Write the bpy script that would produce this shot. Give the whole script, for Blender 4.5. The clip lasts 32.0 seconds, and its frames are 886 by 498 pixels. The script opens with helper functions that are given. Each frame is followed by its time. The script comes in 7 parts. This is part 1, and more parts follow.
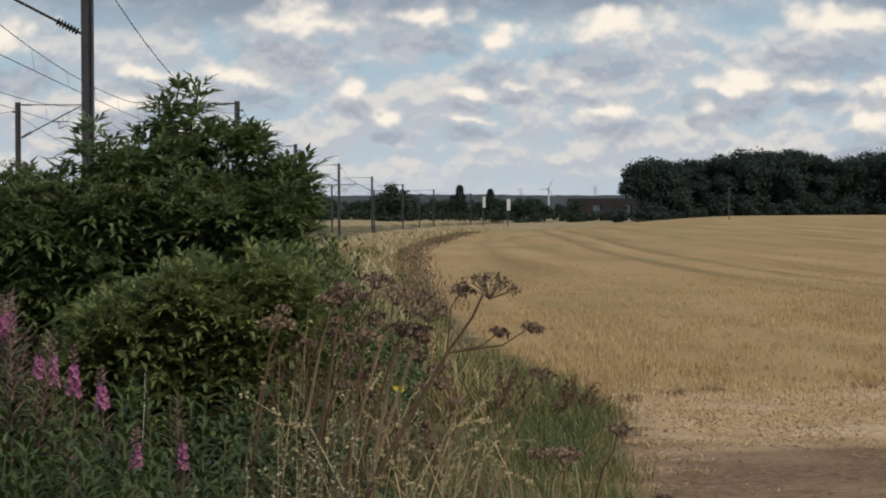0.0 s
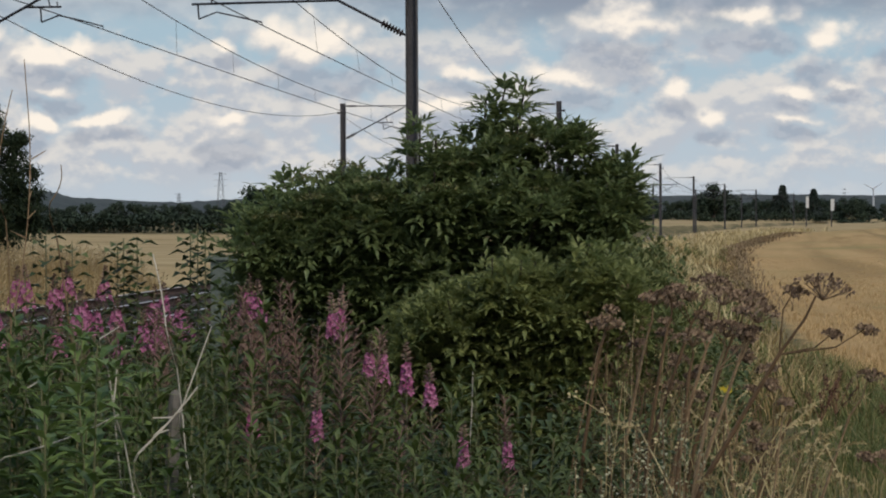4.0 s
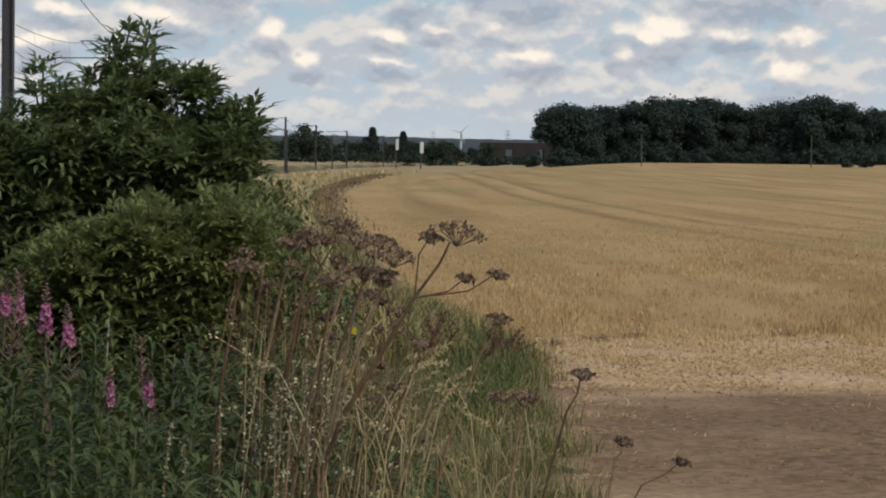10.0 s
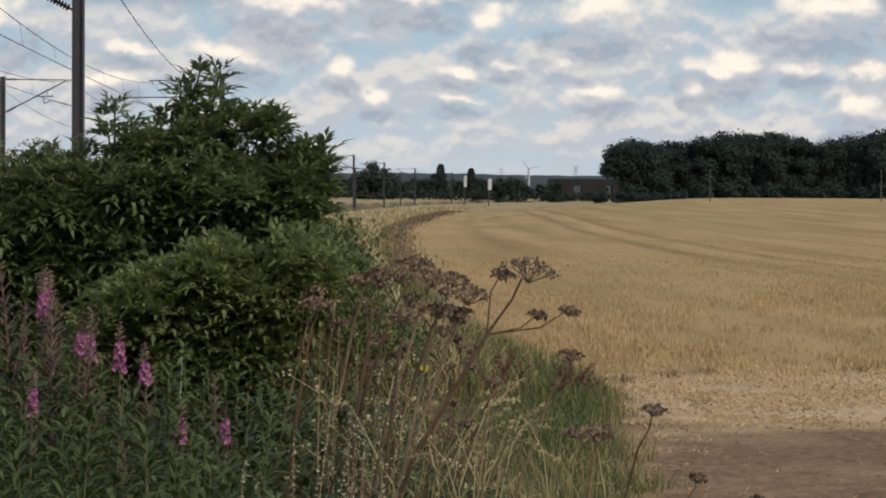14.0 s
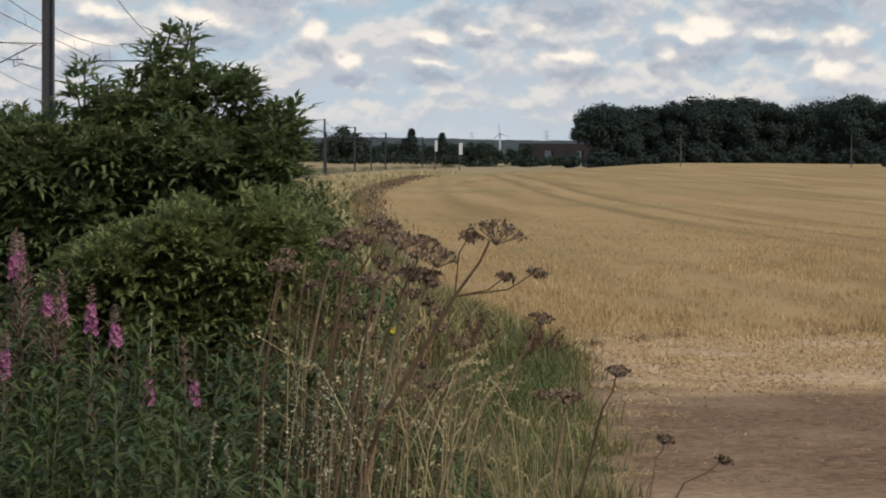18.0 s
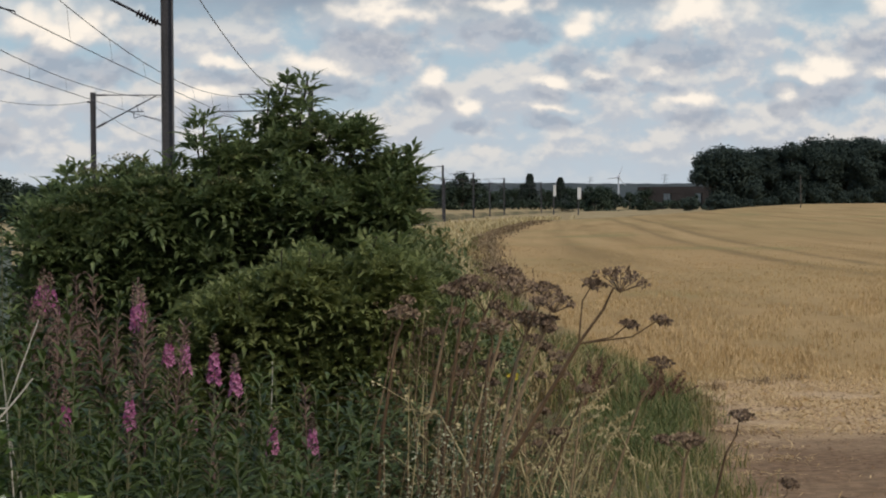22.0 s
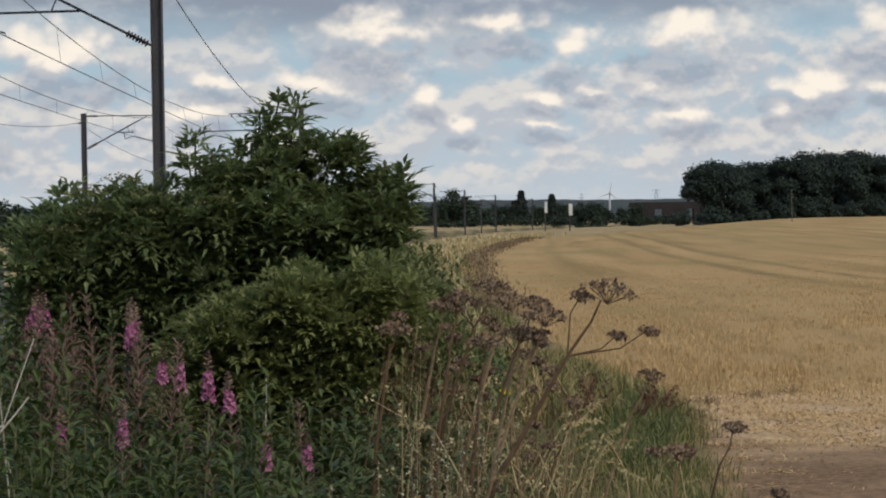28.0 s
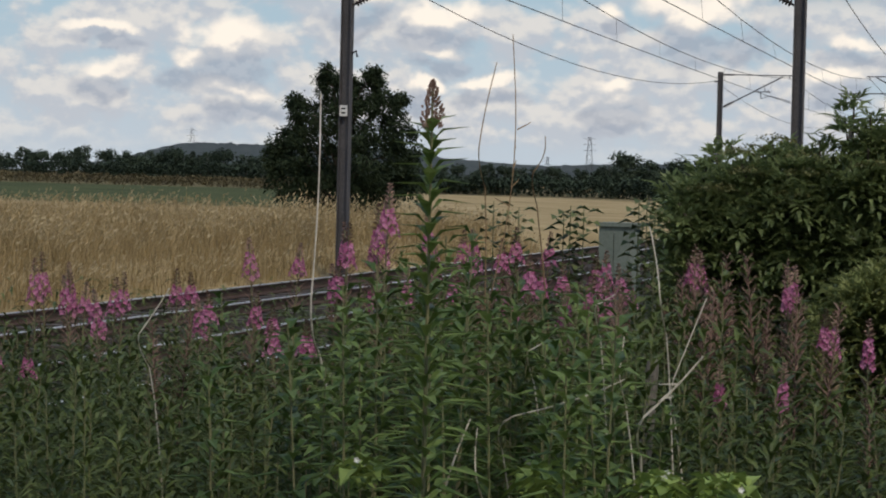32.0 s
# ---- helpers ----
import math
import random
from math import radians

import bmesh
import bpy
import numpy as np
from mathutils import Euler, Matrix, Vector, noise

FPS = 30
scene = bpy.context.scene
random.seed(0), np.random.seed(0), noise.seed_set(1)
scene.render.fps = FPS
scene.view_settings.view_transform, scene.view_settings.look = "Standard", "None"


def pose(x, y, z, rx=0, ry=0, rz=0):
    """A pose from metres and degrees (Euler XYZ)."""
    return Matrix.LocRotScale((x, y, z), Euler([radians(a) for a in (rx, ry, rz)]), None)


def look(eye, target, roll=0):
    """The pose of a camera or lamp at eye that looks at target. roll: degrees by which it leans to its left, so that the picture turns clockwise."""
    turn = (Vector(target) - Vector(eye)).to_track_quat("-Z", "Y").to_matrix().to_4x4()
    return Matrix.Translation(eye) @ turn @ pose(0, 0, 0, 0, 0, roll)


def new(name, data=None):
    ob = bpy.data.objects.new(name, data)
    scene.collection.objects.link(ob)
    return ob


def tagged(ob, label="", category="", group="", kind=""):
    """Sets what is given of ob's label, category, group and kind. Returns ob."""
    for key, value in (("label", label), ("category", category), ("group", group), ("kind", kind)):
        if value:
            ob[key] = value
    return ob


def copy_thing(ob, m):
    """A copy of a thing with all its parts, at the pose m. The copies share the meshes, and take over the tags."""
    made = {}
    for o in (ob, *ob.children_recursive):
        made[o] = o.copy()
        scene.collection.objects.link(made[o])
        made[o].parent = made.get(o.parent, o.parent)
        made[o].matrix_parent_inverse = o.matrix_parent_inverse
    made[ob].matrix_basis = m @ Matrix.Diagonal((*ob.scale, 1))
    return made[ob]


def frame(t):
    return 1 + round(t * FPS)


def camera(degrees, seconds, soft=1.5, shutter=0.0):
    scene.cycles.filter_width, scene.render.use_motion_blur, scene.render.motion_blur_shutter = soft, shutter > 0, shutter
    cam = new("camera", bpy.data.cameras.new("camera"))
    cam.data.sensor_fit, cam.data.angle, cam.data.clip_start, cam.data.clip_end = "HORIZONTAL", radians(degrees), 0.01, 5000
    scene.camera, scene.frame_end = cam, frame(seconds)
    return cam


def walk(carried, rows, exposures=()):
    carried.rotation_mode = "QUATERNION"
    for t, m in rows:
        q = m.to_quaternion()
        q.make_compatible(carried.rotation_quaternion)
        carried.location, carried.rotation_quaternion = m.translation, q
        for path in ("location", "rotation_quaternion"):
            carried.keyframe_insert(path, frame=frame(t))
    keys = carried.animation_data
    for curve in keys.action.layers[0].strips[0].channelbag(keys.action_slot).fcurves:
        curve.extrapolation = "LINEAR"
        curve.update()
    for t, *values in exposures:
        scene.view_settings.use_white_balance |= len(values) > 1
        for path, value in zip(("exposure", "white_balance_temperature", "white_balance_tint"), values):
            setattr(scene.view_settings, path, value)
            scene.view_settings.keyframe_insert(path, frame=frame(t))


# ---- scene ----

# ---------------------------------------------------------------- camera
cam = camera(20.03, 32.0, soft=2.0)
# seconds, heading (degrees right of north), tilt, lean, place
PATH = [
    (0.0, -0.58, -0.77, -0.33, 0.123, 0.171, 1.586),
    (0.5, -0.32, -0.94, -0.17, 0.124, 0.175, 1.585),
    (1.0, -0.37, -1.06, -0.06, 0.123, 0.175, 1.586),
    (1.5, -0.61, -1.11, 0.01, 0.122, 0.173, 1.585),
    (2.0, -0.93, -1.15, 0.09, 0.119, 0.180, 1.584),
    (2.5, -1.12, -1.03, 0.17, 0.118, 0.183, 1.586),
    (3.0, -1.49, -0.97, 0.06, 0.116, 0.180, 1.584),
    (3.5, -3.76, -1.05, -0.29, 0.116, 0.185, 1.583),
    (4.0, -7.90, -0.73, -0.28, 0.102, 0.187, 1.584),
    (4.5, -12.21, -1.55, 0.28, 0.087, 0.185, 1.588),
    (5.5, -15.60, -1.35, 0.50, 0.075, 0.165, 1.594),
    (6.5, -12.42, -0.48, 0.58, 0.075, 0.143, 1.596),
    (7.0, -5.48, -0.49, 0.20, 0.099, 0.170, 1.599),
    (7.5, -1.99, -0.80, 0.07, 0.121, 0.184, 1.598),
    (8.0, -0.94, -1.54, -0.20, 0.080, 0.153, 1.604),
    (8.5, 0.43, -1.48, -0.89, 0.018, 0.065, 1.629),
    (9.0, 0.65, -1.47, -0.66, -0.012, 0.018, 1.623),
    (9.5, 0.91, -1.63, 0.23, -0.019, -0.001, 1.617),
    (10.0, 1.46, -2.08, 0.70, -0.021, -0.028, 1.603),
    (10.5, 0.28, -2.27, 0.71, -0.032, -0.036, 1.602),
    (11.0, -0.25, -2.09, 0.67, -0.034, -0.030, 1.600),
    (11.5, -0.02, -1.59, 0.55, -0.035, -0.029, 1.600),
    (12.0, 0.25, -1.21, 0.27, -0.029, -0.041, 1.604),
    (12.5, 0.42, -1.09, 0.11, -0.028, -0.045, 1.604),
    (13.0, 0.43, -1.02, 0.08, -0.024, -0.043, 1.604),
    (13.5, -0.08, -1.17, 0.23, -0.029, -0.041, 1.604),
    (15.5, 0.25, -1.35, 0.76, -0.030, -0.052, 1.602),
    (16.0, 0.50, -1.48, 0.98, -0.029, -0.057, 1.602),
    (16.5, 0.65, -1.58, 1.11, -0.027, -0.055, 1.603),
    (17.0, 0.56, -1.72, 0.87, -0.024, -0.054, 1.601),
    (17.5, 0.51, -1.88, 0.63, -0.023, -0.056, 1.600),
    (18.0, 0.56, -2.06, 0.43, -0.025, -0.064, 1.599),
    (18.5, 0.42, -2.08, 0.32, -0.024, -0.075, 1.599),
    (19.0, 0.21, -2.19, 0.15, -0.024, -0.072, 1.599),
    (19.5, 0.29, -2.00, 0.06, -0.023, -0.065, 1.600),
    (20.0, 0.06, -1.44, -0.07, -0.022, -0.070, 1.600),
    (20.5, -0.45, -0.97, -0.26, -0.019, -0.064, 1.602),
    (21.0, -1.21, -0.97, -0.44, -0.018, -0.064, 1.601),
    (21.5, -1.84, -1.20, -0.50, -0.015, -0.068, 1.601),
    (22.0, -2.17, -1.02, -0.43, -0.022, -0.067, 1.601),
    (22.5, -2.42, -0.90, -0.44, -0.022, -0.078, 1.600),
    (23.0, -2.35, -0.72, -0.44, -0.024, -0.085, 1.601),
    (23.5, -2.06, -0.48, -0.32, -0.023, -0.086, 1.601),
    (24.0, -1.88, -0.42, -0.23, -0.026, -0.079, 1.601),
    (24.5, -2.17, -0.48, -0.40, -0.032, -0.079, 1.602),
    (26.5, -2.42, -0.45, -1.03, -0.029, -0.114, 1.597),
    (27.0, -2.28, -0.36, -1.17, -0.027, -0.115, 1.597),
    (27.5, -1.96, -0.38, -1.14, -0.024, -0.109, 1.597),
    (28.0, -1.98, -0.62, -0.99, -0.020, -0.111, 1.597),
    (28.5, -2.60, -0.59, -0.92, -0.022, -0.111, 1.596),
    (29.0, -3.69, -0.47, -0.94, -0.035, -0.107, 1.597),
    (29.5, -4.27, -0.51, -0.78, -0.043, -0.081, 1.601),
    (30.0, -5.45, 1.40, -0.18, -0.065, -0.027, 1.611),
    (30.5, -10.09, 2.65, 0.81, -0.119, -0.020, 1.628),
    (31.0, -14.66, 1.18, 1.58, -0.157, -0.013, 1.616),
    (31.5, -16.21, -0.64, 1.78, -0.157, -0.039, 1.609),
    (32.0, -16.23, -1.59, 1.39, -0.135, -0.070, 1.601),
]


def camera_row(t, yaw, pitch, lean, x, y, z):
    a, b = radians(yaw), radians(pitch)
    way = Vector((math.sin(a) * math.cos(b), math.cos(a) * math.cos(b), math.sin(b)))
    eye = Vector((x, y, z))
    return t, look(eye, eye + way * 10, lean)


# the picture dims a little while the view lifts to the sky near the end
EXPOSURES = [(0.0, 0.0), (10.0, 0.03), (11.0, 0.06), (16.0, 0.06), (19.0, 0.10), (21.0, 0.06), (23.0, 0.02), (29.5, 0.0), (30.0, 0.22), (30.5, 0.0), (31.0, -0.16), (31.5, -0.05), (32.0, 0.06)]
walk(cam, [camera_row(*r) for r in PATH], EXPOSURES)

# ---------------------------------------------------------------- sky, sun, exposure
SUN_ELEV, SUN_AZ = 48.0, 142.0        # degrees; azimuth clockwise from north (+y)
world = bpy.data.worlds.new("sky")
scene.world = world
world.use_nodes = True
wn = world.node_tree
wn.nodes.clear()
sky = wn.nodes.new("ShaderNodeTexSky")
sky.sky_type = "NISHITA"
sky.sun_disc = False
sky.sun_elevation, sky.sun_rotation = radians(SUN_ELEV), radians(SUN_AZ)
sky.air_density, sky.dust_density, sky.ozone_density = 1.0, 0.7, 1.0
bg = wn.nodes.new("ShaderNodeBackground")
bg.inputs["Strength"].default_value = 0.18
wout = wn.nodes.new("ShaderNodeOutputWorld")
wn.links.new(sky.outputs[0], bg.inputs[0])
wn.links.new(bg.outputs[0], wout.inputs[0])

sun_data = bpy.data.lights.new("sun", "SUN")
sun_data.energy, sun_data.angle, sun_data.color = 2.0, radians(12.0), (1.0, 0.90, 0.75)
sun = new("sun", sun_data)
e_, a_ = radians(SUN_ELEV), radians(SUN_AZ)
sun_from = Vector((math.sin(a_) * math.cos(e_), math.cos(a_) * math.cos(e_), math.sin(e_)))
sun.matrix_world = look(sun_from * 50, (0, 0, 0))
scene.view_settings.exposure = 0.0

# ---------------------------------------------------------------- materials


def nodes_of(name):
    m = bpy.data.materials.new(name)
    m.use_nodes = True
    return m, m.node_tree, m.node_tree.nodes["Principled BSDF"]


def rgb(c):
    return (c[0], c[1], c[2], 1.0)


def plain_mat(name, c1, c2, rough=0.8, scale=6.0, fine=60.0, bump=0.15, metal=0.0, island=0.0, through_light=0.0, spec=0.3, each=None):
    """Two colours mixed by coarse and fine noise, an uneven relief, and a shift from piece to piece."""
    m, nt, b = nodes_of(name)
    N, L = nt.nodes.new, nt.links.new
    co = N("ShaderNodeTexCoord")
    n1, n2 = N("ShaderNodeTexNoise"), N("ShaderNodeTexNoise")
    n1.inputs["Scale"].default_value, n1.inputs["Detail"].default_value = scale, 5
    n2.inputs["Scale"].default_value, n2.inputs["Detail"].default_value = fine, 3
    L(co.outputs["Object"], n1.inputs["Vector"]), L(co.outputs["Object"], n2.inputs["Vector"])
    add = N("ShaderNodeMath")
    add.operation = "ADD"
    L(n1.outputs["Fac"], add.inputs[0]), L(n2.outputs["Fac"], add.inputs[1])
    val = add
    if island > 0:
        geo, rnd = N("ShaderNodeNewGeometry"), N("ShaderNodeMath")
        rnd.operation = "MULTIPLY_ADD"
        L(geo.outputs["Random Per Island"], rnd.inputs[0])
        rnd.inputs[1].default_value, rnd.inputs[2].default_value = island, -island / 2
        plus = N("ShaderNodeMath")
        plus.operation = "ADD"
        L(add.outputs[0], plus.inputs[0]), L(rnd.outputs[0], plus.inputs[1])
        info, r2, p2 = N("ShaderNodeObjectInfo"), N("ShaderNodeMath"), N("ShaderNodeMath")
        r2.operation, p2.operation = "MULTIPLY_ADD", "ADD"
        L(info.outputs["Random"], r2.inputs[0])
        each = island * 0.5 if each is None else each
        r2.inputs[1].default_value, r2.inputs[2].default_value = each, -each / 2
        L(plus.outputs[0], p2.inputs[0]), L(r2.outputs[0], p2.inputs[1])
        val = p2
    ramp = N("ShaderNodeMapRange")
    ramp.inputs["From Min"].default_value, ramp.inputs["From Max"].default_value = 0.7, 1.3
    L(val.outputs[0], ramp.inputs["Value"])
    mix = N("ShaderNodeMix")
    mix.data_type = "RGBA"
    mix.inputs["A"].default_value, mix.inputs["B"].default_value = rgb(c1), rgb(c2)
    L(ramp.outputs[0], mix.inputs["Factor"])
    L(mix.outputs["Result"], b.inputs["Base Color"])
    b.inputs["Roughness"].default_value, b.inputs["Metallic"].default_value = rough, metal
    b.inputs["Specular IOR Level"].default_value = spec
    if bump > 0:
        bp = N("ShaderNodeBump")
        bp.inputs["Strength"].default_value, bp.inputs["Distance"].default_value = bump, 0.01
        L(n2.outputs["Fac"], bp.inputs["Height"]), L(bp.outputs[0], b.inputs["Normal"])
    if through_light > 0:
        tr, ms = N("ShaderNodeBsdfTranslucent"), N("ShaderNodeMixShader")
        L(mix.outputs["Result"], tr.inputs["Color"])
        ms.inputs[0].default_value = through_light
        L(b.outputs[0], ms.inputs[1]), L(tr.outputs[0], ms.inputs[2])
        L(ms.outputs[0], nt.nodes["Material Output"].inputs["Surface"])
    return m


M_ELDER = plain_mat("elder_leaf", (0.108, 0.142, 0.052), (0.240, 0.292, 0.114), 0.42, 2.0, 30, 0, island=0.75, through_light=0.5, spec=0.35)
M_OLIVE = plain_mat("olive_elder_leaf", (0.128, 0.158, 0.048), (0.235, 0.258, 0.088), 0.5, 2.5, 30, 0, island=0.7, through_light=0.45)
M_BRAMBLE = plain_mat("bramble_leaf", (0.062, 0.066, 0.020), (0.150, 0.145, 0.050), 0.6, 2.5, 30, 0, island=1.0, through_light=0.22)
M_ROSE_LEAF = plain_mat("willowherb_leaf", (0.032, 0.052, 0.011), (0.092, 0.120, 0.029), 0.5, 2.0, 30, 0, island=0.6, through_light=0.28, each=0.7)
M_GREEN = plain_mat("weed_leaf", (0.038, 0.060, 0.018), (0.105, 0.130, 0.040), 0.55, 2.0, 30, 0, island=0.9, through_light=0.25)
# brighter copy of the willowherb leaf: sunlight on near stems put into the colour
M_SUNLEAF = plain_mat("sunlit_willowherb_leaf", (0.052, 0.092, 0.022), (0.150, 0.212, 0.058), 0.5, 2.0, 30, 0, island=0.6, through_light=0.3, each=0.6)
M_WEED = plain_mat("tall_weed_leaf", (0.085, 0.105, 0.032), (0.200, 0.215, 0.078), 0.55, 2.0, 30, 0, island=0.8, through_light=0.35)
M_BRIGHT = plain_mat("bindweed_leaf", (0.15, 0.22, 0.05), (0.27, 0.35, 0.09), 0.5, 2.0, 30, 0, island=0.9, through_light=0.3)
M_PINK = plain_mat("pink_petal", (0.33, 0.085, 0.185), (0.51, 0.20, 0.325), 0.7, 8, 50, 0, island=0.9, through_light=0.3)
M_POD = plain_mat("reddish_pod", (0.115, 0.068, 0.052), (0.225, 0.145, 0.11), 0.75, 8, 50, 0, island=0.8, through_light=0.1)
M_STEM = plain_mat("green_stem", (0.09, 0.11, 0.045), (0.19, 0.17, 0.09), 0.7, 10, 60, 0)
M_DEAD = plain_mat("dead_stem", (0.145, 0.094, 0.050), (0.30, 0.210, 0.118), 0.85, 10, 80, 0.1, island=0.7)
M_UMBEL = plain_mat("dead_umbel", (0.085, 0.055, 0.034), (0.25, 0.175, 0.110), 0.9, 20, 120, 0.1, island=0.9)
M_PALE = plain_mat("bleached_stalk", (0.42, 0.38, 0.31), (0.62, 0.57, 0.48), 0.8, 10, 80, 0.1)
M_MUGWORT = plain_mat("grey_green_spike", (0.24, 0.25, 0.14), (0.44, 0.43, 0.28), 0.8, 12, 80, 0, island=0.9, through_light=0.15)
M_DRY = plain_mat("dry_grass", (0.25, 0.180, 0.075), (0.48, 0.365, 0.170), 0.75, 4, 60, 0, island=1.0, through_light=0.25)
M_GRASS = plain_mat("green_grass", (0.088, 0.108, 0.028), (0.240, 0.235, 0.082), 0.7, 3, 60, 0, island=1.0, through_light=0.35)
M_FRESH = plain_mat("fresh_grass", (0.070, 0.094, 0.026), (0.160, 0.176, 0.058), 0.65, 3, 60, 0, island=0.9, through_light=0.35)
M_SEEDHEAD = plain_mat("pale_seed_head", (0.36, 0.280, 0.150), (0.56, 0.46, 0.28), 0.8, 0.4, 4, 0, island=0.7, through_light=0.3)
M_GOLD = plain_mat("golden_grass", (0.20, 0.142, 0.064), (0.36, 0.270, 0.130), 0.75, 0.3, 2, 0, island=0.4, through_light=0.25)
M_STUBBLE = plain_mat("stubble_straw", (0.38, 0.255, 0.110), (0.66, 0.48, 0.245), 0.75, 0.25, 4, 0, island=0.8, through_light=0.15)
M_BENT = plain_mat("bleached_grass", (0.31, 0.240, 0.105), (0.54, 0.445, 0.235), 0.75, 4, 60, 0, island=0.8, through_light=0.2)
M_MARGIN = plain_mat("withered_weed", (0.15, 0.105, 0.058), (0.29, 0.205, 0.115), 0.85, 0.4, 4, 0, island=0.8, through_light=0.15)
M_DOCK = plain_mat("rust_dock", (0.085, 0.042, 0.028), (0.18, 0.09, 0.055), 0.85, 15, 80, 0, island=0.9)
M_YELLOW = plain_mat("yellow_flower", (0.42, 0.32, 0.02), (0.64, 0.52, 0.04), 0.7, 20, 80, 0, island=0.6, through_light=0.2)
M_WHITE = plain_mat("white_flower", (0.6, 0.6, 0.52), (0.8, 0.8, 0.74), 0.7, 20, 80, 0, island=0.6, through_light=0.2)
M_BARK = plain_mat("bark", (0.035, 0.028, 0.02), (0.10, 0.08, 0.06), 0.9, 6, 40, 0.4)
# the bluish, even tone paints distance haze into the far wood's leaves
M_WOODLEAF = plain_mat("hazy_wood_crown", (0.046, 0.064, 0.054), (0.062, 0.082, 0.065), 0.85, 0.12, 1.5, 0, island=0.2, through_light=0.35, spec=0.03)
M_FARLEAF = plain_mat("far_crown", (0.024, 0.036, 0.024), (0.048, 0.066, 0.042), 0.8, 0.1, 1.0, 0, island=0.8, through_light=0.1, spec=0.1)
M_CONIFER = plain_mat("conifer_crown", (0.016, 0.022, 0.016), (0.030, 0.040, 0.028), 0.8, 0.2, 2.0, 0, island=0.8, spec=0.1)
M_LONE = plain_mat("tree_leaf", (0.018, 0.028, 0.016), (0.038, 0.054, 0.027), 0.7, 0.5, 5, 0, island=0.6, through_light=0.2, spec=0.08)
# dark woodland green shifted to blue-grey: the haze is in the colour
M_HILL = plain_mat("hazy_wooded_hill", (0.024, 0.034, 0.035), (0.046, 0.058, 0.056), 0.95, 0.01, 0.05, 0)
M_MAST = plain_mat("galvanised_steel_weathered", (0.055, 0.053, 0.056), (0.10, 0.096, 0.098), 0.6, 1.2, 25, 0.1, metal=0.35)
M_STEEL = plain_mat("dark_steel_fitting", (0.02, 0.021, 0.024), (0.05, 0.05, 0.056), 0.55, 4, 40, 0.05, metal=0.4)
M_INSUL = plain_mat("brown_insulator", (0.02, 0.016, 0.016), (0.05, 0.04, 0.038), 0.3, 8, 40, 0)
M_WIRE = plain_mat("tarnished_wire", (0.045, 0.042, 0.042), (0.085, 0.08, 0.08), 0.6, 2, 20, 0, metal=0.4)
M_RAILTOP = plain_mat("polished_rail_head", (0.50, 0.49, 0.48), (0.72, 0.71, 0.70), 0.28, 1, 30, 0.02, metal=0.9)
M_RUST = plain_mat("rusty_rail_web", (0.034, 0.020, 0.015), (0.072, 0.043, 0.030), 0.85, 3, 50, 0.2)
M_SLEEPER = plain_mat("concrete_sleeper", (0.045, 0.038, 0.034), (0.085, 0.074, 0.066), 0.9, 4, 40, 0.2)
M_BALLAST = plain_mat("ballast_stone", (0.016, 0.012, 0.011), (0.050, 0.040, 0.035), 0.95, 3, 22, 0.8, island=0.6)
M_CABINET = plain_mat("pale_grey_cabinet", (0.10, 0.122, 0.10), (0.16, 0.185, 0.155), 0.65, 2, 30, 0.08)
M_PLATE = plain_mat("white_enamel_plate", (0.5, 0.5, 0.47), (0.66, 0.66, 0.62), 0.5, 6, 40, 0.02)
M_BLACK = plain_mat("black_lettering", (0.02, 0.02, 0.02), (0.04, 0.04, 0.04), 0.6, 6, 40, 0)
M_BRICK = plain_mat("dark_weathered_brick", (0.020, 0.018, 0.018), (0.036, 0.031, 0.029), 0.9, 0.4, 3, 0.3)
M_TURBINE = plain_mat("white_turbine_paint", (0.50, 0.51, 0.53), (0.6, 0.61, 0.62), 0.5, 0.05, 1, 0)
M_POLE = plain_mat("grey_wooden_pole", (0.07, 0.06, 0.05), (0.14, 0.12, 0.10), 0.85, 2, 30, 0.2)
M_FENCE = plain_mat("weathered_post", (0.09, 0.08, 0.065), (0.17, 0.155, 0.13), 0.9, 6, 50, 0.3)

# ---------------------------------------------------------------- mesh helpers


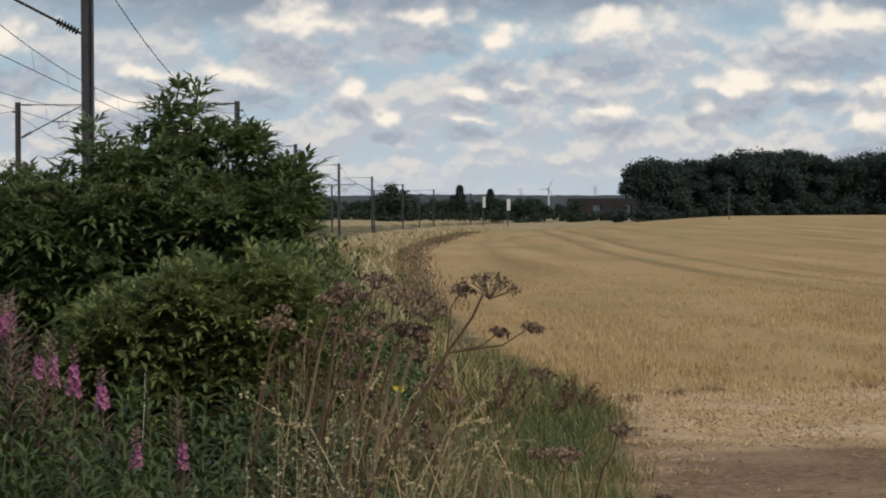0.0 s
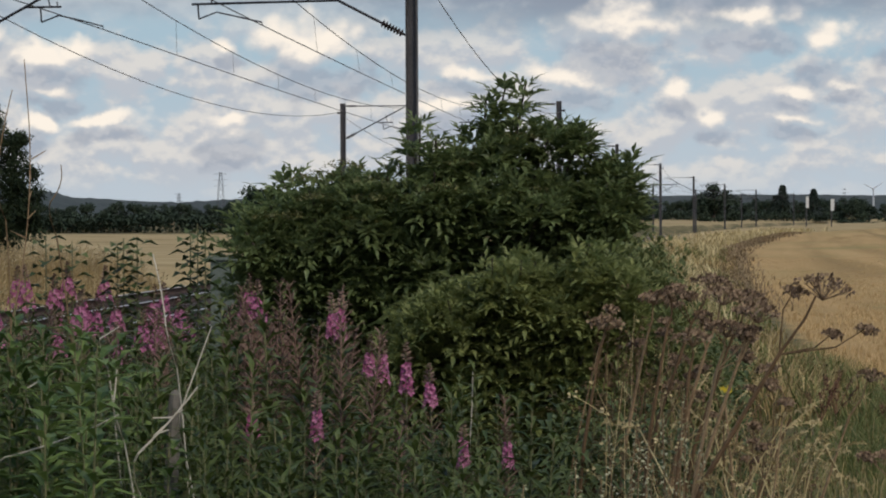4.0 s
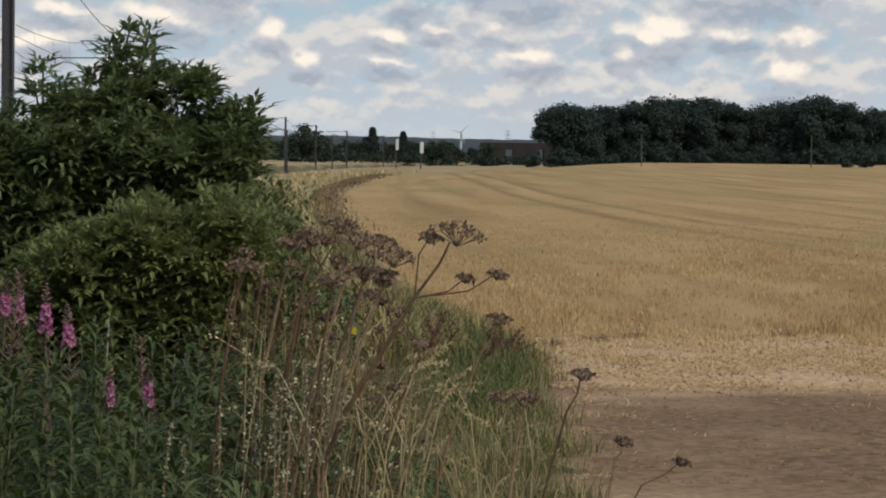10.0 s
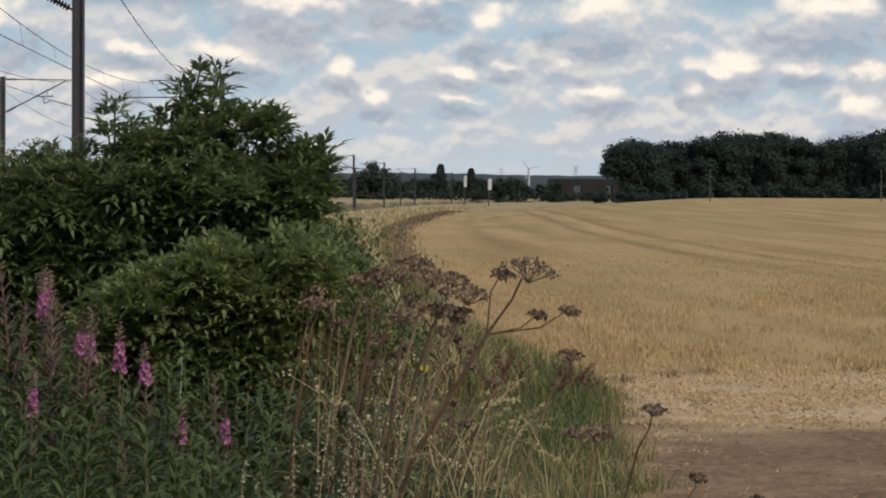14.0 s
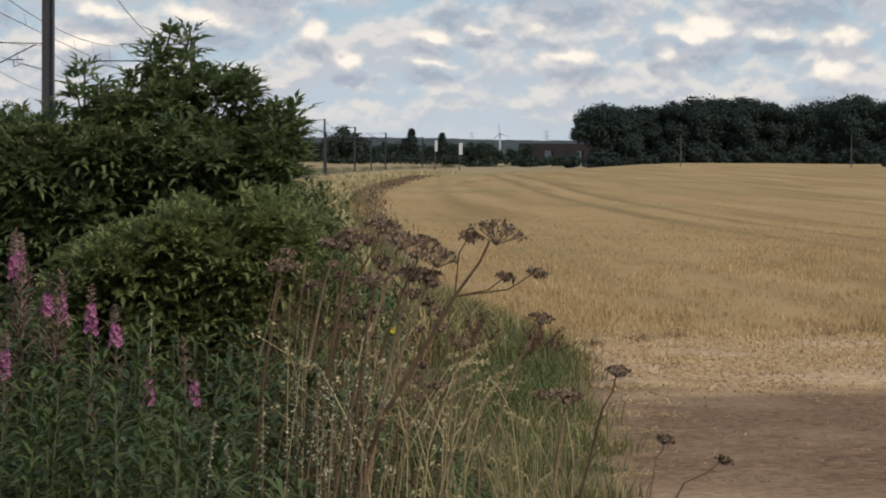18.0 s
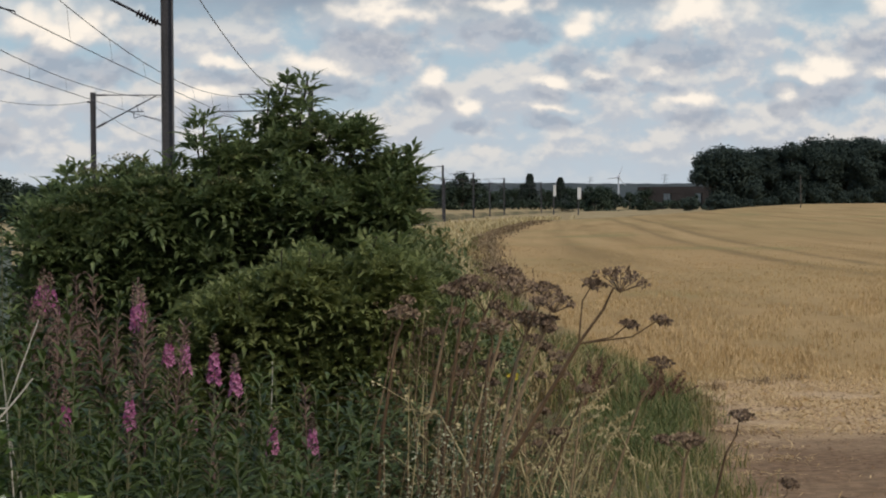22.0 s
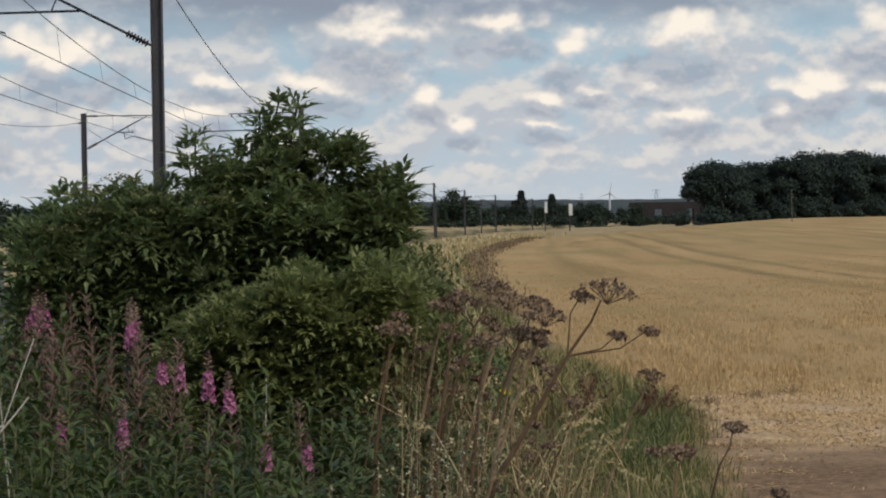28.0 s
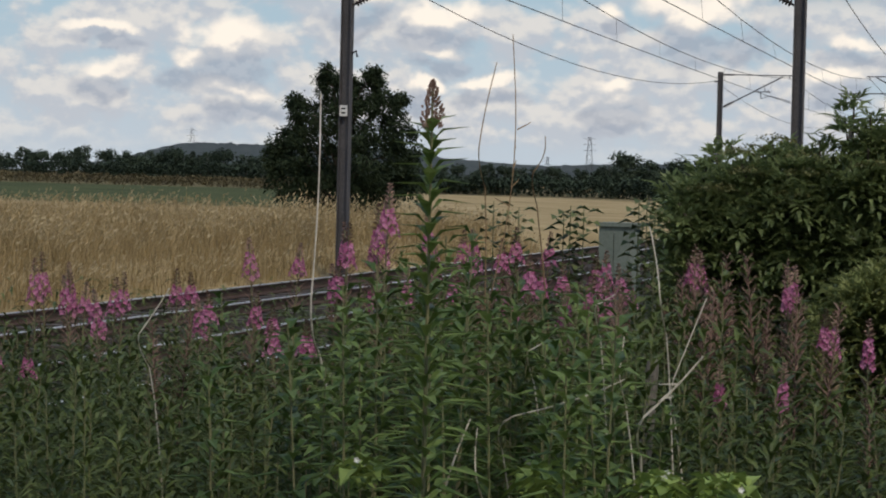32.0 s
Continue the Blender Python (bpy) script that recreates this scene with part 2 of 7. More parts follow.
class Acc:
    def __init__(self):
        self.v, self.f = [], []

    def tri4(self, base, way, side, up, length, width, droop=0.0, wide=0.4):
        """A leaf folded along its rib: four triangles."""
        n = len(self.v)
        mid = base + way * (length * wide) + up * (length * 0.05)
        tip = base + way * length - up * (length * droop)
        self.v += [base, mid + side * (width / 2) + up * (width * 0.18), mid - side * (width / 2) + up * (width * 0.18), mid, tip]
        self.f += [(n, n + 1, n + 3), (n, n + 3, n + 2), (n + 1, n + 4, n + 3), (n + 3, n + 4, n + 2)]

    def quad(self, c, a, b):
        n = len(self.v)
        self.v += [c - a - b, c + a - b, c + a + b, c - a + b]
        self.f.append((n, n + 1, n + 2, n + 3))

    def blade(self, base, up, lean, length, width, bend):
        """A grass blade of three lengths that bends over towards lean."""
        n = len(self.v)
        side = up.cross(lean)
        side = side.normalized() if side.length > 1e-4 else Vector((1, 0, 0))
        for k, w in ((0.0, 1.0), (0.4, 0.85), (0.75, 0.55)):
            p = base + up * (length * k * (1 - 0.25 * bend * k)) + lean * (length * bend * k * k)
            self.v += [p - side * (width * w / 2), p + side * (width * w / 2)]
        self.v.append(base + up * (length * (1 - 0.35 * bend)) + lean * (length * bend))
        self.f += [(n, n + 1, n + 3, n + 2), (n + 2, n + 3, n + 5, n + 4), (n + 4, n + 5, n + 6)]

    def tube(self, pts, r0, r1, sides=5):
        n0, k = len(self.v), len(pts)
        for i, p in enumerate(pts):
            d = (pts[min(i + 1, k - 1)] - pts[max(i - 1, 0)])
            d = d.normalized() if d.length > 1e-9 else Vector((0, 0, 1))
            s = d.orthogonal().normalized()
            t = d.cross(s)
            r = r0 + (r1 - r0) * i / max(k - 1, 1)
            for j in range(sides):
                a = 2 * math.pi * j / sides
                self.v.append(p + s * (r * math.cos(a)) + t * (r * math.sin(a)))
        for i in range(k - 1):
            for j in range(sides):
                a, b = n0 + i * sides + j, n0 + i * sides + (j + 1) % sides
                self.f.append((a, b, b + sides, a + sides))
        self.f.append(tuple(n0 + j for j in range(sides))[::-1])
        self.f.append(tuple(n0 + (k - 1) * sides + j for j in range(sides)))

    def box(self, c, sx, sy, sz, turn=0.0):
        n = len(self.v)
        ca, sa = math.cos(turn), math.sin(turn)
        for z in (-1, 1):
            for x, y in ((-1, -1), (1, -1), (1, 1), (-1, 1)):
                u, w = x * sx / 2, y * sy / 2
                self.v.append(Vector((c[0] + u * ca - w * sa, c[1] + u * sa + w * ca, c[2] + z * sz / 2)))
        self.f += [(n, n + 3, n + 2, n + 1), (n + 4, n + 5, n + 6, n + 7), (n, n + 1, n + 5, n + 4), (n + 1, n + 2, n + 6, n + 5), (n + 2, n + 3, n + 7, n + 6), (n + 3, n, n + 4, n + 7)]

    def lathe(self, base, axis, profile, sides=8):
        """A turned form: profile is (along, radius) pairs."""
        s = axis.orthogonal().normalized()
        t = axis.cross(s)
        n0 = len(self.v)
        for h, r in profile:
            for j in range(sides):
                a = 2 * math.pi * j / sides
                self.v.append(base + axis * h + s * (r * math.cos(a)) + t * (r * math.sin(a)))
        for i in range(len(profile) - 1):
            for j in range(sides):
                a, b = n0 + i * sides + j, n0 + i * sides + (j + 1) % sides
                self.f.append((a, b, b + sides, a + sides))
        self.f.append(tuple(n0 + j for j in range(sides))[::-1])
        k = n0 + (len(profile) - 1) * sides
        self.f.append(tuple(k + j for j in range(sides)))

    def mesh(self, name, mat, smooth=False):
        me = bpy.data.meshes.new(name)
        me.from_pydata([tuple(p) for p in self.v], [], self.f)
        me.materials.append(mat)
        if smooth:
            me.polygons.foreach_set("use_smooth", [True] * len(me.polygons))
        me.update()
        return me


def part(name, acc, mat, parent=None, label="", smooth=False):
    ob = new(name, acc.mesh(name, mat, smooth) if isinstance(acc, Acc) else acc)
    if parent is not None:
        ob.parent = parent
    if label:
        ob["label"] = label
    return ob


def thing(name, label, category, group="", at=None, kind=""):
    ob = new(name)
    ob.empty_display_size = 0.1
    if at is not None:
        ob.matrix_basis = at
    return tagged(ob, label, category, group, kind)


R = random.Random(7)


def rdir(flat=1.0):
    a = R.uniform(0, 2 * math.pi)
    z = R.uniform(-1, 1) * flat
    return Vector((math.cos(a), math.sin(a), z)).normalized()


def az(deg, d):
    """A place on the plan: degrees right of north, metres north."""
    return d * math.tan(radians(deg))


def smooth(a, b, x):
    t = min(1, max(0, (x - a) / (b - a)))
    return t * t * (3 - 2 * t)


def lerp_table(table, y):
    if y <= table[0][0]:
        return table[0][1]
    for (y0, x0), (y1, x1) in zip(table, table[1:]):
        if y <= y1:
            return x0 + (x1 - x0) * (y - y0) / (y1 - y0)
    (y0, x0), (y1, x1) = table[-2:]
    return x1 + (x1 - x0) * (y - y1) / (y1 - y0)


# ---------------------------------------------------------------- plan of the ground
FIELD_EDGE = [(0, 0.5), (12, 0.85), (20, 1.2), (23, 1.05), (26, 0.65), (29, 0.25), (46, -0.45), (60, -0.95), (110, -2.3), (170, -1.6), (230, 0.4), (320, 14.0), (450, 34.0), (700, 75)]
TRACK = [(-60, -7.2), (0, -9.65), (48, -11.85), (108, -14.55), (163, -15.8), (220, -15.9), (275, -15.1), (330, -13.2), (400, -9.0), (500, 2.0), (650, 24)]
RAIL_Z = [(0, -0.10), (110, -0.12), (163, -0.48), (220, -0.55), (275, -0.85), (330, -1.0), (650, -1.3)]


def ground_z(x, y):
    rise = 1.18 * smooth(50, 430, y)
    e = x - lerp_table(FIELD_EDGE, y)
    z = rise * smooth(0, 14, e)
    z += 0.5 * smooth(60, 300, y) * smooth(12, 40, lerp_table(TRACK, y) - x) * (1 if y < 900 else 1)
    d = abs(x - lerp_table(TRACK, y))
    k = 1 - smooth(4.9, 6.3, d)
    if y < 900:
        z = z * (1 - k) + (lerp_table(RAIL_Z, y) - 0.50) * k
    if y > 0:
        r = math.hypot(x, y)
        z += 0.03 * noise.noise(Vector((x * 0.4, y * 0.4, 0))) * (1 - smooth(60, 140, r)) + 0.06 * noise.noise(Vector((x * 0.05, y * 0.05, 3)))
    return z


def build_ground():
    azs = [-180 + 10 * i for i in range(14)] + [-40 + 0.4 * i for i in range(150)] + [20 + 10 * i for i in range(16)]
    rs = [0.0, 3.0] + [4.0 * 1.045 ** i for i in range(162)]
    verts, masks = [], []
    for r in rs:
        for a in azs:
            x, y = r * math.sin(radians(a)), r * math.cos(radians(a))
            z = ground_z(x, y) if r < 1500 else (ground_z(x, y) if a > -40 and a < 20 else 0)
            verts.append((x, y, z))
            e = x - lerp_table(FIELD_EDGE, y)
            t = lerp_table(TRACK, y) - x
            field = smooth(-0.3, 0.5, e) if 0 < y < 520 else 0
            bare = field * (1 - smooth(18.5, 22.5, y - 0.15 * x))
            far_green = smooth(-18.6, -19.8, a) if -40 < a < 20 else 0
            gold = smooth(4.6, 5.4, t) * (1 - smooth(100, 125, y) * far_green) * (1 - smooth(190, 215, y)) if y > -20 else 0
            if 330 < y < 1200 and -160 < x and e < 0:
                gold = max(gold, smooth(330, 400, y) * smooth(6, 12, t))
            if e < 0 and t < -4.6 and y > 40:
                gold = max(gold, 0.85 * smooth(45, 90, y))
            crop = smooth(4.6, 5.4, t) * smooth(105, 125, y) * (1 - smooth(200, 230, y)) * far_green if y > -20 else 0
            litter = field * smooth(15.2, 18.0, y - 0.1 * x) * (1 - smooth(22.0, 23.0, y - 0.1 * x))
            masks.append((field, bare, gold, crop, litter))
    n = len(azs)
    faces = [(i * n + j, i * n + (j + 1) % n, (i + 1) * n + (j + 1) % n, (i + 1) * n + j)[::-1] for i in range(len(rs) - 1) for j in range(n)]
    me = bpy.data.meshes.new("ground")
    me.from_pydata(verts, [], faces)
    for k, nm in enumerate(("field", "bare", "gold", "crop", "litter")):
        at = me.attributes.new(nm, "FLOAT", "POINT")
        at.data.foreach_set("value", [q[k] for q in masks])
    m, nt, b = nodes_of("ground_cover")
    N, L = nt.nodes.new, nt.links.new
    co = N("ShaderNodeTexCoord")

    def nz(scale, detail=4, stretch=None):
        t = N("ShaderNodeTexNoise")
        t.inputs["Scale"].default_value, t.inputs["Detail"].default_value = scale, detail
        if stretch:
            mp = N("ShaderNodeMapping")
            mp.inputs["Scale"].default_value = stretch[:3]
            mp.inputs["Rotation"].default_value = (0, 0, radians(stretch[3]))
            L(co.outputs["Object"], mp.inputs["Vector"]), L(mp.outputs[0], t.inputs["Vector"])
        else:
            L(co.outputs["Object"], t.inputs["Vector"])
        return t.outputs["Fac"]

    def mixc(f, a, c, lo=0.35, hi=0.65):
        mr = N("ShaderNodeMapRange")
        mr.inputs["From Min"].default_value, mr.inputs["From Max"].default_value = lo, hi
        L(f, mr.inputs["Value"])
        x = N("ShaderNodeMix")
        x.data_type = "RGBA"
        L(mr.outputs[0], x.inputs["Factor"])
        for key, v in (("A", a), ("B", c)):
            if isinstance(v, tuple):
                x.inputs[key].default_value = rgb(v)
            else:
                L(v, x.inputs[key])
        return x.outputs["Result"]

    def attr(nm, jitter):
        a = N("ShaderNodeAttribute")
        a.attribute_name = nm
        q = N("ShaderNodeMath")
        q.operation = "ADD"
        j = N("ShaderNodeMath")
        j.operation = "MULTIPLY_ADD"
        L(jitter, j.inputs[0])
        j.inputs[1].default_value, j.inputs[2].default_value = 0.9, -0.45
        L(a.outputs["Fac"], q.inputs[0]), L(j.outputs[0], q.inputs[1])
        return q.outputs[0]

    jit, fine = nz(1.3, 6), nz(14, 5)
    verge = mixc(nz(0.8), (0.075, 0.072, 0.032), (0.19, 0.150, 0.075))
    rows_ = nz(0.35, 5, (1.0, 0.12, 1.0, -12))
    straw = mixc(rows_, mixc(fine, (0.31, 0.198, 0.082), (0.41, 0.272, 0.118)), mixc(nz(5, 6), (0.38, 0.252, 0.110), (0.49, 0.338, 0.155)), 0.3, 0.7)
    # bands and wheelings follow the sweep of the drill across the field
    sp = N("ShaderNodeSeparateXYZ")
    L(co.outputs["Object"], sp.inputs[0])

    def mth(op, p, q, s=None):
        k = N("ShaderNodeMath")
        k.operation = op
        for i, v in enumerate((p, q, s)):
            if v is None:
                continue
            if isinstance(v, (int, float)):
                k.inputs[i].default_value = v
            else:
                L(v, k.inputs[i])
        return k.outputs[0]

    yy = mth("MINIMUM", mth("MAXIMUM", sp.outputs[1], 18.0), 165.0)
    sweep = mth("MULTIPLY_ADD", mth("MULTIPLY_ADD", mth("MULTIPLY_ADD", yy, -1.3724e-06, 7.8947e-04), yy, -1.3016e-01), yy, 12.2931)
    across = mth("SUBTRACT", sp.outputs[0], sweep)
    cx = N("ShaderNodeCombineXYZ")
    L(mth("MULTIPLY", across, 0.55), cx.inputs[0]), L(mth("MULTIPLY", sp.outputs[1], 0.022), cx.inputs[1])
    bn = N("ShaderNodeTexNoise")
    bn.inputs["Scale"].default_value, bn.inputs["Detail"].default_value = 1.0, 5
    L(cx.outputs[0], bn.inputs["Vector"])
    straw = mixc(bn.outputs["Fac"], straw, mixc(fine, (0.235, 0.154, 0.062), (0.33, 0.222, 0.092)), 0.46, 0.64)
    wheel = None
    for off, wide in ((0.0, 0.55), (1.9, 0.5), (-4.6, 0.6), (13.0, 0.6)):
        d_ = mth("ABSOLUTE", mth("SUBTRACT", across, off), 0.0)
        w_ = mth("SUBTRACT", 1.0, mth("DIVIDE", d_, wide))
        w_ = mth("MULTIPLY", w_, 1.0 if off in (0.0, 1.9) else 0.5)
        wheel = w_ if wheel is None else mth("MAXIMUM", wheel, w_)
    wheel = mth("MULTIPLY", wheel, mth("MULTIPLY_ADD", nz(0.5, 5), 1.6, -0.2))
    straw = mixc(wheel, straw, mixc(fine, (0.165, 0.110, 0.045), (0.25, 0.175, 0.074)), 0.0, 0.75)
    straw = mixc(nz(0.06, 4, (1, 0.35, 1, -10)), straw, mixc(fine, (0.26, 0.185, 0.074), (0.35, 0.255, 0.108)), 0.5, 0.68)
    # thin green regrowth in the stubble
    straw = mixc(nz(0.13, 6, (1, 0.5, 1, 0)), straw, mixc(fine, (0.19, 0.17, 0.06), (0.28, 0.24, 0.10)), 0.55, 0.74)
    soil = mixc(fine, (0.120, 0.074, 0.038), (0.255, 0.160, 0.088))
    soil = mixc(nz(0.5, 5), soil, mixc(nz(20, 4), (0.24, 0.155, 0.084), (0.38, 0.265, 0.150)), 0.46, 0.66)
    gold = mixc(nz(0.2, 5), (0.25, 0.185, 0.088), (0.39, 0.30, 0.155))
    crop = mixc(nz(0.1, 5), (0.046, 0.058, 0.022), (0.072, 0.086, 0.034))
    col = mixc(attr("field", jit), verge, straw, 0.3, 0.7)
    col = mixc(attr("bare", jit), col, soil, 0.35, 0.65)
    pale = mixc(nz(22, 5), (0.36, 0.238, 0.122), (0.60, 0.435, 0.245))
    col = mixc(attr("litter", nz(1.1, 7, (1, 1.8, 1, 0))), col, pale, 0.45, 0.95)
    col = mixc(attr("gold", jit), col, gold, 0.3, 0.7)
    col = mixc(attr("crop", jit), col, crop, 0.4, 0.6)
    L(col, b.inputs["Base Color"])
    b.inputs["Roughness"].default_value, b.inputs["Specular IOR Level"].default_value = 0.95, 0.1
    bp = N("ShaderNodeBump")
    bp.inputs["Strength"].default_value, bp.inputs["Distance"].default_value = 0.6, 0.06
    L(nz(9, 8), bp.inputs["Height"]), L(bp.outputs[0], b.inputs["Normal"])
    me.materials.append(m)
    me.polygons.foreach_set("use_smooth", [True] * len(me.polygons))
    tagged(new("ground", me), "flat farmland of stubble, bare soil and rough verge", "ground", kind="structure")


build_ground()


# ---------------------------------------------------------------- cloud layer
# the cumulus heads: heading, height, half width, half height, in degrees
HEADS_NORTH = [(-5.7, 6.12, 0.77, 0.32), (-1.7, 6.43, 2.19, 0.77), (0.7, 6.1, 0.65, 0.26), (2.7, 6.81, 1.29, 0.41), (-3.7, 4.44, 1.23, 0.58), (-0.9, 4.5, 0.97, 0.36), (0.7, 4.04, 0.67, 0.58), (3.3, 4.16, 1.16, 0.58),
               (-11.0, 3.95, 1.29, 0.62), (-12.8, 3.89, 0.39, 0.26), (-7.5, 3.23, 0.65, 0.26), (-5.2, 3.15, 1.03, 0.41), (-2.6, 2.89, 0.39, 0.36), (0.0, 2.75, 0.58, 0.23), (1.1, 2.94, 0.46, 0.19), (2.5, 3.0, 0.46, 0.23),
               (-12.8, 2.15, 0.58, 0.32), (-7.9, 2.52, 0.58, 0.31), (0.1, 2.17, 0.65, 0.26), (-1.9, 2.24, 0.52, 0.28), (3.2, 2.35, 0.65, 0.36)]
HEADS_SIDES = [(8.3, 4.23, 1.1, 0.62), (6.1, 3.01, 1.1, 0.39), (5.3, 2.5, 0.34, 0.28), (7.9, 2.94, 0.54, 0.36), (9.1, 2.16, 0.58, 0.65), (9.3, 2.93, 0.52, 0.28), (-21.6, 3.14, 0.97, 0.65), (-22.6, 2.66, 0.58, 0.36), (-21.4, 1.92, 1.03, 0.36),
               (-24.4, 3.13, 0.97, 0.17), (-24.4, 2.35, 0.77, 0.36), (-18.6, 4.19, 0.71, 0.54), (-16.8, 3.66, 0.75, 0.39), (-16.9, 2.88, 0.62, 0.22), (-17.2, 2.1, 0.52, 0.31), (-15.6, 2.21, 0.9, 0.26), (-12.9, 1.9, 0.77, 0.32),
               (-11.6, 7.29, 0.77, 0.39), (-1.5, 6.79, 1.42, 0.9), (-5.5, 6.03, 0.84, 0.32)]


def build_clouds():
    """A ring of cumulus far out: it drifts slowly across the blue of the sky."""
    R_ = 4300.0
    azs = [5 * i for i in range(72)]
    els = [-0.6, 0, 0.5, 1, 2, 3, 4, 5, 6, 8, 10, 13, 17, 22, 28, 35, 43]
    v = [(R_ * math.sin(radians(a)) * math.cos(radians(e)), R_ * math.cos(radians(a)) * math.cos(radians(e)), R_ * math.sin(radians(e))) for e in els for a in azs]
    n = len(azs)
    f = [(i * n + j, (i + 1) * n + j, (i + 1) * n + (j + 1) % n, i * n + (j + 1) % n) for i in range(len(els) - 1) for j in range(n)]
    me = bpy.data.meshes.new("cloud_layer")
    me.from_pydata(v, [], f)
    m = bpy.data.materials.new("cumulus")
    m.use_nodes = True
    nt = m.node_tree
    nt.nodes.clear()
    N, L = nt.nodes.new, nt.links.new

    def math_(op, a, b=None, c=None):
        q = N("ShaderNodeMath")
        q.operation = op
        for i, s in enumerate((a, b, c)):
            if s is None:
                continue
            if isinstance(s, (int, float)):
                q.inputs[i].default_value = s
            else:
                L(s, q.inputs[i])
        return q.outputs[0]

    def ramp(x, lo, hi, to_lo=0.0, to_hi=1.0):
        q = N("ShaderNodeMapRange")
        q.interpolation_type = "SMOOTHSTEP"
        for key, s in (("From Min", lo), ("From Max", hi), ("To Min", to_lo), ("To Max", to_hi)):
            q.inputs[key].default_value = s
        L(x, q.inputs["Value"])
        return q.outputs[0]

    co, sep = N("ShaderNodeTexCoord"), N("ShaderNodeSeparateXYZ")
    L(co.outputs["Object"], sep.inputs[0])
    azd = math_("DEGREES", math_("ARCTAN2", sep.outputs[0], sep.outputs[1]))
    eld = math_("DEGREES", math_("ARCSINE", math_("DIVIDE", sep.outputs[2], R_)))
    com = N("ShaderNodeCombineXYZ")
    L(azd, com.inputs[0]), L(eld, com.inputs[1])

    def nz(scale, detail, rough, off, stretch=(1, 1, 1), shift=(0.0, 0.0)):
        mp, t = N("ShaderNodeMapping"), N("ShaderNodeTexNoise")
        mp.inputs["Location"].default_value = (off + shift[0] * stretch[0], off * 0.7 + shift[1] * stretch[1], off * 1.3)
        mp.inputs["Scale"].default_value = stretch
        L(com.outputs[0], mp.inputs["Vector"]), L(mp.outputs[0], t.inputs["Vector"])
        t.inputs["Scale"].default_value, t.inputs["Detail"].default_value, t.inputs["Roughness"].default_value = scale, detail, rough
        return t.outputs["Fac"]

    def billow(scale, off):
        mp, t = N("ShaderNodeMapping"), N("ShaderNodeTexVoronoi")
        mp.inputs["Location"].default_value = (off, off * 0.6, off)
        L(com.outputs[0], mp.inputs["Vector"]), L(mp.outputs[0], t.inputs["Vector"])
        t.feature = "SMOOTH_F1"
        t.inputs["Scale"].default_value, t.inputs["Smoothness"].default_value = scale, 0.35
        t.inputs["Detail"].default_value, t.inputs["Roughness"].default_value = 2.0, 0.4
        return t.outputs["Distance"]

    def mixc(f, a, c):
        q = N("ShaderNodeMix")
        q.data_type = "RGBA"
        L(f, q.inputs["Factor"])
        for key, s in (("A", a), ("B", c)):
            if isinstance(s, tuple):
                q.inputs[key].default_value = rgb(s)
            else:
                L(s, q.inputs[key])
        return q.outputs["Result"]

    azw = math_("ADD", azd, math_("MULTIPLY_ADD", nz(0.9, 5, 0.5, 3.1), 1.5, -0.75))
    elw = math_("ADD", eld, math_("MULTIPLY_ADD", nz(0.9, 5, 0.5, 9.7), 0.9, -0.45))
    best, low = None, None
    for a, e, w, h in HEADS_NORTH + HEADS_SIDES:
        dx = math_("MULTIPLY_ADD", azw, 0.64 / w, -a * 0.64 / w)
        dy = math_("MULTIPLY_ADD", elw, 0.72 / h, -e * 0.72 / h)
        flat = math_("MINIMUM", dy, math_("MULTIPLY", dy, 1.5))
        xx = math_("MULTIPLY", dx, dx)
        q = math_("MULTIPLY_ADD", flat, flat, xx)
        best = q if best is None else math_("MINIMUM", best, q)
        dl = math_("ADD", dy, 0.95)
        q = math_("MULTIPLY_ADD", dl, dl, math_("MULTIPLY", xx, 0.8))
        low = q if low is None else math_("MINIMUM", low, q)
    cauli = math_("MULTIPLY_ADD", billow(1.5, 2.0), -0.60, 0.26)
    puff = math_("ADD", math_("SUBTRACT", 1.0, math_("SQRT", best)), cauli)
    under = math_("ADD", math_("SUBTRACT", 1.0, math_("SQRT", low)), cauli)
    # small far cumulus in rows, lit from above
    rows_ = (0.8, 1.15, 1)
    mid, mid_up = nz(0.9, 5, 0.5, 17.3, rows_), nz(0.9, 5, 0.5, 17.3, rows_, (0.0, 0.22))
    relief = math_("SUBTRACT", mid, mid_up)
    fine, fine_up = nz(1.7, 3, 0.5, 41.0, (0.8, 1.1, 1)), nz(1.7, 3, 0.5, 41.0, (0.8, 1.1, 1), (0.0, 0.13))
    relief2 = math_("SUBTRACT", fine, fine_up)
    blue = mixc(ramp(eld, 0.2, 4.5), (0.50, 0.565, 0.63), (0.385, 0.52, 0.61))
    cover = ramp(math_("MULTIPLY_ADD", fine, 0.14, mid), 0.42, 0.62)
    pale = mixc(ramp(math_("MULTIPLY_ADD", relief2, 0.35, relief), -0.07, 0.11), (0.50, 0.53, 0.58), (0.715, 0.69, 0.66))
    band = math_("MULTIPLY", ramp(eld, 0.35, 1.3), math_("SUBTRACT", 1.0, ramp(eld, 3.6, 5.2)))
    sky_ = mixc(math_("MULTIPLY", cover, math_("MULTIPLY_ADD", band, 0.80, 0.15)), blue, pale)
    # the grey deck overhead, broken into long rolls
    roll = nz(0.42, 6, 0.55, 60.0, (0.42, 1.0, 1))
    deck = mixc(ramp(math_("MULTIPLY_ADD", relief, 0.6, roll), 0.40, 0.66), (0.255, 0.292, 0.365), (0.50, 0.525, 0.565))
    sky_ = mixc(math_("MULTIPLY", ramp(math_("MULTIPLY_ADD", roll, -1.6, eld), 3.2, 4.5), 0.92), sky_, deck)
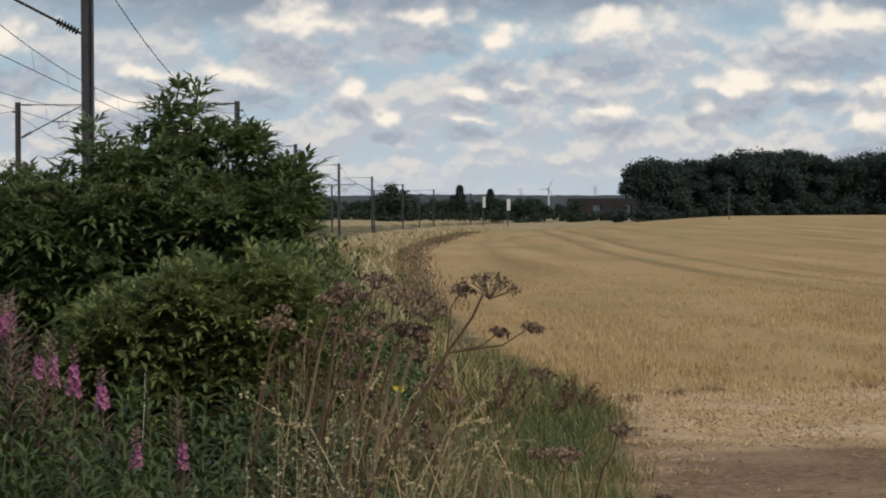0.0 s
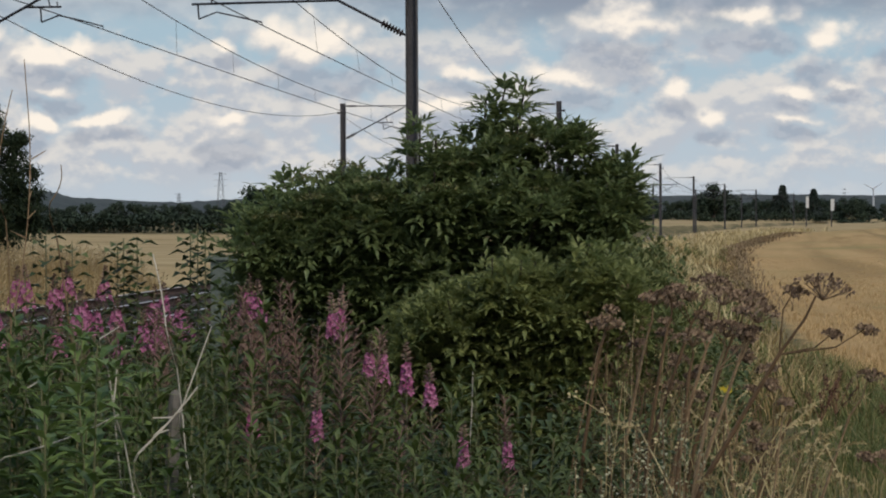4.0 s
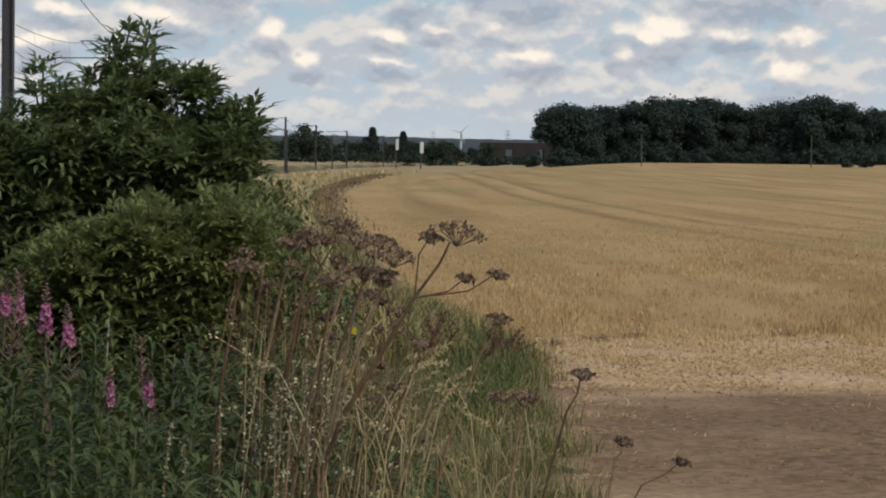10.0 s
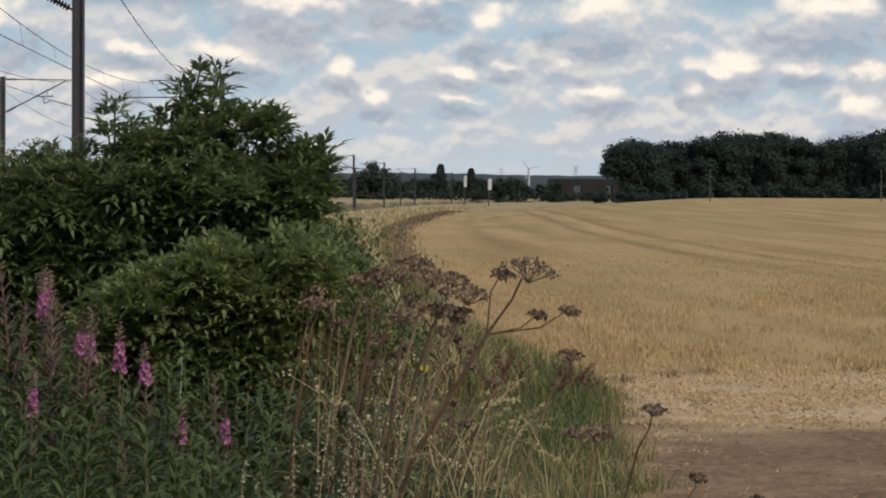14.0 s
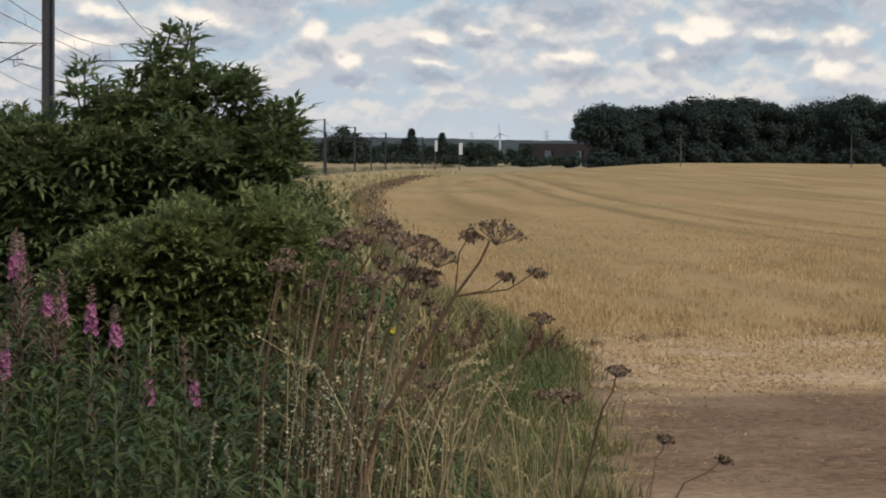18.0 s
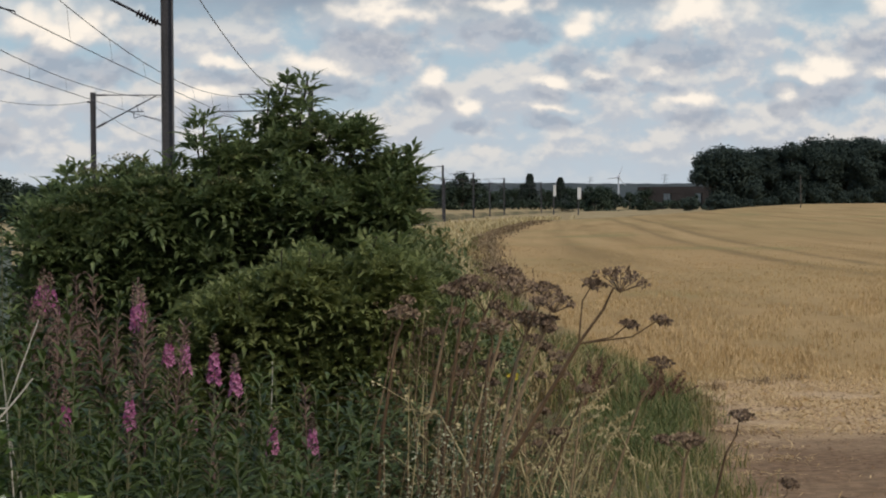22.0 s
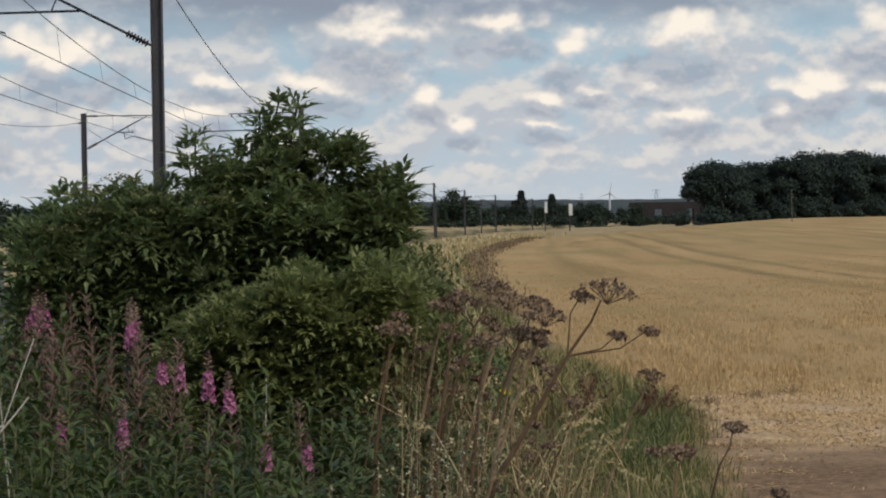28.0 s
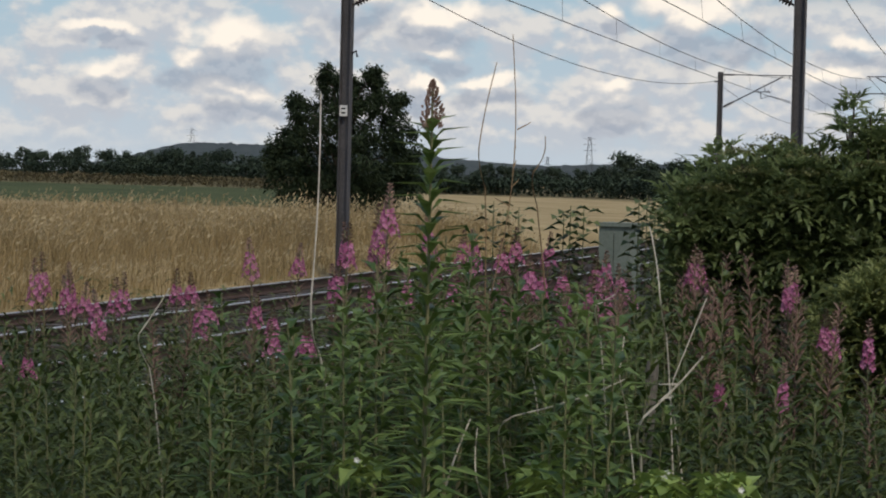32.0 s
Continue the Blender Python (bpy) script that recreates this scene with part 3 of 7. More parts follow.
    shade = mixc(ramp(relief2, -0.06, 0.06), (0.335, 0.375, 0.45), (0.43, 0.46, 0.52))
    sky_ = mixc(math_("MULTIPLY", ramp(under, -0.05, 0.45), 0.72), sky_, shade)
    lit = ramp(math_("ADD", math_("SUBTRACT", puff, math_("MULTIPLY", under, 0.85)), math_("MULTIPLY_ADD", relief2, 1.5, math_("MULTIPLY", relief, 1.2))), -0.05, 0.80)
    tone = mixc(lit, (0.53, 0.545, 0.575), (0.98, 0.89, 0.78))
    full = mixc(ramp(puff, -0.12, 0.50), sky_, tone)
    em, tr, mx, out = N("ShaderNodeEmission"), N("ShaderNodeBsdfTransparent"), N("ShaderNodeMixShader"), N("ShaderNodeOutputMaterial")
    em.inputs["Strength"].default_value = 1.0
    L(full, em.inputs["Color"])
    L(math_("SUBTRACT", 1.0, ramp(eld, 14, 42)), mx.inputs[0]), L(tr.outputs[0], mx.inputs[1]), L(em.outputs[0], mx.inputs[2])
    L(mx.outputs[0], out.inputs["Surface"])
    me.materials.append(m)
    me.polygons.foreach_set("use_smooth", [True] * len(me.polygons))
    ob = new("cloud_backdrop", me)
    tagged(ob, "layer of drifting fair-weather cumulus with cream heads", "clouds", kind="structure")
    return ob


clouds = build_clouds()


# ---------------------------------------------------------------- railway
def track_point(y, off=0.0, dz=0.0):
    x = lerp_table(TRACK_FINE, y)
    x2 = lerp_table(TRACK_FINE, y + 1.0)
    n = Vector((1.0, -(x2 - x), 0)).normalized()
    return Vector((x, y, lerp_table(RAIL_Z, y) + dz)) + n * off


# the track's line rounded off between its plan points
TRACK_FINE = [(y, sum(lerp_table(TRACK, y + d) for d in range(-40, 41, 10)) / 9) for y in range(-60, 640, 5)]


def build_railway():
    rail = thing("railway_track", "double railway track with polished rails on brown ballast", "railway track", kind="structure")
    ys = list(range(-40, 120, 4)) + list(range(120, 600, 12))
    # ballast bed
    me_v, me_f = [], []
    prof = [(-4.9, -0.72), (-3.9, -0.27), (-0.3, -0.25), (0.3, -0.25), (3.9, -0.27), (4.9, -0.72)]
    for i, y in enumerate(ys):
        for o, z in prof:
            p = track_point(y, o, z)
            me_v.append((p.x, p.y, p.z))
        if i:
            k = len(prof)
            for j in range(k - 1):
                a = (i - 1) * k + j
                me_f.append((a, a + 1, a + 1 + k, a + k))
    me = bpy.data.meshes.new("ballast_bed")
    me.from_pydata(me_v, [], me_f)
    me.materials.append(M_BALLAST)
    bed = part("ballast_bed", me, None, rail)
    bed["kind"] = "stuff"
    # loose stones along the near stretch
    st = Acc()
    for _ in range(9000):
        y, o = R.uniform(22, 62), R.uniform(-4.6, 4.6)
        z = -0.26 if abs(o) < 3.9 else -0.26 - 0.45 * (abs(o) - 3.9)
        p = track_point(y, o, z)
        s = R.uniform(0.025, 0.05)
        n = len(st.v)
        for k in range(4):
            st.v.append(p + Vector((R.uniform(-s, s), R.uniform(-s, s), R.uniform(-s * 0.3, s))))
        st.f += [(n, n + 1, n + 2), (n, n + 2, n + 3), (n, n + 3, n + 1), (n + 1, n + 3, n + 2)]
    so = part("ballast_stones", st, M_BALLAST, rail)
    so["kind"] = "stuff"
    # rails: foot, web and bright head
    for centre in (-1.7, 1.7):
        for side in (-0.7525, 0.7525):
            o = centre + side
            body, head = Acc(), Acc()
            for a, prof_ in ((body, [(-0.07, -0.16), (0.07, -0.16), (0.07, -0.145), (0.012, -0.12), (0.012, -0.045), (0.036, -0.03), (0.036, -0.012), (-0.036, -0.012), (-0.036, -0.03), (-0.012, -0.045), (-0.012, -0.12), (-0.07, -0.145)]),
                             (head, [(-0.034, -0.0118), (0.034, -0.0118), (0.034, -0.003), (0.028, 0.0), (-0.028, 0.0), (-0.034, -0.003)])):
                k = len(prof_)
                for i, y in enumerate(ys):
                    for q, z in prof_:
                        a.v.append(track_point(y, o + q, z))
                    if i:
                        for j in range(k):
                            b0 = (i - 1) * k
                            a.f.append((b0 + j, b0 + (j + 1) % k, b0 + k + (j + 1) % k, b0 + k + j))
            r = part("rail", body, M_RUST, rail)
            part("rail_head", head, M_RAILTOP, r, "bright running surface")
    # sleepers of the near stretch, one piece each
    sl = Acc()
    sl.box((0, 0, 0), 2.5, 0.26, 0.16)
    sme = sl.mesh("sleeper", M_SLEEPER)
    y = 20.0
    while y < 95:
        for centre in (-1.7, 1.7):
            s = part("sleeper", sme, None, rail)
            s.location = track_point(y, centre, -0.245)
        y += 0.65


def insulator(acc, p0, p1, discs=6, r=0.07):
    d = (p1 - p0)
    n = d.length
    d.normalize()
    prof = [(0, 0.02)]
    for i in range(discs):
        a = n * (0.12 + 0.76 * i / discs)
        b = n * 0.76 / discs
        prof += [(a, 0.025), (a + b * 0.35, r), (a + b * 0.55, r), (a + b * 0.9, 0.025)]
    prof.append((n, 0.02))
    acc.lathe(p0, d, prof, 8)


def build_mast(name_label, base, top, side, reach, reg, plate=False, rough=False):
    """An overhead-line mast; side is +1 when its arm reaches towards +x. reach: arm length; reg: far or near steady arm."""
    x, y, z0 = base
    h = top - z0
    t = thing("overhead_line_mast", name_label, "railway mast", "masts along the railway", pose(x, y, z0))
    c = Acc()
    w, d, th = 0.22, 0.20, 0.018
    sec = [(-w / 2, -d / 2), (-w / 2 + th, -d / 2), (-w / 2 + th, -th / 2), (w / 2 - th, -th / 2), (w / 2 - th, -d / 2), (w / 2, -d / 2)]
    sec += [(-x_, -y_) for x_, y_ in sec]
    for z_ in (0, h):
        c.v += [Vector((x_, y_, z_)) for x_, y_ in sec]
    c.f += [(k_, (k_ + 1) % 12, 12 + (k_ + 1) % 12, 12 + k_) for k_ in range(12)] + [tuple(range(12))[::-1], tuple(range(12, 24))]
    part("column", c, M_MAST, t)
    b = Acc()
    b.box((0, 0, -0.15), 0.6, 0.6, 0.5)
    part("footing", b, M_SLEEPER, t)
    s = side
    V = Vector
    zt = h - 0.12
    tie = Acc()
    tie.tube([V((s * 0.65, 0, zt)), V((s * reach, 0, zt - 0.02))], 0.022, 0.022, 6)
    tie.tube([V((s * (reach - 0.12), 0, zt - 0.02)), V((s * (reach - 0.12), 0, zt - 0.18))], 0.02, 0.02, 5)
    part("tie_tube", tie, M_STEEL, t)
    i1 = Acc()
    insulator(i1, V((s * 0.11, 0, zt)), V((s * 0.68, 0, zt)), 6, 0.05)
    part("tie_insulator", i1, M_INSUL, t)
    zb = h - 1.55
    elbow = V((s * (reach - 0.42), 0, zt - 0.06))
    low = V((s * 0.11, 0, zb))
    i2 = Acc()
    k = (elbow - low).normalized()
    insulator(i2, low, low + k * 0.62, 7, 0.075)
    part("strut_insulator", i2, M_INSUL, t)
    st = Acc()
    st.tube([low + k * 0.6, elbow], 0.028, 0.026, 6)
    part("strut_tube", st, M_STEEL, t)
    rg = Acc()
    zr = h - 0.85
    if reg == "near":
        # short registration tube hung below the strut
        a = low + k * ((zr - zb) / k.z)
        rg.tube([V((a.x, 0, zr)), V((a.x + s * 0.75, 0, zr))], 0.022, 0.022, 6)
        rg.tube([V((a.x + s * 0.52, 0, zr)), V((a.x + s * 0.45, 0, zr + 0.33))], 0.015, 0.015, 5)
        rg.tube([V((a.x + s * 0.68, 0, zr)), V((a.x + s * 0.66, 0, zr + 0.1))], 0.015, 0.015, 5)
        arm0 = V((a.x + s * 0.32, 0, zr))
        armend = V((a.x + s * 1.6, 0, zr - 0.46))
    else:
        a = low + k * ((zr - zb) / k.z)
        end = V((s * (reach + 1.2), 0, zr - 0.03))
        rg.tube([V((a.x, 0, zr)), end], 0.024, 0.024, 6)
        rg.tube([V((a.x + s * 0.6, 0, zr)), V((a.x + s * 0.45, 0, zr + 0.33))], 0.015, 0.015, 5)
        rg.tube([V((end.x - s * 0.4, 0, zr)), V((end.x - s * 0.38, 0, zr + 0.12))], 0.015, 0.015, 5)
        arm0 = V((end.x - s * 0.12, 0, zr - 0.02))
        armend = V((end.x - s * 1.4, 0, zr - 0.46))
    part("registration_tube", rg, M_STEEL, t)
    sa = Acc()
    j = 1 if armend.x > arm0.x else -1
    knee = arm0 + V((j * 0.02, 0, -0.30))
    sa.tube([arm0, knee], 0.018, 0.018, 5)
    sa.tube([knee, knee + V((j * 0.36, 0, 0.13)), knee + V((j * 0.75, 0, 0.04)), V((armend.x, 0, armend.z + 0.06)), armend], 0.016, 0.016, 5)
    part("steady_arm", sa, M_STEEL, t)
    br = Acc()
    br.box((-s * 0.17, 0, h - 0.42), 0.14, 0.08, 0.06)
    br.lathe(V((-s * 0.22, 0, h - 0.46)), V((0, 0, 1)), [(0, 0.02), (0.03, 0.05), (0.07, 0.05), (0.1, 0.02)], 8)
    part("return_wire_bracket", br, M_STEEL, t)
    if plate:
        p = Acc()
        p.box((-s * 0.0, -0.12, h - 3.7), 0.16, 0.02, 0.22)
        pl = part("number_plate", p, M_PLATE, t, "small white enamel plate")
        for dz in (0.045, -0.045):
            q = Acc()
            q.box((0, -0.133, h - 3.7 + dz), 0.09, 0.006, 0.035)
            part("plate_bar", q, M_BLACK, pl)
        lt = Acc()
        lt.tube([V((s * 0.11, 0, h - 2.52)), V((s * 0.2, 0, h - 2.48)), V((s * 0.23, 0, h - 2.6))], 0.02, 0.03, 5)
        part("hook", lt, M_STEEL, t)
    return dict(cat=Vector((x, y, z0)) + V((s * (reach - 0.12), 0, zt - 0.10)), con=Vector((x, y, z0)) + armend, ret=Vector((x, y, z0)) + V((-s * 0.22, 0, h - 0.40)))


MAST_TOPS = [(48.2, 6.65), (108.5, 6.58), (163.0, 6.26), (220.0, 6.18), (275.0, 5.88), (330.0, 5.74), (388.0, 5.6), (450.0, 5.5)]
RIGHT_X = [-7.15, -9.83, -11.07, -11.19, -10.40, -8.47, -5.2, 0.6]
LEFT_X = [-16.45, -19.32, -20.4, -20.5, -19.7, -17.8, -14.4, -8.6]


def build_overhead():
    rights, lefts = [], []
    for i, (y, top) in enumerate(MAST_TOPS):
        zb = lerp_table(RAIL_Z, y) - 0.45
        lab = "grey steel overhead-line mast with cantilever arm beside the near track"
        rights.append(build_mast(lab, (RIGHT_X[i], y, zb), top, -1, 3.15, "far"))
        lab = "grey steel overhead-line mast with cantilever beyond the far track"
        lefts.append(build_mast(lab + (" and plate" if i == 0 else ""), (LEFT_X[i], y + (0.4 if i == 0 else 0), zb), top, 1, 3.15, "near", plate=i == 0))
    for row, shift, rear in ((rights, 3.0, (0.42, -0.08, 0.25)), (lefts, 2.0, (0.55, -0.1, 0.9))):
        # the span behind the camera goes on with the same stride
        first = {k: p + Vector((shift, -60, 0)) for k, p in row[0].items()}
        spans = [first] + row
        wires = thing("catenary_wires", "dark catenary, contact and return wires over one track", "overhead wires", "wires over the railway")
        for key, sag0, sag1, nm in (("cat", 0.75, rear[0], "catenary_wire"), ("con", 0.06, rear[1], "contact_wire"), ("ret", 1.0, rear[2], "return_wire")):
            a = Acc()
            pts = []
            for n_, (p, q) in enumerate(zip(spans, spans[1:])):
                sag = sag1 if n_ == 0 else sag0
                for k in range(1 if n_ else 0, 17):
                    u = k / 16
                    m = p[key].lerp(q[key], u)
                    m.z -= sag * 4 * u * (1 - u)
                    pts.append(m)
            a.tube(pts, 0.011, 0.011, 5)
            part(nm, a, M_WIRE, wires)
        for n_, (p, q) in enumerate(list(zip(spans, spans[1:]))[:3]):
            s_cat, s_con = (rear[0], rear[1]) if n_ == 0 else (0.75, 0.06)
            for k in range(1, 8):
                u = k / 8
                c = p["cat"].lerp(q["cat"], u)
                c.z -= s_cat * 4 * u * (1 - u)
                d = p["con"].lerp(q["con"], u)
                d.z -= s_con * 4 * u * (1 - u)
                a = Acc()
                a.tube([c, d], 0.005, 0.005, 4)
                part("dropper", a, M_WIRE, wires)


build_railway()
build_overhead()


def build_cabinet(x, y, w, top):
    z = ground_z(x, y)
    h = top - z
    t = thing("trackside_cabinet", "pale grey trackside equipment cabinet beside the line", "cabinet", at=pose(x, y, z, 0, 0, -8))
    b = Acc()
    b.box((0, 0, h / 2 + 0.05), w, 0.4, h - 0.15)
    part("body", b, M_CABINET, t)
    r = Acc()
    r.box((0, 0, h), w + 0.07, 0.47, 0.05)
    part("roof", r, M_CABINET, t)
    for s in (-1, 1):
        d = Acc()
        d.box((s * w * 0.245, -0.21, h / 2 + 0.05), w * 0.46, 0.02, h - 0.3)
        do = part("door", d, M_CABINET, t)
        g = Acc()
        g.box((s * 0.03, -0.23, h / 2 + 0.1), 0.02, 0.03, 0.12)
        part("handle", g, M_STEEL, do)
    p = Acc()
    p.box((0, 0, 0.0), w + 0.1, 0.5, 0.25)
    part("plinth", p, M_SLEEPER, t)


build_cabinet(-6.92, 31.3, 0.42, 1.08)


# ---------------------------------------------------------------- trees far and middling
def crown_clumps(acc, r, count, env, size, hang=0.3):
    """Leaf clumps spread in the shell of lobes env: (centre, radii)."""
    for _ in range(count):
        c, rad = r.choice(env)
        d = Vector((r.gauss(0, 1), r.gauss(0, 1), r.gauss(0, 1))).normalized()
        k = r.uniform(0.62, 1.06) if r.random() < 0.85 else r.uniform(0.2, 0.7)
        p = c + Vector((d.x * rad[0], d.y * rad[1], d.z * rad[2])) * k
        if p.z < 0.2:
            continue
        s = size * r.uniform(0.6, 1.35)
        a = Vector((r.gauss(0, 1), r.gauss(0, 1), r.gauss(0, 0.6))).normalized()
        b = a.cross(d + Vector((0, 0, 0.3))).normalized()
        acc.tri4(p, a, b, d, s * 1.5, s, r.uniform(0, hang))


def tree_mesh(seed, height, width, size, count, mat, low=0.12, lobes=16, name="tree", label="", category="tree", group="", small=False):
    r = random.Random(seed)
    t = thing(name, label, category, group)
    tk = Acc()
    tk.tube([Vector((0, 0, -0.3)), Vector((width * 0.01, 0, height * 0.3)), Vector((0, width * 0.015, height * 0.8))], height * 0.028, height * 0.008, 7)
    env = []
    for i in range(lobes):
        z = r.uniform(low, 0.86)
        prof = math.sin(min(1, (z - low + 0.12) / (0.98 - low)) * math.pi * 0.93) ** 0.7
        a = r.uniform(0, 2 * math.pi)
        rr = width / 2 * prof * r.uniform(0.35, 0.72)
        c = Vector((rr * math.cos(a), rr * math.sin(a), z * height))
        q = (r.uniform(0.07, 0.15) if small else r.uniform(0.13, 0.25)) * min(width, height)
        if small:
            rr *= 1.25
            c = Vector((rr * math.cos(a), rr * math.sin(a), z * height))
        env.append((c, (q, q, q * 0.85)))
        tk.tube([Vector((0, 0, max(0.1, z - 0.25) * height)), c * 0.6 + Vector((0, 0, z * height * 0.4 * 0.95)), c], height * 0.011, height * 0.003, 4)
    env.append((Vector((0, 0, height * 0.55)), (width * 0.25, width * 0.25, height * 0.3)))
    part("trunk", tk, M_BARK, t)
    cr = Acc()
    crown_clumps(cr, r, count, env, size)
    part("crown", cr, mat, t)
    return t


def conifer_mesh(seed, height, width):
    r = random.Random(seed)
    t = thing("conifer", "dark pointed conifer above a far hedge line", "tree", "far conifers")
    tk = Acc()
    tk.tube([Vector((0, 0, -0.3)), Vector((0, 0, height))], height * 0.02, 0.03, 6)
    part("trunk", tk, M_BARK, t)
    cr = Acc()
    for _ in range(900):
        z = r.uniform(0.08, 1.0) ** 0.8
        a = r.uniform(0, 2 * math.pi)
        rad = width / 2 * (1.04 - z) * r.uniform(0.45, 1.1) * (1 + 0.25 * math.sin(z * 30))
        p = Vector((rad * math.cos(a), rad * math.sin(a), z * height))
        d = Vector((math.cos(a), math.sin(a), -0.35)).normalized()
        cr.tri4(p, d, d.cross(Vector((0, 0, 1))).normalized(), Vector((0, 0, 1)), 0.9 * r.uniform(0.7, 1.3), 0.5, 0.2)
    part("crown", cr, M_CONIFER, t)
    return t


def put(ob, x, y, s=1.0, turn=None, first=[]):
    z = ground_z(x, y) if math.hypot(x, y) < 1500 else 0.0
    return copy_thing(ob, Matrix.Translation((x, y, z - 0.1)) @ pose(0, 0, 0, 0, 0, R.uniform(0, 360) if turn is None else turn) @ Matrix.Scale(s, 4))


def drop(ob):
    """Takes away a pattern that only served for copies."""
    for o in list(ob.children_recursive) + [ob]:
        bpy.data.objects.remove(o)


def build_woods():
    # the broadleaf wood beyond the stubble
    kinds = [tree_mesh(100 + i, 13.7, R.uniform(9.5, 12.5), 0.40, 11000, M_WOODLEAF, low=0.03, lobes=26, label="dark broadleaf tree at the edge of the far wood", group="wood beyond the field") for i in range(4)]
    a = 4.05
    i = 0
    while a < 11.6:
        y = 500 + R.uniform(-6, 6)
        sc = 1.0 + 0.07 * math.sin(a * 2.1) + R.uniform(-0.05, 0.07)
        if a < 4.4:
            sc *= 0.94
        put(kinds[i % 4], az(a, y), y, sc)
        put(kinds[(i + 2) % 4], az(a + 0.3, y + 14), y + 14, sc * 0.98)
        a += R.uniform(0.48, 0.66)
        i += 1
    # shrubs along the foot of the wood
    sh = tree_mesh(150, 3.2, 4.6, 0.35, 900, M_WOODLEAF, low=0.0, lobes=10, name="shrub", label="dark shrub at the foot of the far wood", category="shrub", group="shrubs below the wood")
    a = 3.45
    while a < 11.6:
        put(sh, az(a, 488), 488, R.uniform(0.7, 1.1))
        a += R.uniform(0.38, 0.6)
    put(sh, az(10.5, 330), 330, 0.85), put(sh, az(10.9, 335), 335, 0.95)
    for k in kinds + [sh]:
        drop(k)
    # hedgerow trees along the far line
    far = [tree_mesh(200 + i, 7.0, R.uniform(7, 10), 0.4, 1700, M_FARLEAF, low=0.0, lobes=14, label="grey-green hedgerow tree on the far skyline", group="far hedgerow trees") for i in range(3)]
    spots = [(-3.5, 620, 1.15), (-3.2, 640, 1.05), (-2.75, 700, 0.8), (-2.45, 700, 0.85), (-2.0, 560, 1.15), (-1.7, 560, 1.3), (-1.4, 580, 1.0), (-1.1, 700, 0.85), (-0.8, 720, 0.9), (-0.55, 700, 0.85), (-0.2, 720, 0.9), (0.15, 740, 0.85),
             (0.75, 720, 0.95), (1.0, 700, 0.95), (1.25, 680, 0.95), (1.5, 690, 1.0), (1.75, 720, 0.85), (2.1, 740, 0.75), (2.45, 520, 0.72), (-4.0, 640, 1.0), (-4.4, 640, 0.9), (2.8, 760, 0.7), (3.2, 760, 0.75), (3.5, 760, 0.8), (0.45, 740, 0.8)]
    for i, (a, y, s) in enumerate(spots):
        put(far[i % 3], az(a, y), y, s)
    # the line of trees and hedge on the other side of the railway
    a = -28.0
    i = 0
    while a < -19.5:
        y = 640
        put(far[i % 3], az(a, y), y, R.uniform(0.98, 1.3))
        if i % 2:
            put(far[(i + 1) % 3], az(a + 0.2, 560), 560, R.uniform(0.45, 0.6))
        a += R.uniform(0.33, 0.55)
        i += 1
    while a < -5:
        y = 420
        put(far[i % 3], az(a, y), y, R.uniform(0.46, 0.64))
        a += R.uniform(0.26, 0.42)
        i += 1
    put(far[0], az(-12.15, 380), 380, 0.93), put(far[1], az(-23.2, 600), 600, 1.05), put(far[2], az(-23.5, 600), 600, 1.0)
    put(far[1], az(-12.5, 300), 300, 0.6), put(far[2], az(-11.6, 300), 300, 0.62), put(far[0], az(-10.9, 290), 290, 0.66), put(far[2], az(-10.2, 290), 290, 0.7)
    for k in far:
        drop(k)
    c = conifer_mesh(5, 9.5, 5.5)
    put(c, az(-0.18, 680), 680, 1.0), put(c, az(0.52, 690), 690, 0.92), put(c, az(-0.35, 690), 690, 0.72)
    for k in range(5):
        put(c, az(-22.4 + 0.14 * k, 900), 900, R.uniform(0.85, 1.05))
    drop(c)
    # the dark tree behind the far mast
    r = random.Random(77)
    t = thing("lone_tree", "dense dark green tree standing in dry grass", "tree", at=pose(az(-18.7, 93), 93, -0.1))
    spots_ = [(-2.2, 3.2, 0.7), (-2.6, 2.5, 0.5), (-1.6, 4.1, 0.6), (-0.7, 5.1, 0.65), (-0.75, 5.7, 0.3), (-0.2, 4.3, 0.9), (1.05, 5.0, 0.65), (1.25, 5.6, 0.3), (1.7, 4.4, 0.6), (2.1, 3.6, 0.7), (2.5, 2.7, 0.6), (0.5, 3.6, 1.2), (-1.2, 3.0, 1.1), (1.4, 2.4, 1.1), (-2.2, 1.6, 0.8), (2.3, 1.6, 0.7),
              (0, 1.8, 1.5), (-1.5, 0.9, 0.8), (1.5, 0.9, 0.8), (0, 0.8, 1.0), (-2.0, 4.6, 0.25), (2.2, 4.7, 0.25), (0.35, 5.15, 0.3)]
    tk = Acc()
    tk.tube([Vector((0, 0, -0.2)), Vector((0.05, 0, 2)), Vector((0, 0, 4.6))], 0.22, 0.05, 8)
    cr = Acc()
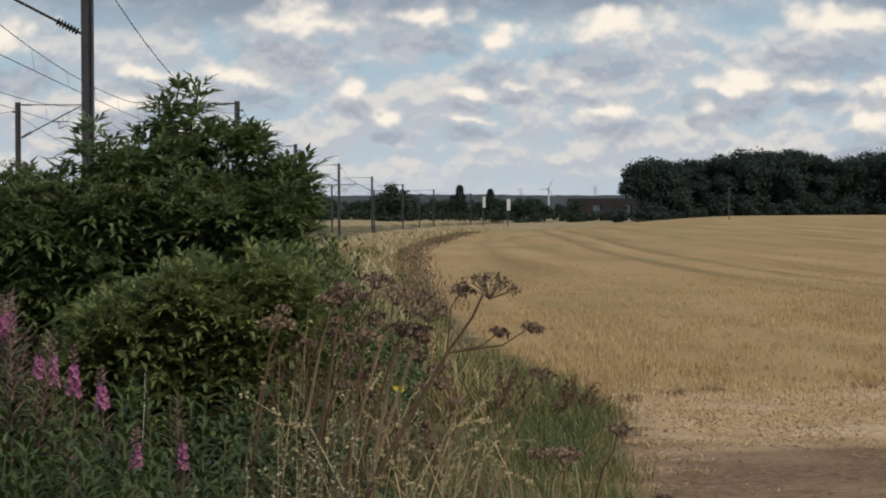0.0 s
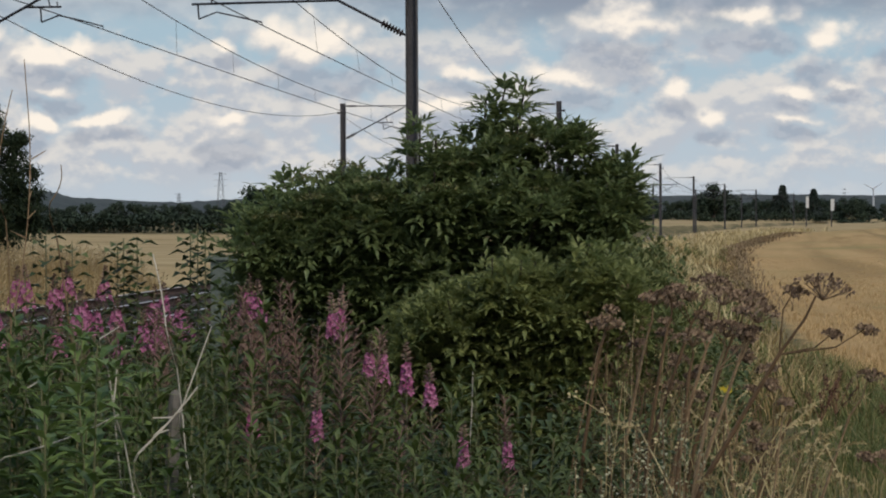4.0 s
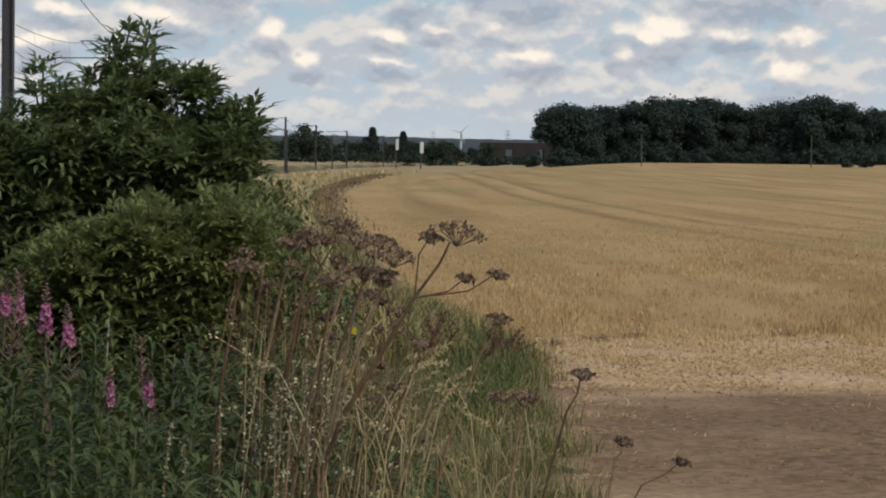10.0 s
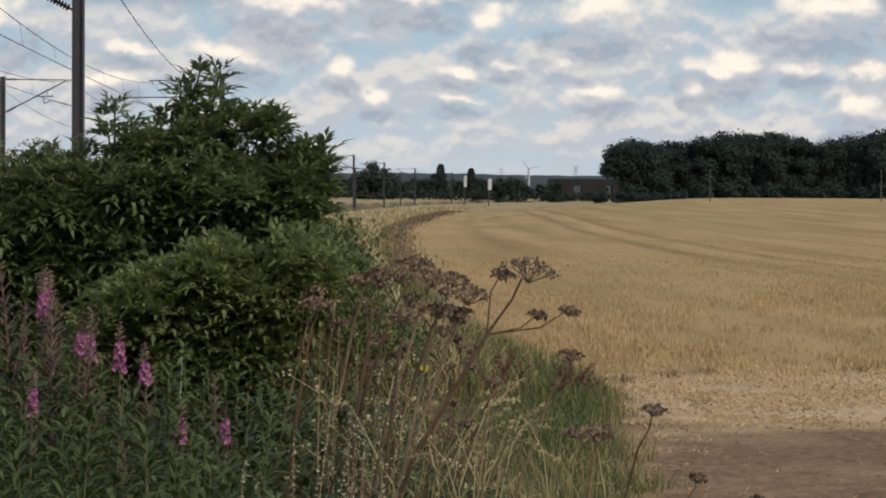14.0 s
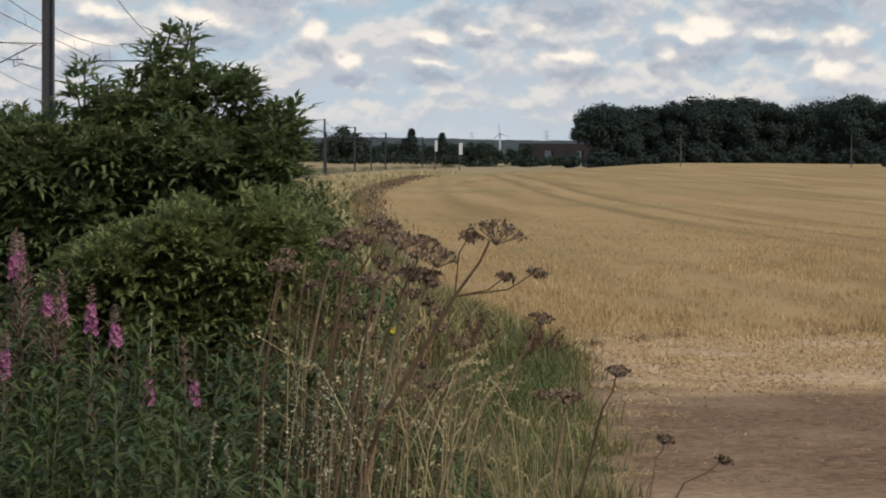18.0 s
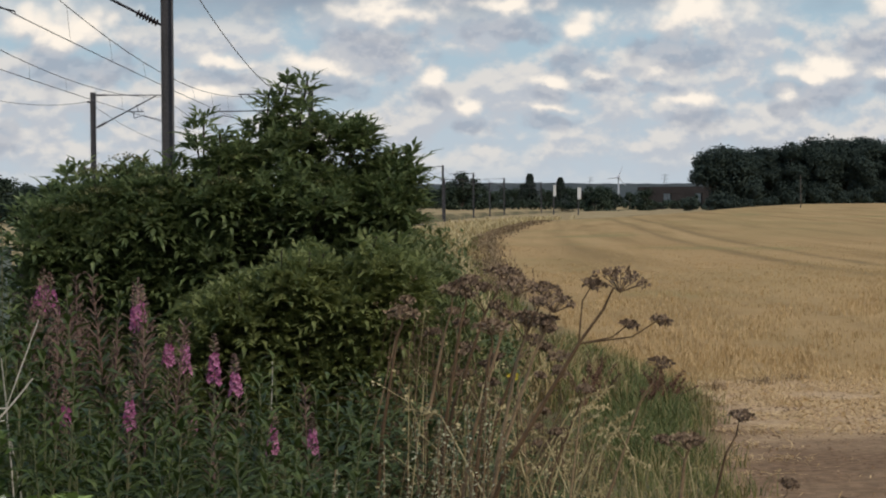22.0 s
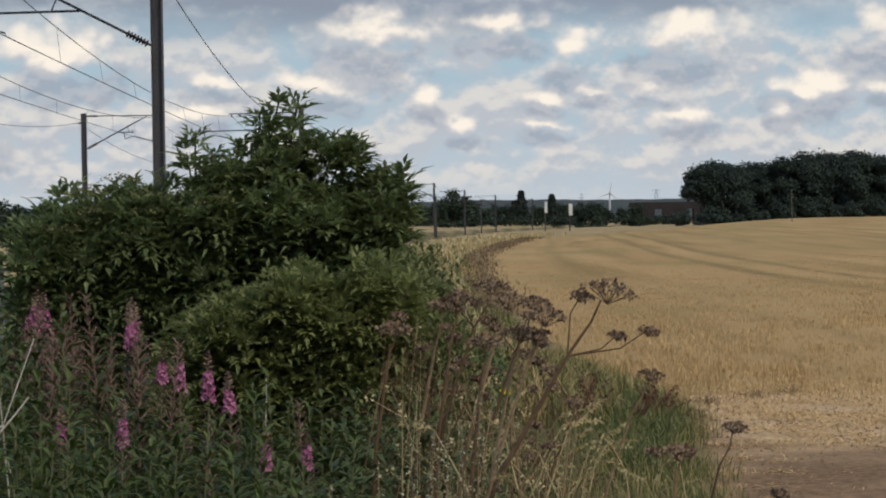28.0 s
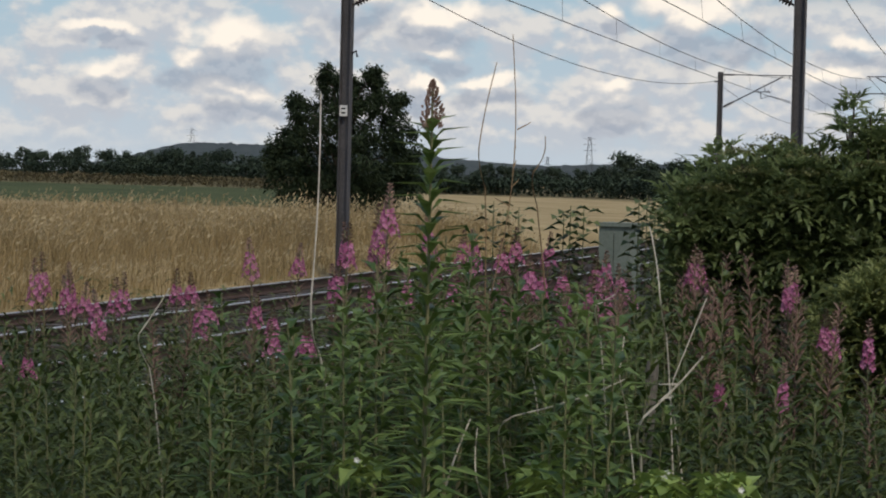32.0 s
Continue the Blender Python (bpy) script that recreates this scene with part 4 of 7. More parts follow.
    for sx, sz, sr in spots_:
        sr *= 0.8 if sz > 3.0 else 0.98
        c = Vector((sx, r.uniform(-0.8, 0.8), sz))
        tk.tube([Vector((0, 0, max(0.4, sz * 0.45))), c * 0.6 + Vector((0, 0, sz * 0.3)), c], 0.07, 0.015, 5)
        # boughs, each with its own tuft of leaves
        for k in range(int(36 * sr + 9)):
            d = Vector((r.gauss(0, 1), r.gauss(0, 1), r.gauss(0.15, 0.9))).normalized()
            q = c + d * (sr * r.uniform(0.5, 1.3))
            if q.z < 0.1:
                continue
            for _ in range(60):
                o = Vector((r.gauss(0, 1), r.gauss(0, 1), r.gauss(0, 0.8))) * (0.11 + 0.07 * sr)
                w = (d + Vector((r.gauss(0, 0.7), r.gauss(0, 0.7), r.gauss(-0.1, 0.6)))).normalized()
                n_ = Vector((r.gauss(0, 0.5), r.gauss(0, 0.5), 1)).normalized()
                cr.tri4(q + o, w, w.cross(n_).normalized(), n_, 0.16 * r.uniform(0.7, 1.3), 0.075, 0.2)
    part("trunk", tk, M_BARK, t)
    part("crown", cr, M_LONE, t)


build_woods()


def hedge_belt(label, a0, a1, y, h, count, size, mat, seed, wavy=0.35, thick=4.0):
    """A long far hedge: too far off to tell one bush from the next."""
    r = random.Random(seed)
    acc = Acc()
    for _ in range(count):
        a = r.uniform(a0, a1)
        yy = y + r.uniform(-thick, thick)
        x = az(a, yy)
        hh = h * (1 - wavy / 2 + wavy * (noise.noise(Vector((a * 2.3, seed, 0))) + 0.5 * noise.noise(Vector((a * 7, seed, 3)))))
        p = Vector((x, yy, ground_z(x, yy) + max(0.05, hh * r.random() ** 0.6)))
        d = Vector((r.gauss(0, 1), r.gauss(0, 1), r.gauss(0.2, 0.6))).normalized()
        s = d.cross(Vector((0, 0, 1))).normalized()
        acc.tri4(p, d, s, s.cross(d), size * r.uniform(0.9, 1.9), size * r.uniform(0.7, 1.1), 0.15)
    o = part("hedge", acc, mat)
    tagged(o, label, "hedge", kind="stuff")


M_ROUGH = plain_mat("rough_brown_margin", (0.075, 0.062, 0.030), (0.15, 0.12, 0.055), 0.85, 0.3, 3, 0, island=0.8, through_light=0.15)
hedge_belt("dark hedge below the far trees west of the line", -29, -19.5, 520, 3.9, 9000, 0.55, M_FARLEAF, 1)
hedge_belt("rough brown field margin beyond the green crop", -29, -15, 218, 1.05, 16000, 0.2, M_ROUGH, 2, 0.3)
hedge_belt("dark hedge along the far side of the pasture", -19.5, -8.5, 215, 1.9, 14000, 0.30, M_FARLEAF, 3, 0.45)
hedge_belt("grey-green hedge line below the distant trees", -6.5, 3.6, 600, 2.7, 9000, 0.5, M_FARLEAF, 4, 0.6)


TURNING = []      # the wind turbine's rotor


def build_distance():
    # long wooded ridges on the skyline
    for nm, a0, a1, d, top, seed in (("hill_ridge_west", -24.2, -15.2, 2600, 33, 1), ("hill_ridge_northwest", -20, -8, 2900, 23, 2), ("hill_ridge_north", -9, 16, 3200, 27, 3)):
        v, f, n = [], [], 120
        prof = [(-500, -2), (-260, 0.55), (-90, 0.95), (0, 1.0), (140, 0.6), (420, -2)]
        for i in range(n + 1):
            u = i / n
            a = a0 + (a1 - a0) * u
            env = smooth(0, 0.25, u) * (1 - smooth(0.75, 1, u))
            hh = top * (0.35 + 0.65 * env) * (1 + 0.22 * noise.noise(Vector((u * 5, seed * 7.0, 0)))) + 1.6 * noise.noise(Vector((u * 60, seed, 2))) + 0.9 * noise.noise(Vector((u * 160, seed, 5)))
            for o, k in prof:
                dd = d + o
                v.append((dd * math.sin(radians(a)), dd * math.cos(radians(a)), hh * k if k > 0 else -3))
            if i:
                k = len(prof)
                for j in range(k - 1):
                    b = (i - 1) * k + j
                    f.append((b, b + k, b + k + 1, b + 1))
        me = bpy.data.meshes.new(nm)
        me.from_pydata(v, [], f)
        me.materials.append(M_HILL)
        me.polygons.foreach_set("use_smooth", [True] * len(me.polygons))
        tagged(new(nm, me), "low wooded ridge hazy on the skyline", "hill", kind="structure")
    # wind turbine
    d = 2400
    x = az(1.84, d)
    t = thing("wind_turbine", "small white wind turbine on the far skyline", "wind turbine", at=pose(x, d, 6))
    tw = Acc()
    tw.tube([Vector((0, 0, 0)), Vector((0, 0, 20))], 1.0, 0.6, 8)
    part("tower", tw, M_TURBINE, t)
    nac, hub = Acc(), Acc()
    nac.box((0, 0, 20.3), 1.6, 3.0, 1.6)
    part("nacelle", nac, M_TURBINE, t)
    hub.lathe(Vector((0, -0.6, 0)), Vector((0, 1, 0)), [(0, 0.1), (0.2, 0.5), (0.6, 0.7), (1.0, 0.7)], 8)
    rotor = part("rotor", hub, M_TURBINE, t)
    rotor.location = (0, -1.8, 20.3)
    for k in range(3):
        b = Acc()
        g = radians(65 + 120 * k)
        q = Vector((math.cos(g), 0, math.sin(g)))
        b.tube([q * 0.5, q * 3, q * 10.5], 0.8, 0.25, 5)
        part("blade", b, M_TURBINE, rotor)
    TURNING.append(rotor)
    # lattice pylons
    for a, d, h in ((-12.95, 1300, 26), (-22.0, 2300, 46), (2.9, 2300, 28), (1.2, 2500, 28), (-13.9, 1500, 17)):
        x = az(a, d)
        t = thing("pylon", "thin grey lattice pylon on the far skyline", "pylon", "far pylons", pose(x, d, 0))
        b = Acc()
        w = h * 0.09
        for sx in (-1, 1):
            for sy in (-1, 1):
                b.tube([Vector((sx * w, sy * w, 0)), Vector((sx * w * 0.25, sy * w * 0.25, h))], 0.14, 0.10, 4)
        for k in range(7):
            z0, z1 = h * k / 7, h * (k + 1) / 7
            w0, w1 = w * (1 - 0.75 * k / 7), w * (1 - 0.75 * (k + 1) / 7)
            b.tube([Vector((-w0, -w0, z0)), Vector((w1, -w1, z1))], 0.08, 0.08, 4)
            b.tube([Vector((w0, -w0, z0)), Vector((-w1, -w1, z1))], 0.08, 0.08, 4)
        part("lattice", b, M_MAST, t)
        for z in (0.72, 0.84, 0.96):
            c = Acc()
            c.tube([Vector((-h * 0.13, 0, h * z)), Vector((h * 0.13, 0, h * z))], 0.12, 0.12, 4)
            part("crossarm", c, M_MAST, t)
    # road bridge over the line, far off
    d = 640
    x0, x1 = az(2.35, d), az(4.0, d)
    t = thing("road_bridge", "dark brick road bridge across the railway", "bridge", at=pose((x0 + x1) / 2, d, -0.6))
    w = x1 - x0
    b = Acc()
    edges = [-w / 2, -w * 0.20, -w * 0.09, w * 0.22, w * 0.33, w / 2]
    for i in (0, 2, 4):
        b.box(((edges[i] + edges[i + 1]) / 2, 0, 2.2), edges[i + 1] - edges[i], 7, 5.0)
    part("pier_wall", b, M_BRICK, t)
    b = Acc()
    b.box((0, 0, 4.9), w, 7.2, 0.75)
    part("deck", b, M_BRICK, t)
    for s in (-1, 1):
        b = Acc()
        b.box((0, s * 3.4, 5.75), w + 1.5, 0.4, 1.0)
        part("parapet", b, M_BRICK, t)
    # telegraph poles across the stubble
    for a, d, el in ((5.95, 300, 0.60), (9.78, 310, 0.63)):
        x = az(a, d)
        z = ground_z(x, d)
        h = 1.6 + d * math.tan(radians(el)) - z
        t = thing("telegraph_pole", "thin grey wooden pole standing in the stubble", "pole", "poles in the field", pose(x, d, z))
        b = Acc()
        b.tube([Vector((0, 0, -0.3)), Vector((0, 0, h))], 0.065, 0.045, 6)
        part("shaft", b, M_POLE, t)
    # white signal boards by the line
    for px, d, hz_, w in ((0.36, 360, 0.42, 0.4), (0.92, 350, 0.36, 0.5)):
        x = az(px, d)
        zb = ground_z(x, d)
        zt = 1.6 + d * math.tan(radians(hz_))
        t = thing("lineside_sign", "white lineside board on a grey post", "sign", "boards along the line", pose(x, d, zb))
        b = Acc()
        b.tube([Vector((0, 0, -0.2)), Vector((0, 0, zt - zb))], 0.09, 0.09, 6)
        part("post", b, M_MAST, t)
        b = Acc()
        b.box((0.15, -0.12, zt - zb - 0.8), w, 0.06, 1.6)
        part("board", b, M_PLATE, t)


build_distance()



# ---------------------------------------------------------------- the elder and the bramble before it
def compound_leaf(acc, r, base, way, length, lw, hang=0.0):
    """A rachis with paired leaflets and one at the tip, arching over."""
    way = way.normalized()
    side = way.cross(Vector((0, 0, 1)))
    side = side.normalized() if side.length > 0.05 else Vector((1, 0, 0))
    up = side.cross(way).normalized()
    pairs = r.choice((2, 3, 3))
    for k in range(pairs):
        u = 0.3 + 0.55 * k / pairs
        p = base + way * (length * u) - Vector((0, 0, 1)) * (length * 0.12 * u * u)
        for s in (-1, 1):
            d = (way * 0.75 + side * s * 0.85 + up * r.uniform(-0.1, 0.35) - Vector((0, 0, hang * r.uniform(0.6, 1.5)))).normalized()
            acc.tri4(p, d, d.cross(up).normalized(), up, lw * r.uniform(0.85, 1.15), lw * 0.34, r.uniform(0.0, 0.2))
    p = base + way * (length * 0.9) - Vector((0, 0, 1)) * (length * 0.1)
    d = (way - Vector((0, 0, 0.1 + hang))).normalized()
    acc.tri4(p, d, side, up, lw * 1.15, lw * 0.36, 0.2)


def leafy_shoot(acc, r, tip, axis, n, length, lw, hang=0.0, rise=1.0):
    """Opposite pairs of compound leaves up a shoot's end."""
    axis = axis.normalized()
    s0 = axis.orthogonal().normalized()
    t0 = axis.cross(s0)
    a = r.uniform(0, 6.28)
    for k in range(n):
        p = tip - axis * (length * 1.3 * (1 - k / n))
        f = 0.75 if k == n - 1 else 1.0
        for h in (0, math.pi):
            d = s0 * math.cos(a + h) + t0 * math.sin(a + h)
            compound_leaf(acc, r, p, d * (1.0 - 0.5 * rise * k / n) + axis * (rise * (0.35 + 0.75 * k / n)), length * f, lw * f, hang)
        a += math.pi / 2 + r.uniform(-0.3, 0.3)


# the skyline shoots of the elder: heading, height, metres off
ELDER_TIPS = [(-6.25, 2.8, 11.0), (-5.8, 3.1, 11.0), (-5.35, 3.15, 11.0), (-5.5, 2.5, 10.9), (-6.05, 2.4, 11.1), (-7.75, 2.35, 11.0), (-7.4, 1.95, 10.9), (-7.95, 1.85, 11.1), (-6.75, 2.1, 11.0), (-4.3, 2.1, 11.0), (-4.75, 2.1, 10.9), (-5.1, 2.1, 11.0), (-4.2, 1.8, 11.1),
              (-3.45, 1.4, 11.0), (-3.05, 1.45, 10.9), (-2.95, 1.0, 10.9), (-3.9, 1.25, 11.0), (-2.9, 0.5, 10.9), (-8.5, 1.3, 11.0), (-9.2, 1.2, 11.1), (-9.8, 1.05, 11.1), (-10.5, 1.2, 11.2), (-10.9, 1.05, 11.2), (-11.3, 0.75, 11.2), (-11.8, 0.35, 11.3)]
# its masses of leaf: heading, height, half width, half height (metres)
ELDER_LOBES = [(-6.0, 0.45, 0.34, 0.29), (-4.7, -0.05, 0.25, 0.20), (-3.55, 0.4, 0.12, 0.15), (-7.3, 0.35, 0.20, 0.20), (-9.1, 0.05, 0.28, 0.19), (-10.3, -0.1, 0.22, 0.17), (-11.2, -0.45, 0.12, 0.14), (-5.8, -0.8, 0.46, 0.34), (-4.1, -0.8, 0.21, 0.33), (-8.1, -0.9, 0.42, 0.30),
               (-9.9, -1.1, 0.33, 0.26), (-11.0, -1.5, 0.16, 0.2), (-5.0, -2.3, 0.5, 0.3), (-8.3, -2.3, 0.55, 0.3), (-10.0, -2.4, 0.38, 0.25)]


def leaf_spray(acc, r, c, axis, wide, shoots, length, lw):
    """A branch end: a shallow dome of leafy shoots, open below."""
    axis = axis.normalized()
    s = axis.orthogonal().normalized()
    t = axis.cross(s)
    for k in range(shoots):
        a, q = k * 2.4 + r.uniform(-0.4, 0.4), math.sqrt((k + 0.3) / shoots)
        o = s * math.cos(a) + t * math.sin(a)
        leafy_shoot(acc, r, c + o * (wide * q) - axis * (wide * 0.55 * q * q) + axis * r.uniform(-0.02, 0.03), axis * (1.2 - 0.3 * q) + o * (0.6 * q), 2, length * r.uniform(0.85, 1.15), lw * r.uniform(0.85, 1.15), r.choice((0.0, 0.0, 0.1)), 1.25)


def build_elder():
    r = random.Random(21)
    base = Vector((-1.45, 11.35, 0))
    t = thing("elder_bush", "dense dark green elder bush with arching leafy shoots", "bush", at=pose(*base))
    wood, leaves = Acc(), Acc()

    def limb(tip, w=0.012):
        m = base.lerp(tip, 0.45) + Vector((r.uniform(-0.1, 0.1), r.uniform(-0.1, 0.1), 0.15))
        wood.tube([Vector((0, 0, 0)), (m - base) * 0.5 + Vector((0, 0, 0.15)), m - base, tip - base], w * 1.8, 0.004, 5)

    def spot(a, e, d):
        return Vector((az(a, d), d, 1.6 + d * math.tan(radians(e))))

    for n_, (a, e, d) in enumerate(ELDER_TIPS):
        tip = spot(a, e, d) - Vector((0, 0, 0.035))
        lean = Vector((r.uniform(-0.25, 0.25), r.uniform(-0.3, 0.2), 1.0)).normalized()
        limb(tip)
        leafy_shoot(leaves, r, tip - base, lean, 3, 0.10, 0.078)
        for k in range(1, 3 if n_ < 9 else 2):
            q = tip - lean * (0.10 * k)
            leafy_shoot(leaves, r, q - base, lean, 2, 0.11, 0.078, 0.1)
            side = Vector((r.uniform(-1, 1), r.uniform(-0.6, 0.3), 0.5)).normalized()
            leafy_shoot(leaves, r, q + side * 0.09 - base, side + lean, 2, 0.10, 0.072, 0.1)
    # flat plates of leaf that stand out from the crown
    for a, e, d, wide in ((-4.55, 2.05, 11.0, 0.12), (-4.15, 1.95, 10.9, 0.09), (-5.9, 1.9, 10.9, 0.14), (-3.35, 1.2, 10.9, 0.11), (-7.0, 1.5, 10.9, 0.12), (-5.0, 0.5, 10.7, 0.14), (-8.9, 0.9, 10.9, 0.13)):
        leaf_spray(leaves, r, spot(a, e, d) - base, Vector((r.uniform(-0.15, 0.15), -0.15, 1)), wide, 12, 0.095, 0.066)
        limb(spot(a, e - 0.3, d), 0.008)
    for a, e, wx, wz in ELDER_LOBES:
        c = spot(a, e, 11.1)
        rad = (wx, 0.36, wz)
        for _ in range(int(7 + 120 * wx * wz + 14 * wx)):
            d = Vector((r.gauss(0, 1), r.gauss(-0.7, 0.9), r.gauss(0.3, 0.9))).normalized()
            p = c + Vector((d.x * rad[0], d.y * rad[1], d.z * rad[2])) * r.uniform(0.84, 1.06)
            if p.z < 0.4:
                continue
            if r.random() < 0.25:
                limb(p, 0.008)
            leaf_spray(leaves, r, p - base, d * 0.4 + Vector((0, -0.05, 1.0)), r.uniform(0.10, 0.19), r.randint(7, 11), 0.092, 0.060)
        # the close leaf within
        for _ in range(int(3800 * wx * wz) + 80):
            d = Vector((r.gauss(0, 1), r.gauss(-0.5, 1), r.gauss(0.2, 1))).normalized()
            p = c + Vector((d.x * rad[0], d.y * rad[1], d.z * rad[2])) * r.uniform(0.5, 1.02)
            w = Vector((r.gauss(0, 1), r.gauss(0, 1), r.gauss(0, 0.5))).normalized()
            side = w.cross(Vector((0, 0.5, 1))).normalized()
            leaves.tri4(p - base, w, side, side.cross(w), r.uniform(0.06, 0.085), r.uniform(0.022, 0.032), 0.1)
    # flat greenish-brown fruit heads
    for _ in range(34):
        a, e, wx, wz = r.choice(ELDER_LOBES[:6] + ELDER_LOBES[7:11])
        d = Vector((r.gauss(0, 0.7), -abs(r.gauss(0.7, 0.4)), abs(r.gauss(0.5, 0.4)))).normalized()
        p = spot(a, e, 11.1) + Vector((d.x * wx, d.y * 0.36, d.z * wz)) * 1.1 - base
        heads = Acc()
        for k in range(80):
            g, q = r.uniform(0, 6.28), math.sqrt(r.random()) * 0.085
            o = Vector((q * math.cos(g), q * math.sin(g), 0.022 * (1 - (q / 0.085) ** 2) + r.uniform(-0.008, 0.008)))
            heads.tri4(p + o, rdir(), rdir(), Vector((0, 0, 1)), 0.013, 0.011)
        part("fruit_head", heads, M_BRAMBLE, t, "greenish-brown fruit head")["kind"] = "stuff"
    part("branchwork", wood, M_BARK, t)["kind"] = "stuff"
    part("leaves", leaves, M_ELDER, t)


def build_bramble(base, lobes, count, size, mat, name, label, seed, category="bush"):
    r = random.Random(seed)
    base = Vector(base)
    t = thing(name, label, category, at=pose(*base))
    canes, leaves = Acc(), Acc()
    for i in range(count):
        c, rad = r.choice(lobes)
        c = Vector(c)
        d = Vector((r.gauss(0, 1), r.gauss(-0.5, 1), r.gauss(0.3, 1))).normalized()
        k = r.uniform(0.7, 1.05)
        p = c + Vector((d.x * rad[0], d.y * rad[1], d.z * rad[2])) * k
        if p.z < 0.1:
            continue
        if i % 14 == 0:
            canes.tube([Vector((r.uniform(-0.2, 0.2), r.uniform(-0.2, 0.2), 0)), (p - base) * 0.55 + Vector((0, 0, 0.25)), p - base], 0.006, 0.003, 4)
        w = (d + Vector((r.uniform(-0.6, 0.6), -0.3, 0.15))).normalized()
        side = w.cross(Vector((0, 0, 1))).normalized()
        for q, l in ((0.0, 1.1), (1.1, 0.9), (-1.1, 0.9)):
            dd = (w * math.cos(q) + side * math.sin(q)).normalized()
            leaves.tri4(p - base, dd, dd.cross(Vector((0, 0, 1))).normalized(), Vector((0, 0, 1)), size * l * r.uniform(0.8, 1.2), size * 0.6, r.uniform(0.05, 0.35))
    part("cane_tangle", canes, M_DEAD, t)["kind"] = "stuff"
    part("leaves", leaves, mat, t)
    return t


build_elder()
def build_young_elder():
    """Low olive growth in front of the big bush, in layers."""
    r = random.Random(35)
    base = Vector((-1.0, 9.7, 0))
    t = thing("young_elder", "low olive-green elder growth before the big bush", "bush", at=pose(*base))
    wood, leaves = Acc(), Acc()
    # heading, height, half width, half height
    for a, e, wx, wz in ((-6.0, -2.2, 0.22, 0.14), (-4.3, -1.95, 0.16, 0.13), (-7.4, -2.7, 0.2, 0.16), (-3.6, -2.3, 0.12, 0.17), (-5.6, -1.4, 0.13, 0.11), (-3.8, -1.2, 0.11, 0.10), (-6.9, -2.1, 0.12, 0.12), (-8.3, -3.8, 0.15, 0.15), (-3.2, -1.8, 0.07, 0.12), (-4.9, -2.3, 0.14, 0.16), (-5.2, -3.4, 0.36, 0.22), (-3.8, -3.6, 0.20, 0.24), (-7.2, -3.7, 0.3, 0.2), (-5.0, -4.8, 0.45, 0.25), (-3.5, -4.6, 0.2, 0.25)):
        d0 = 9.6
        c = Vector((az(a, d0), d0, 1.6 + d0 * math.tan(radians(e))))
        for i in range(int(8 + 240 * wx * wz)):
            d = Vector((r.gauss(0, 1), r.gauss(-0.6, 0.9), r.gauss(0.4, 0.8))).normalized()
            p = c + Vector((d.x * wx, d.y * 0.26, d.z * wz)) * r.uniform(0.85, 1.05) - base
            if p.z < 0.15:
                continue
            if i % 3 == 0:
                wood.tube([Vector((r.uniform(-0.1, 0.1), 0, 0)), p * 0.5 + Vector((0, 0, 0.1)), p], 0.008, 0.003, 4)
            leaf_spray(leaves, r, p, d * 0.35 + Vector((0, -0.05, 1.0)), r.uniform(0.08, 0.16), r.randint(5, 9), 0.08, 0.050)
        for _ in range(int(4500 * wx * wz)):
            d = Vector((r.gauss(0, 1), r.gauss(0, 1), r.gauss(0, 1))).normalized()
            p = c + Vector((d.x * wx, d.y * 0.26, d.z * wz)) * r.uniform(0.5, 1.0)
            w = Vector((r.gauss(0, 1), r.gauss(0, 1), r.gauss(0, 0.5))).normalized()
            side = w.cross(Vector((0, 0.5, 1))).normalized()
            leaves.tri4(p - base, w, side, side.cross(w), r.uniform(0.06, 0.10), r.uniform(0.03, 0.045), 0.2)
    part("branchwork", wood, M_BARK, t)["kind"] = "stuff"
    part("leaves", leaves, M_OLIVE, t)


build_young_elder()
build_bramble((-0.95, 9.5, 0), [((-1.0, 9.45, 0.45), (0.5, 0.35, 0.45)), ((-0.6, 9.3, 0.42), (0.3, 0.35, 0.4))], 1100, 0.052, M_BRAMBLE, "bramble_thicket", "brownish-green bramble thicket at the foot of the elder", 33)


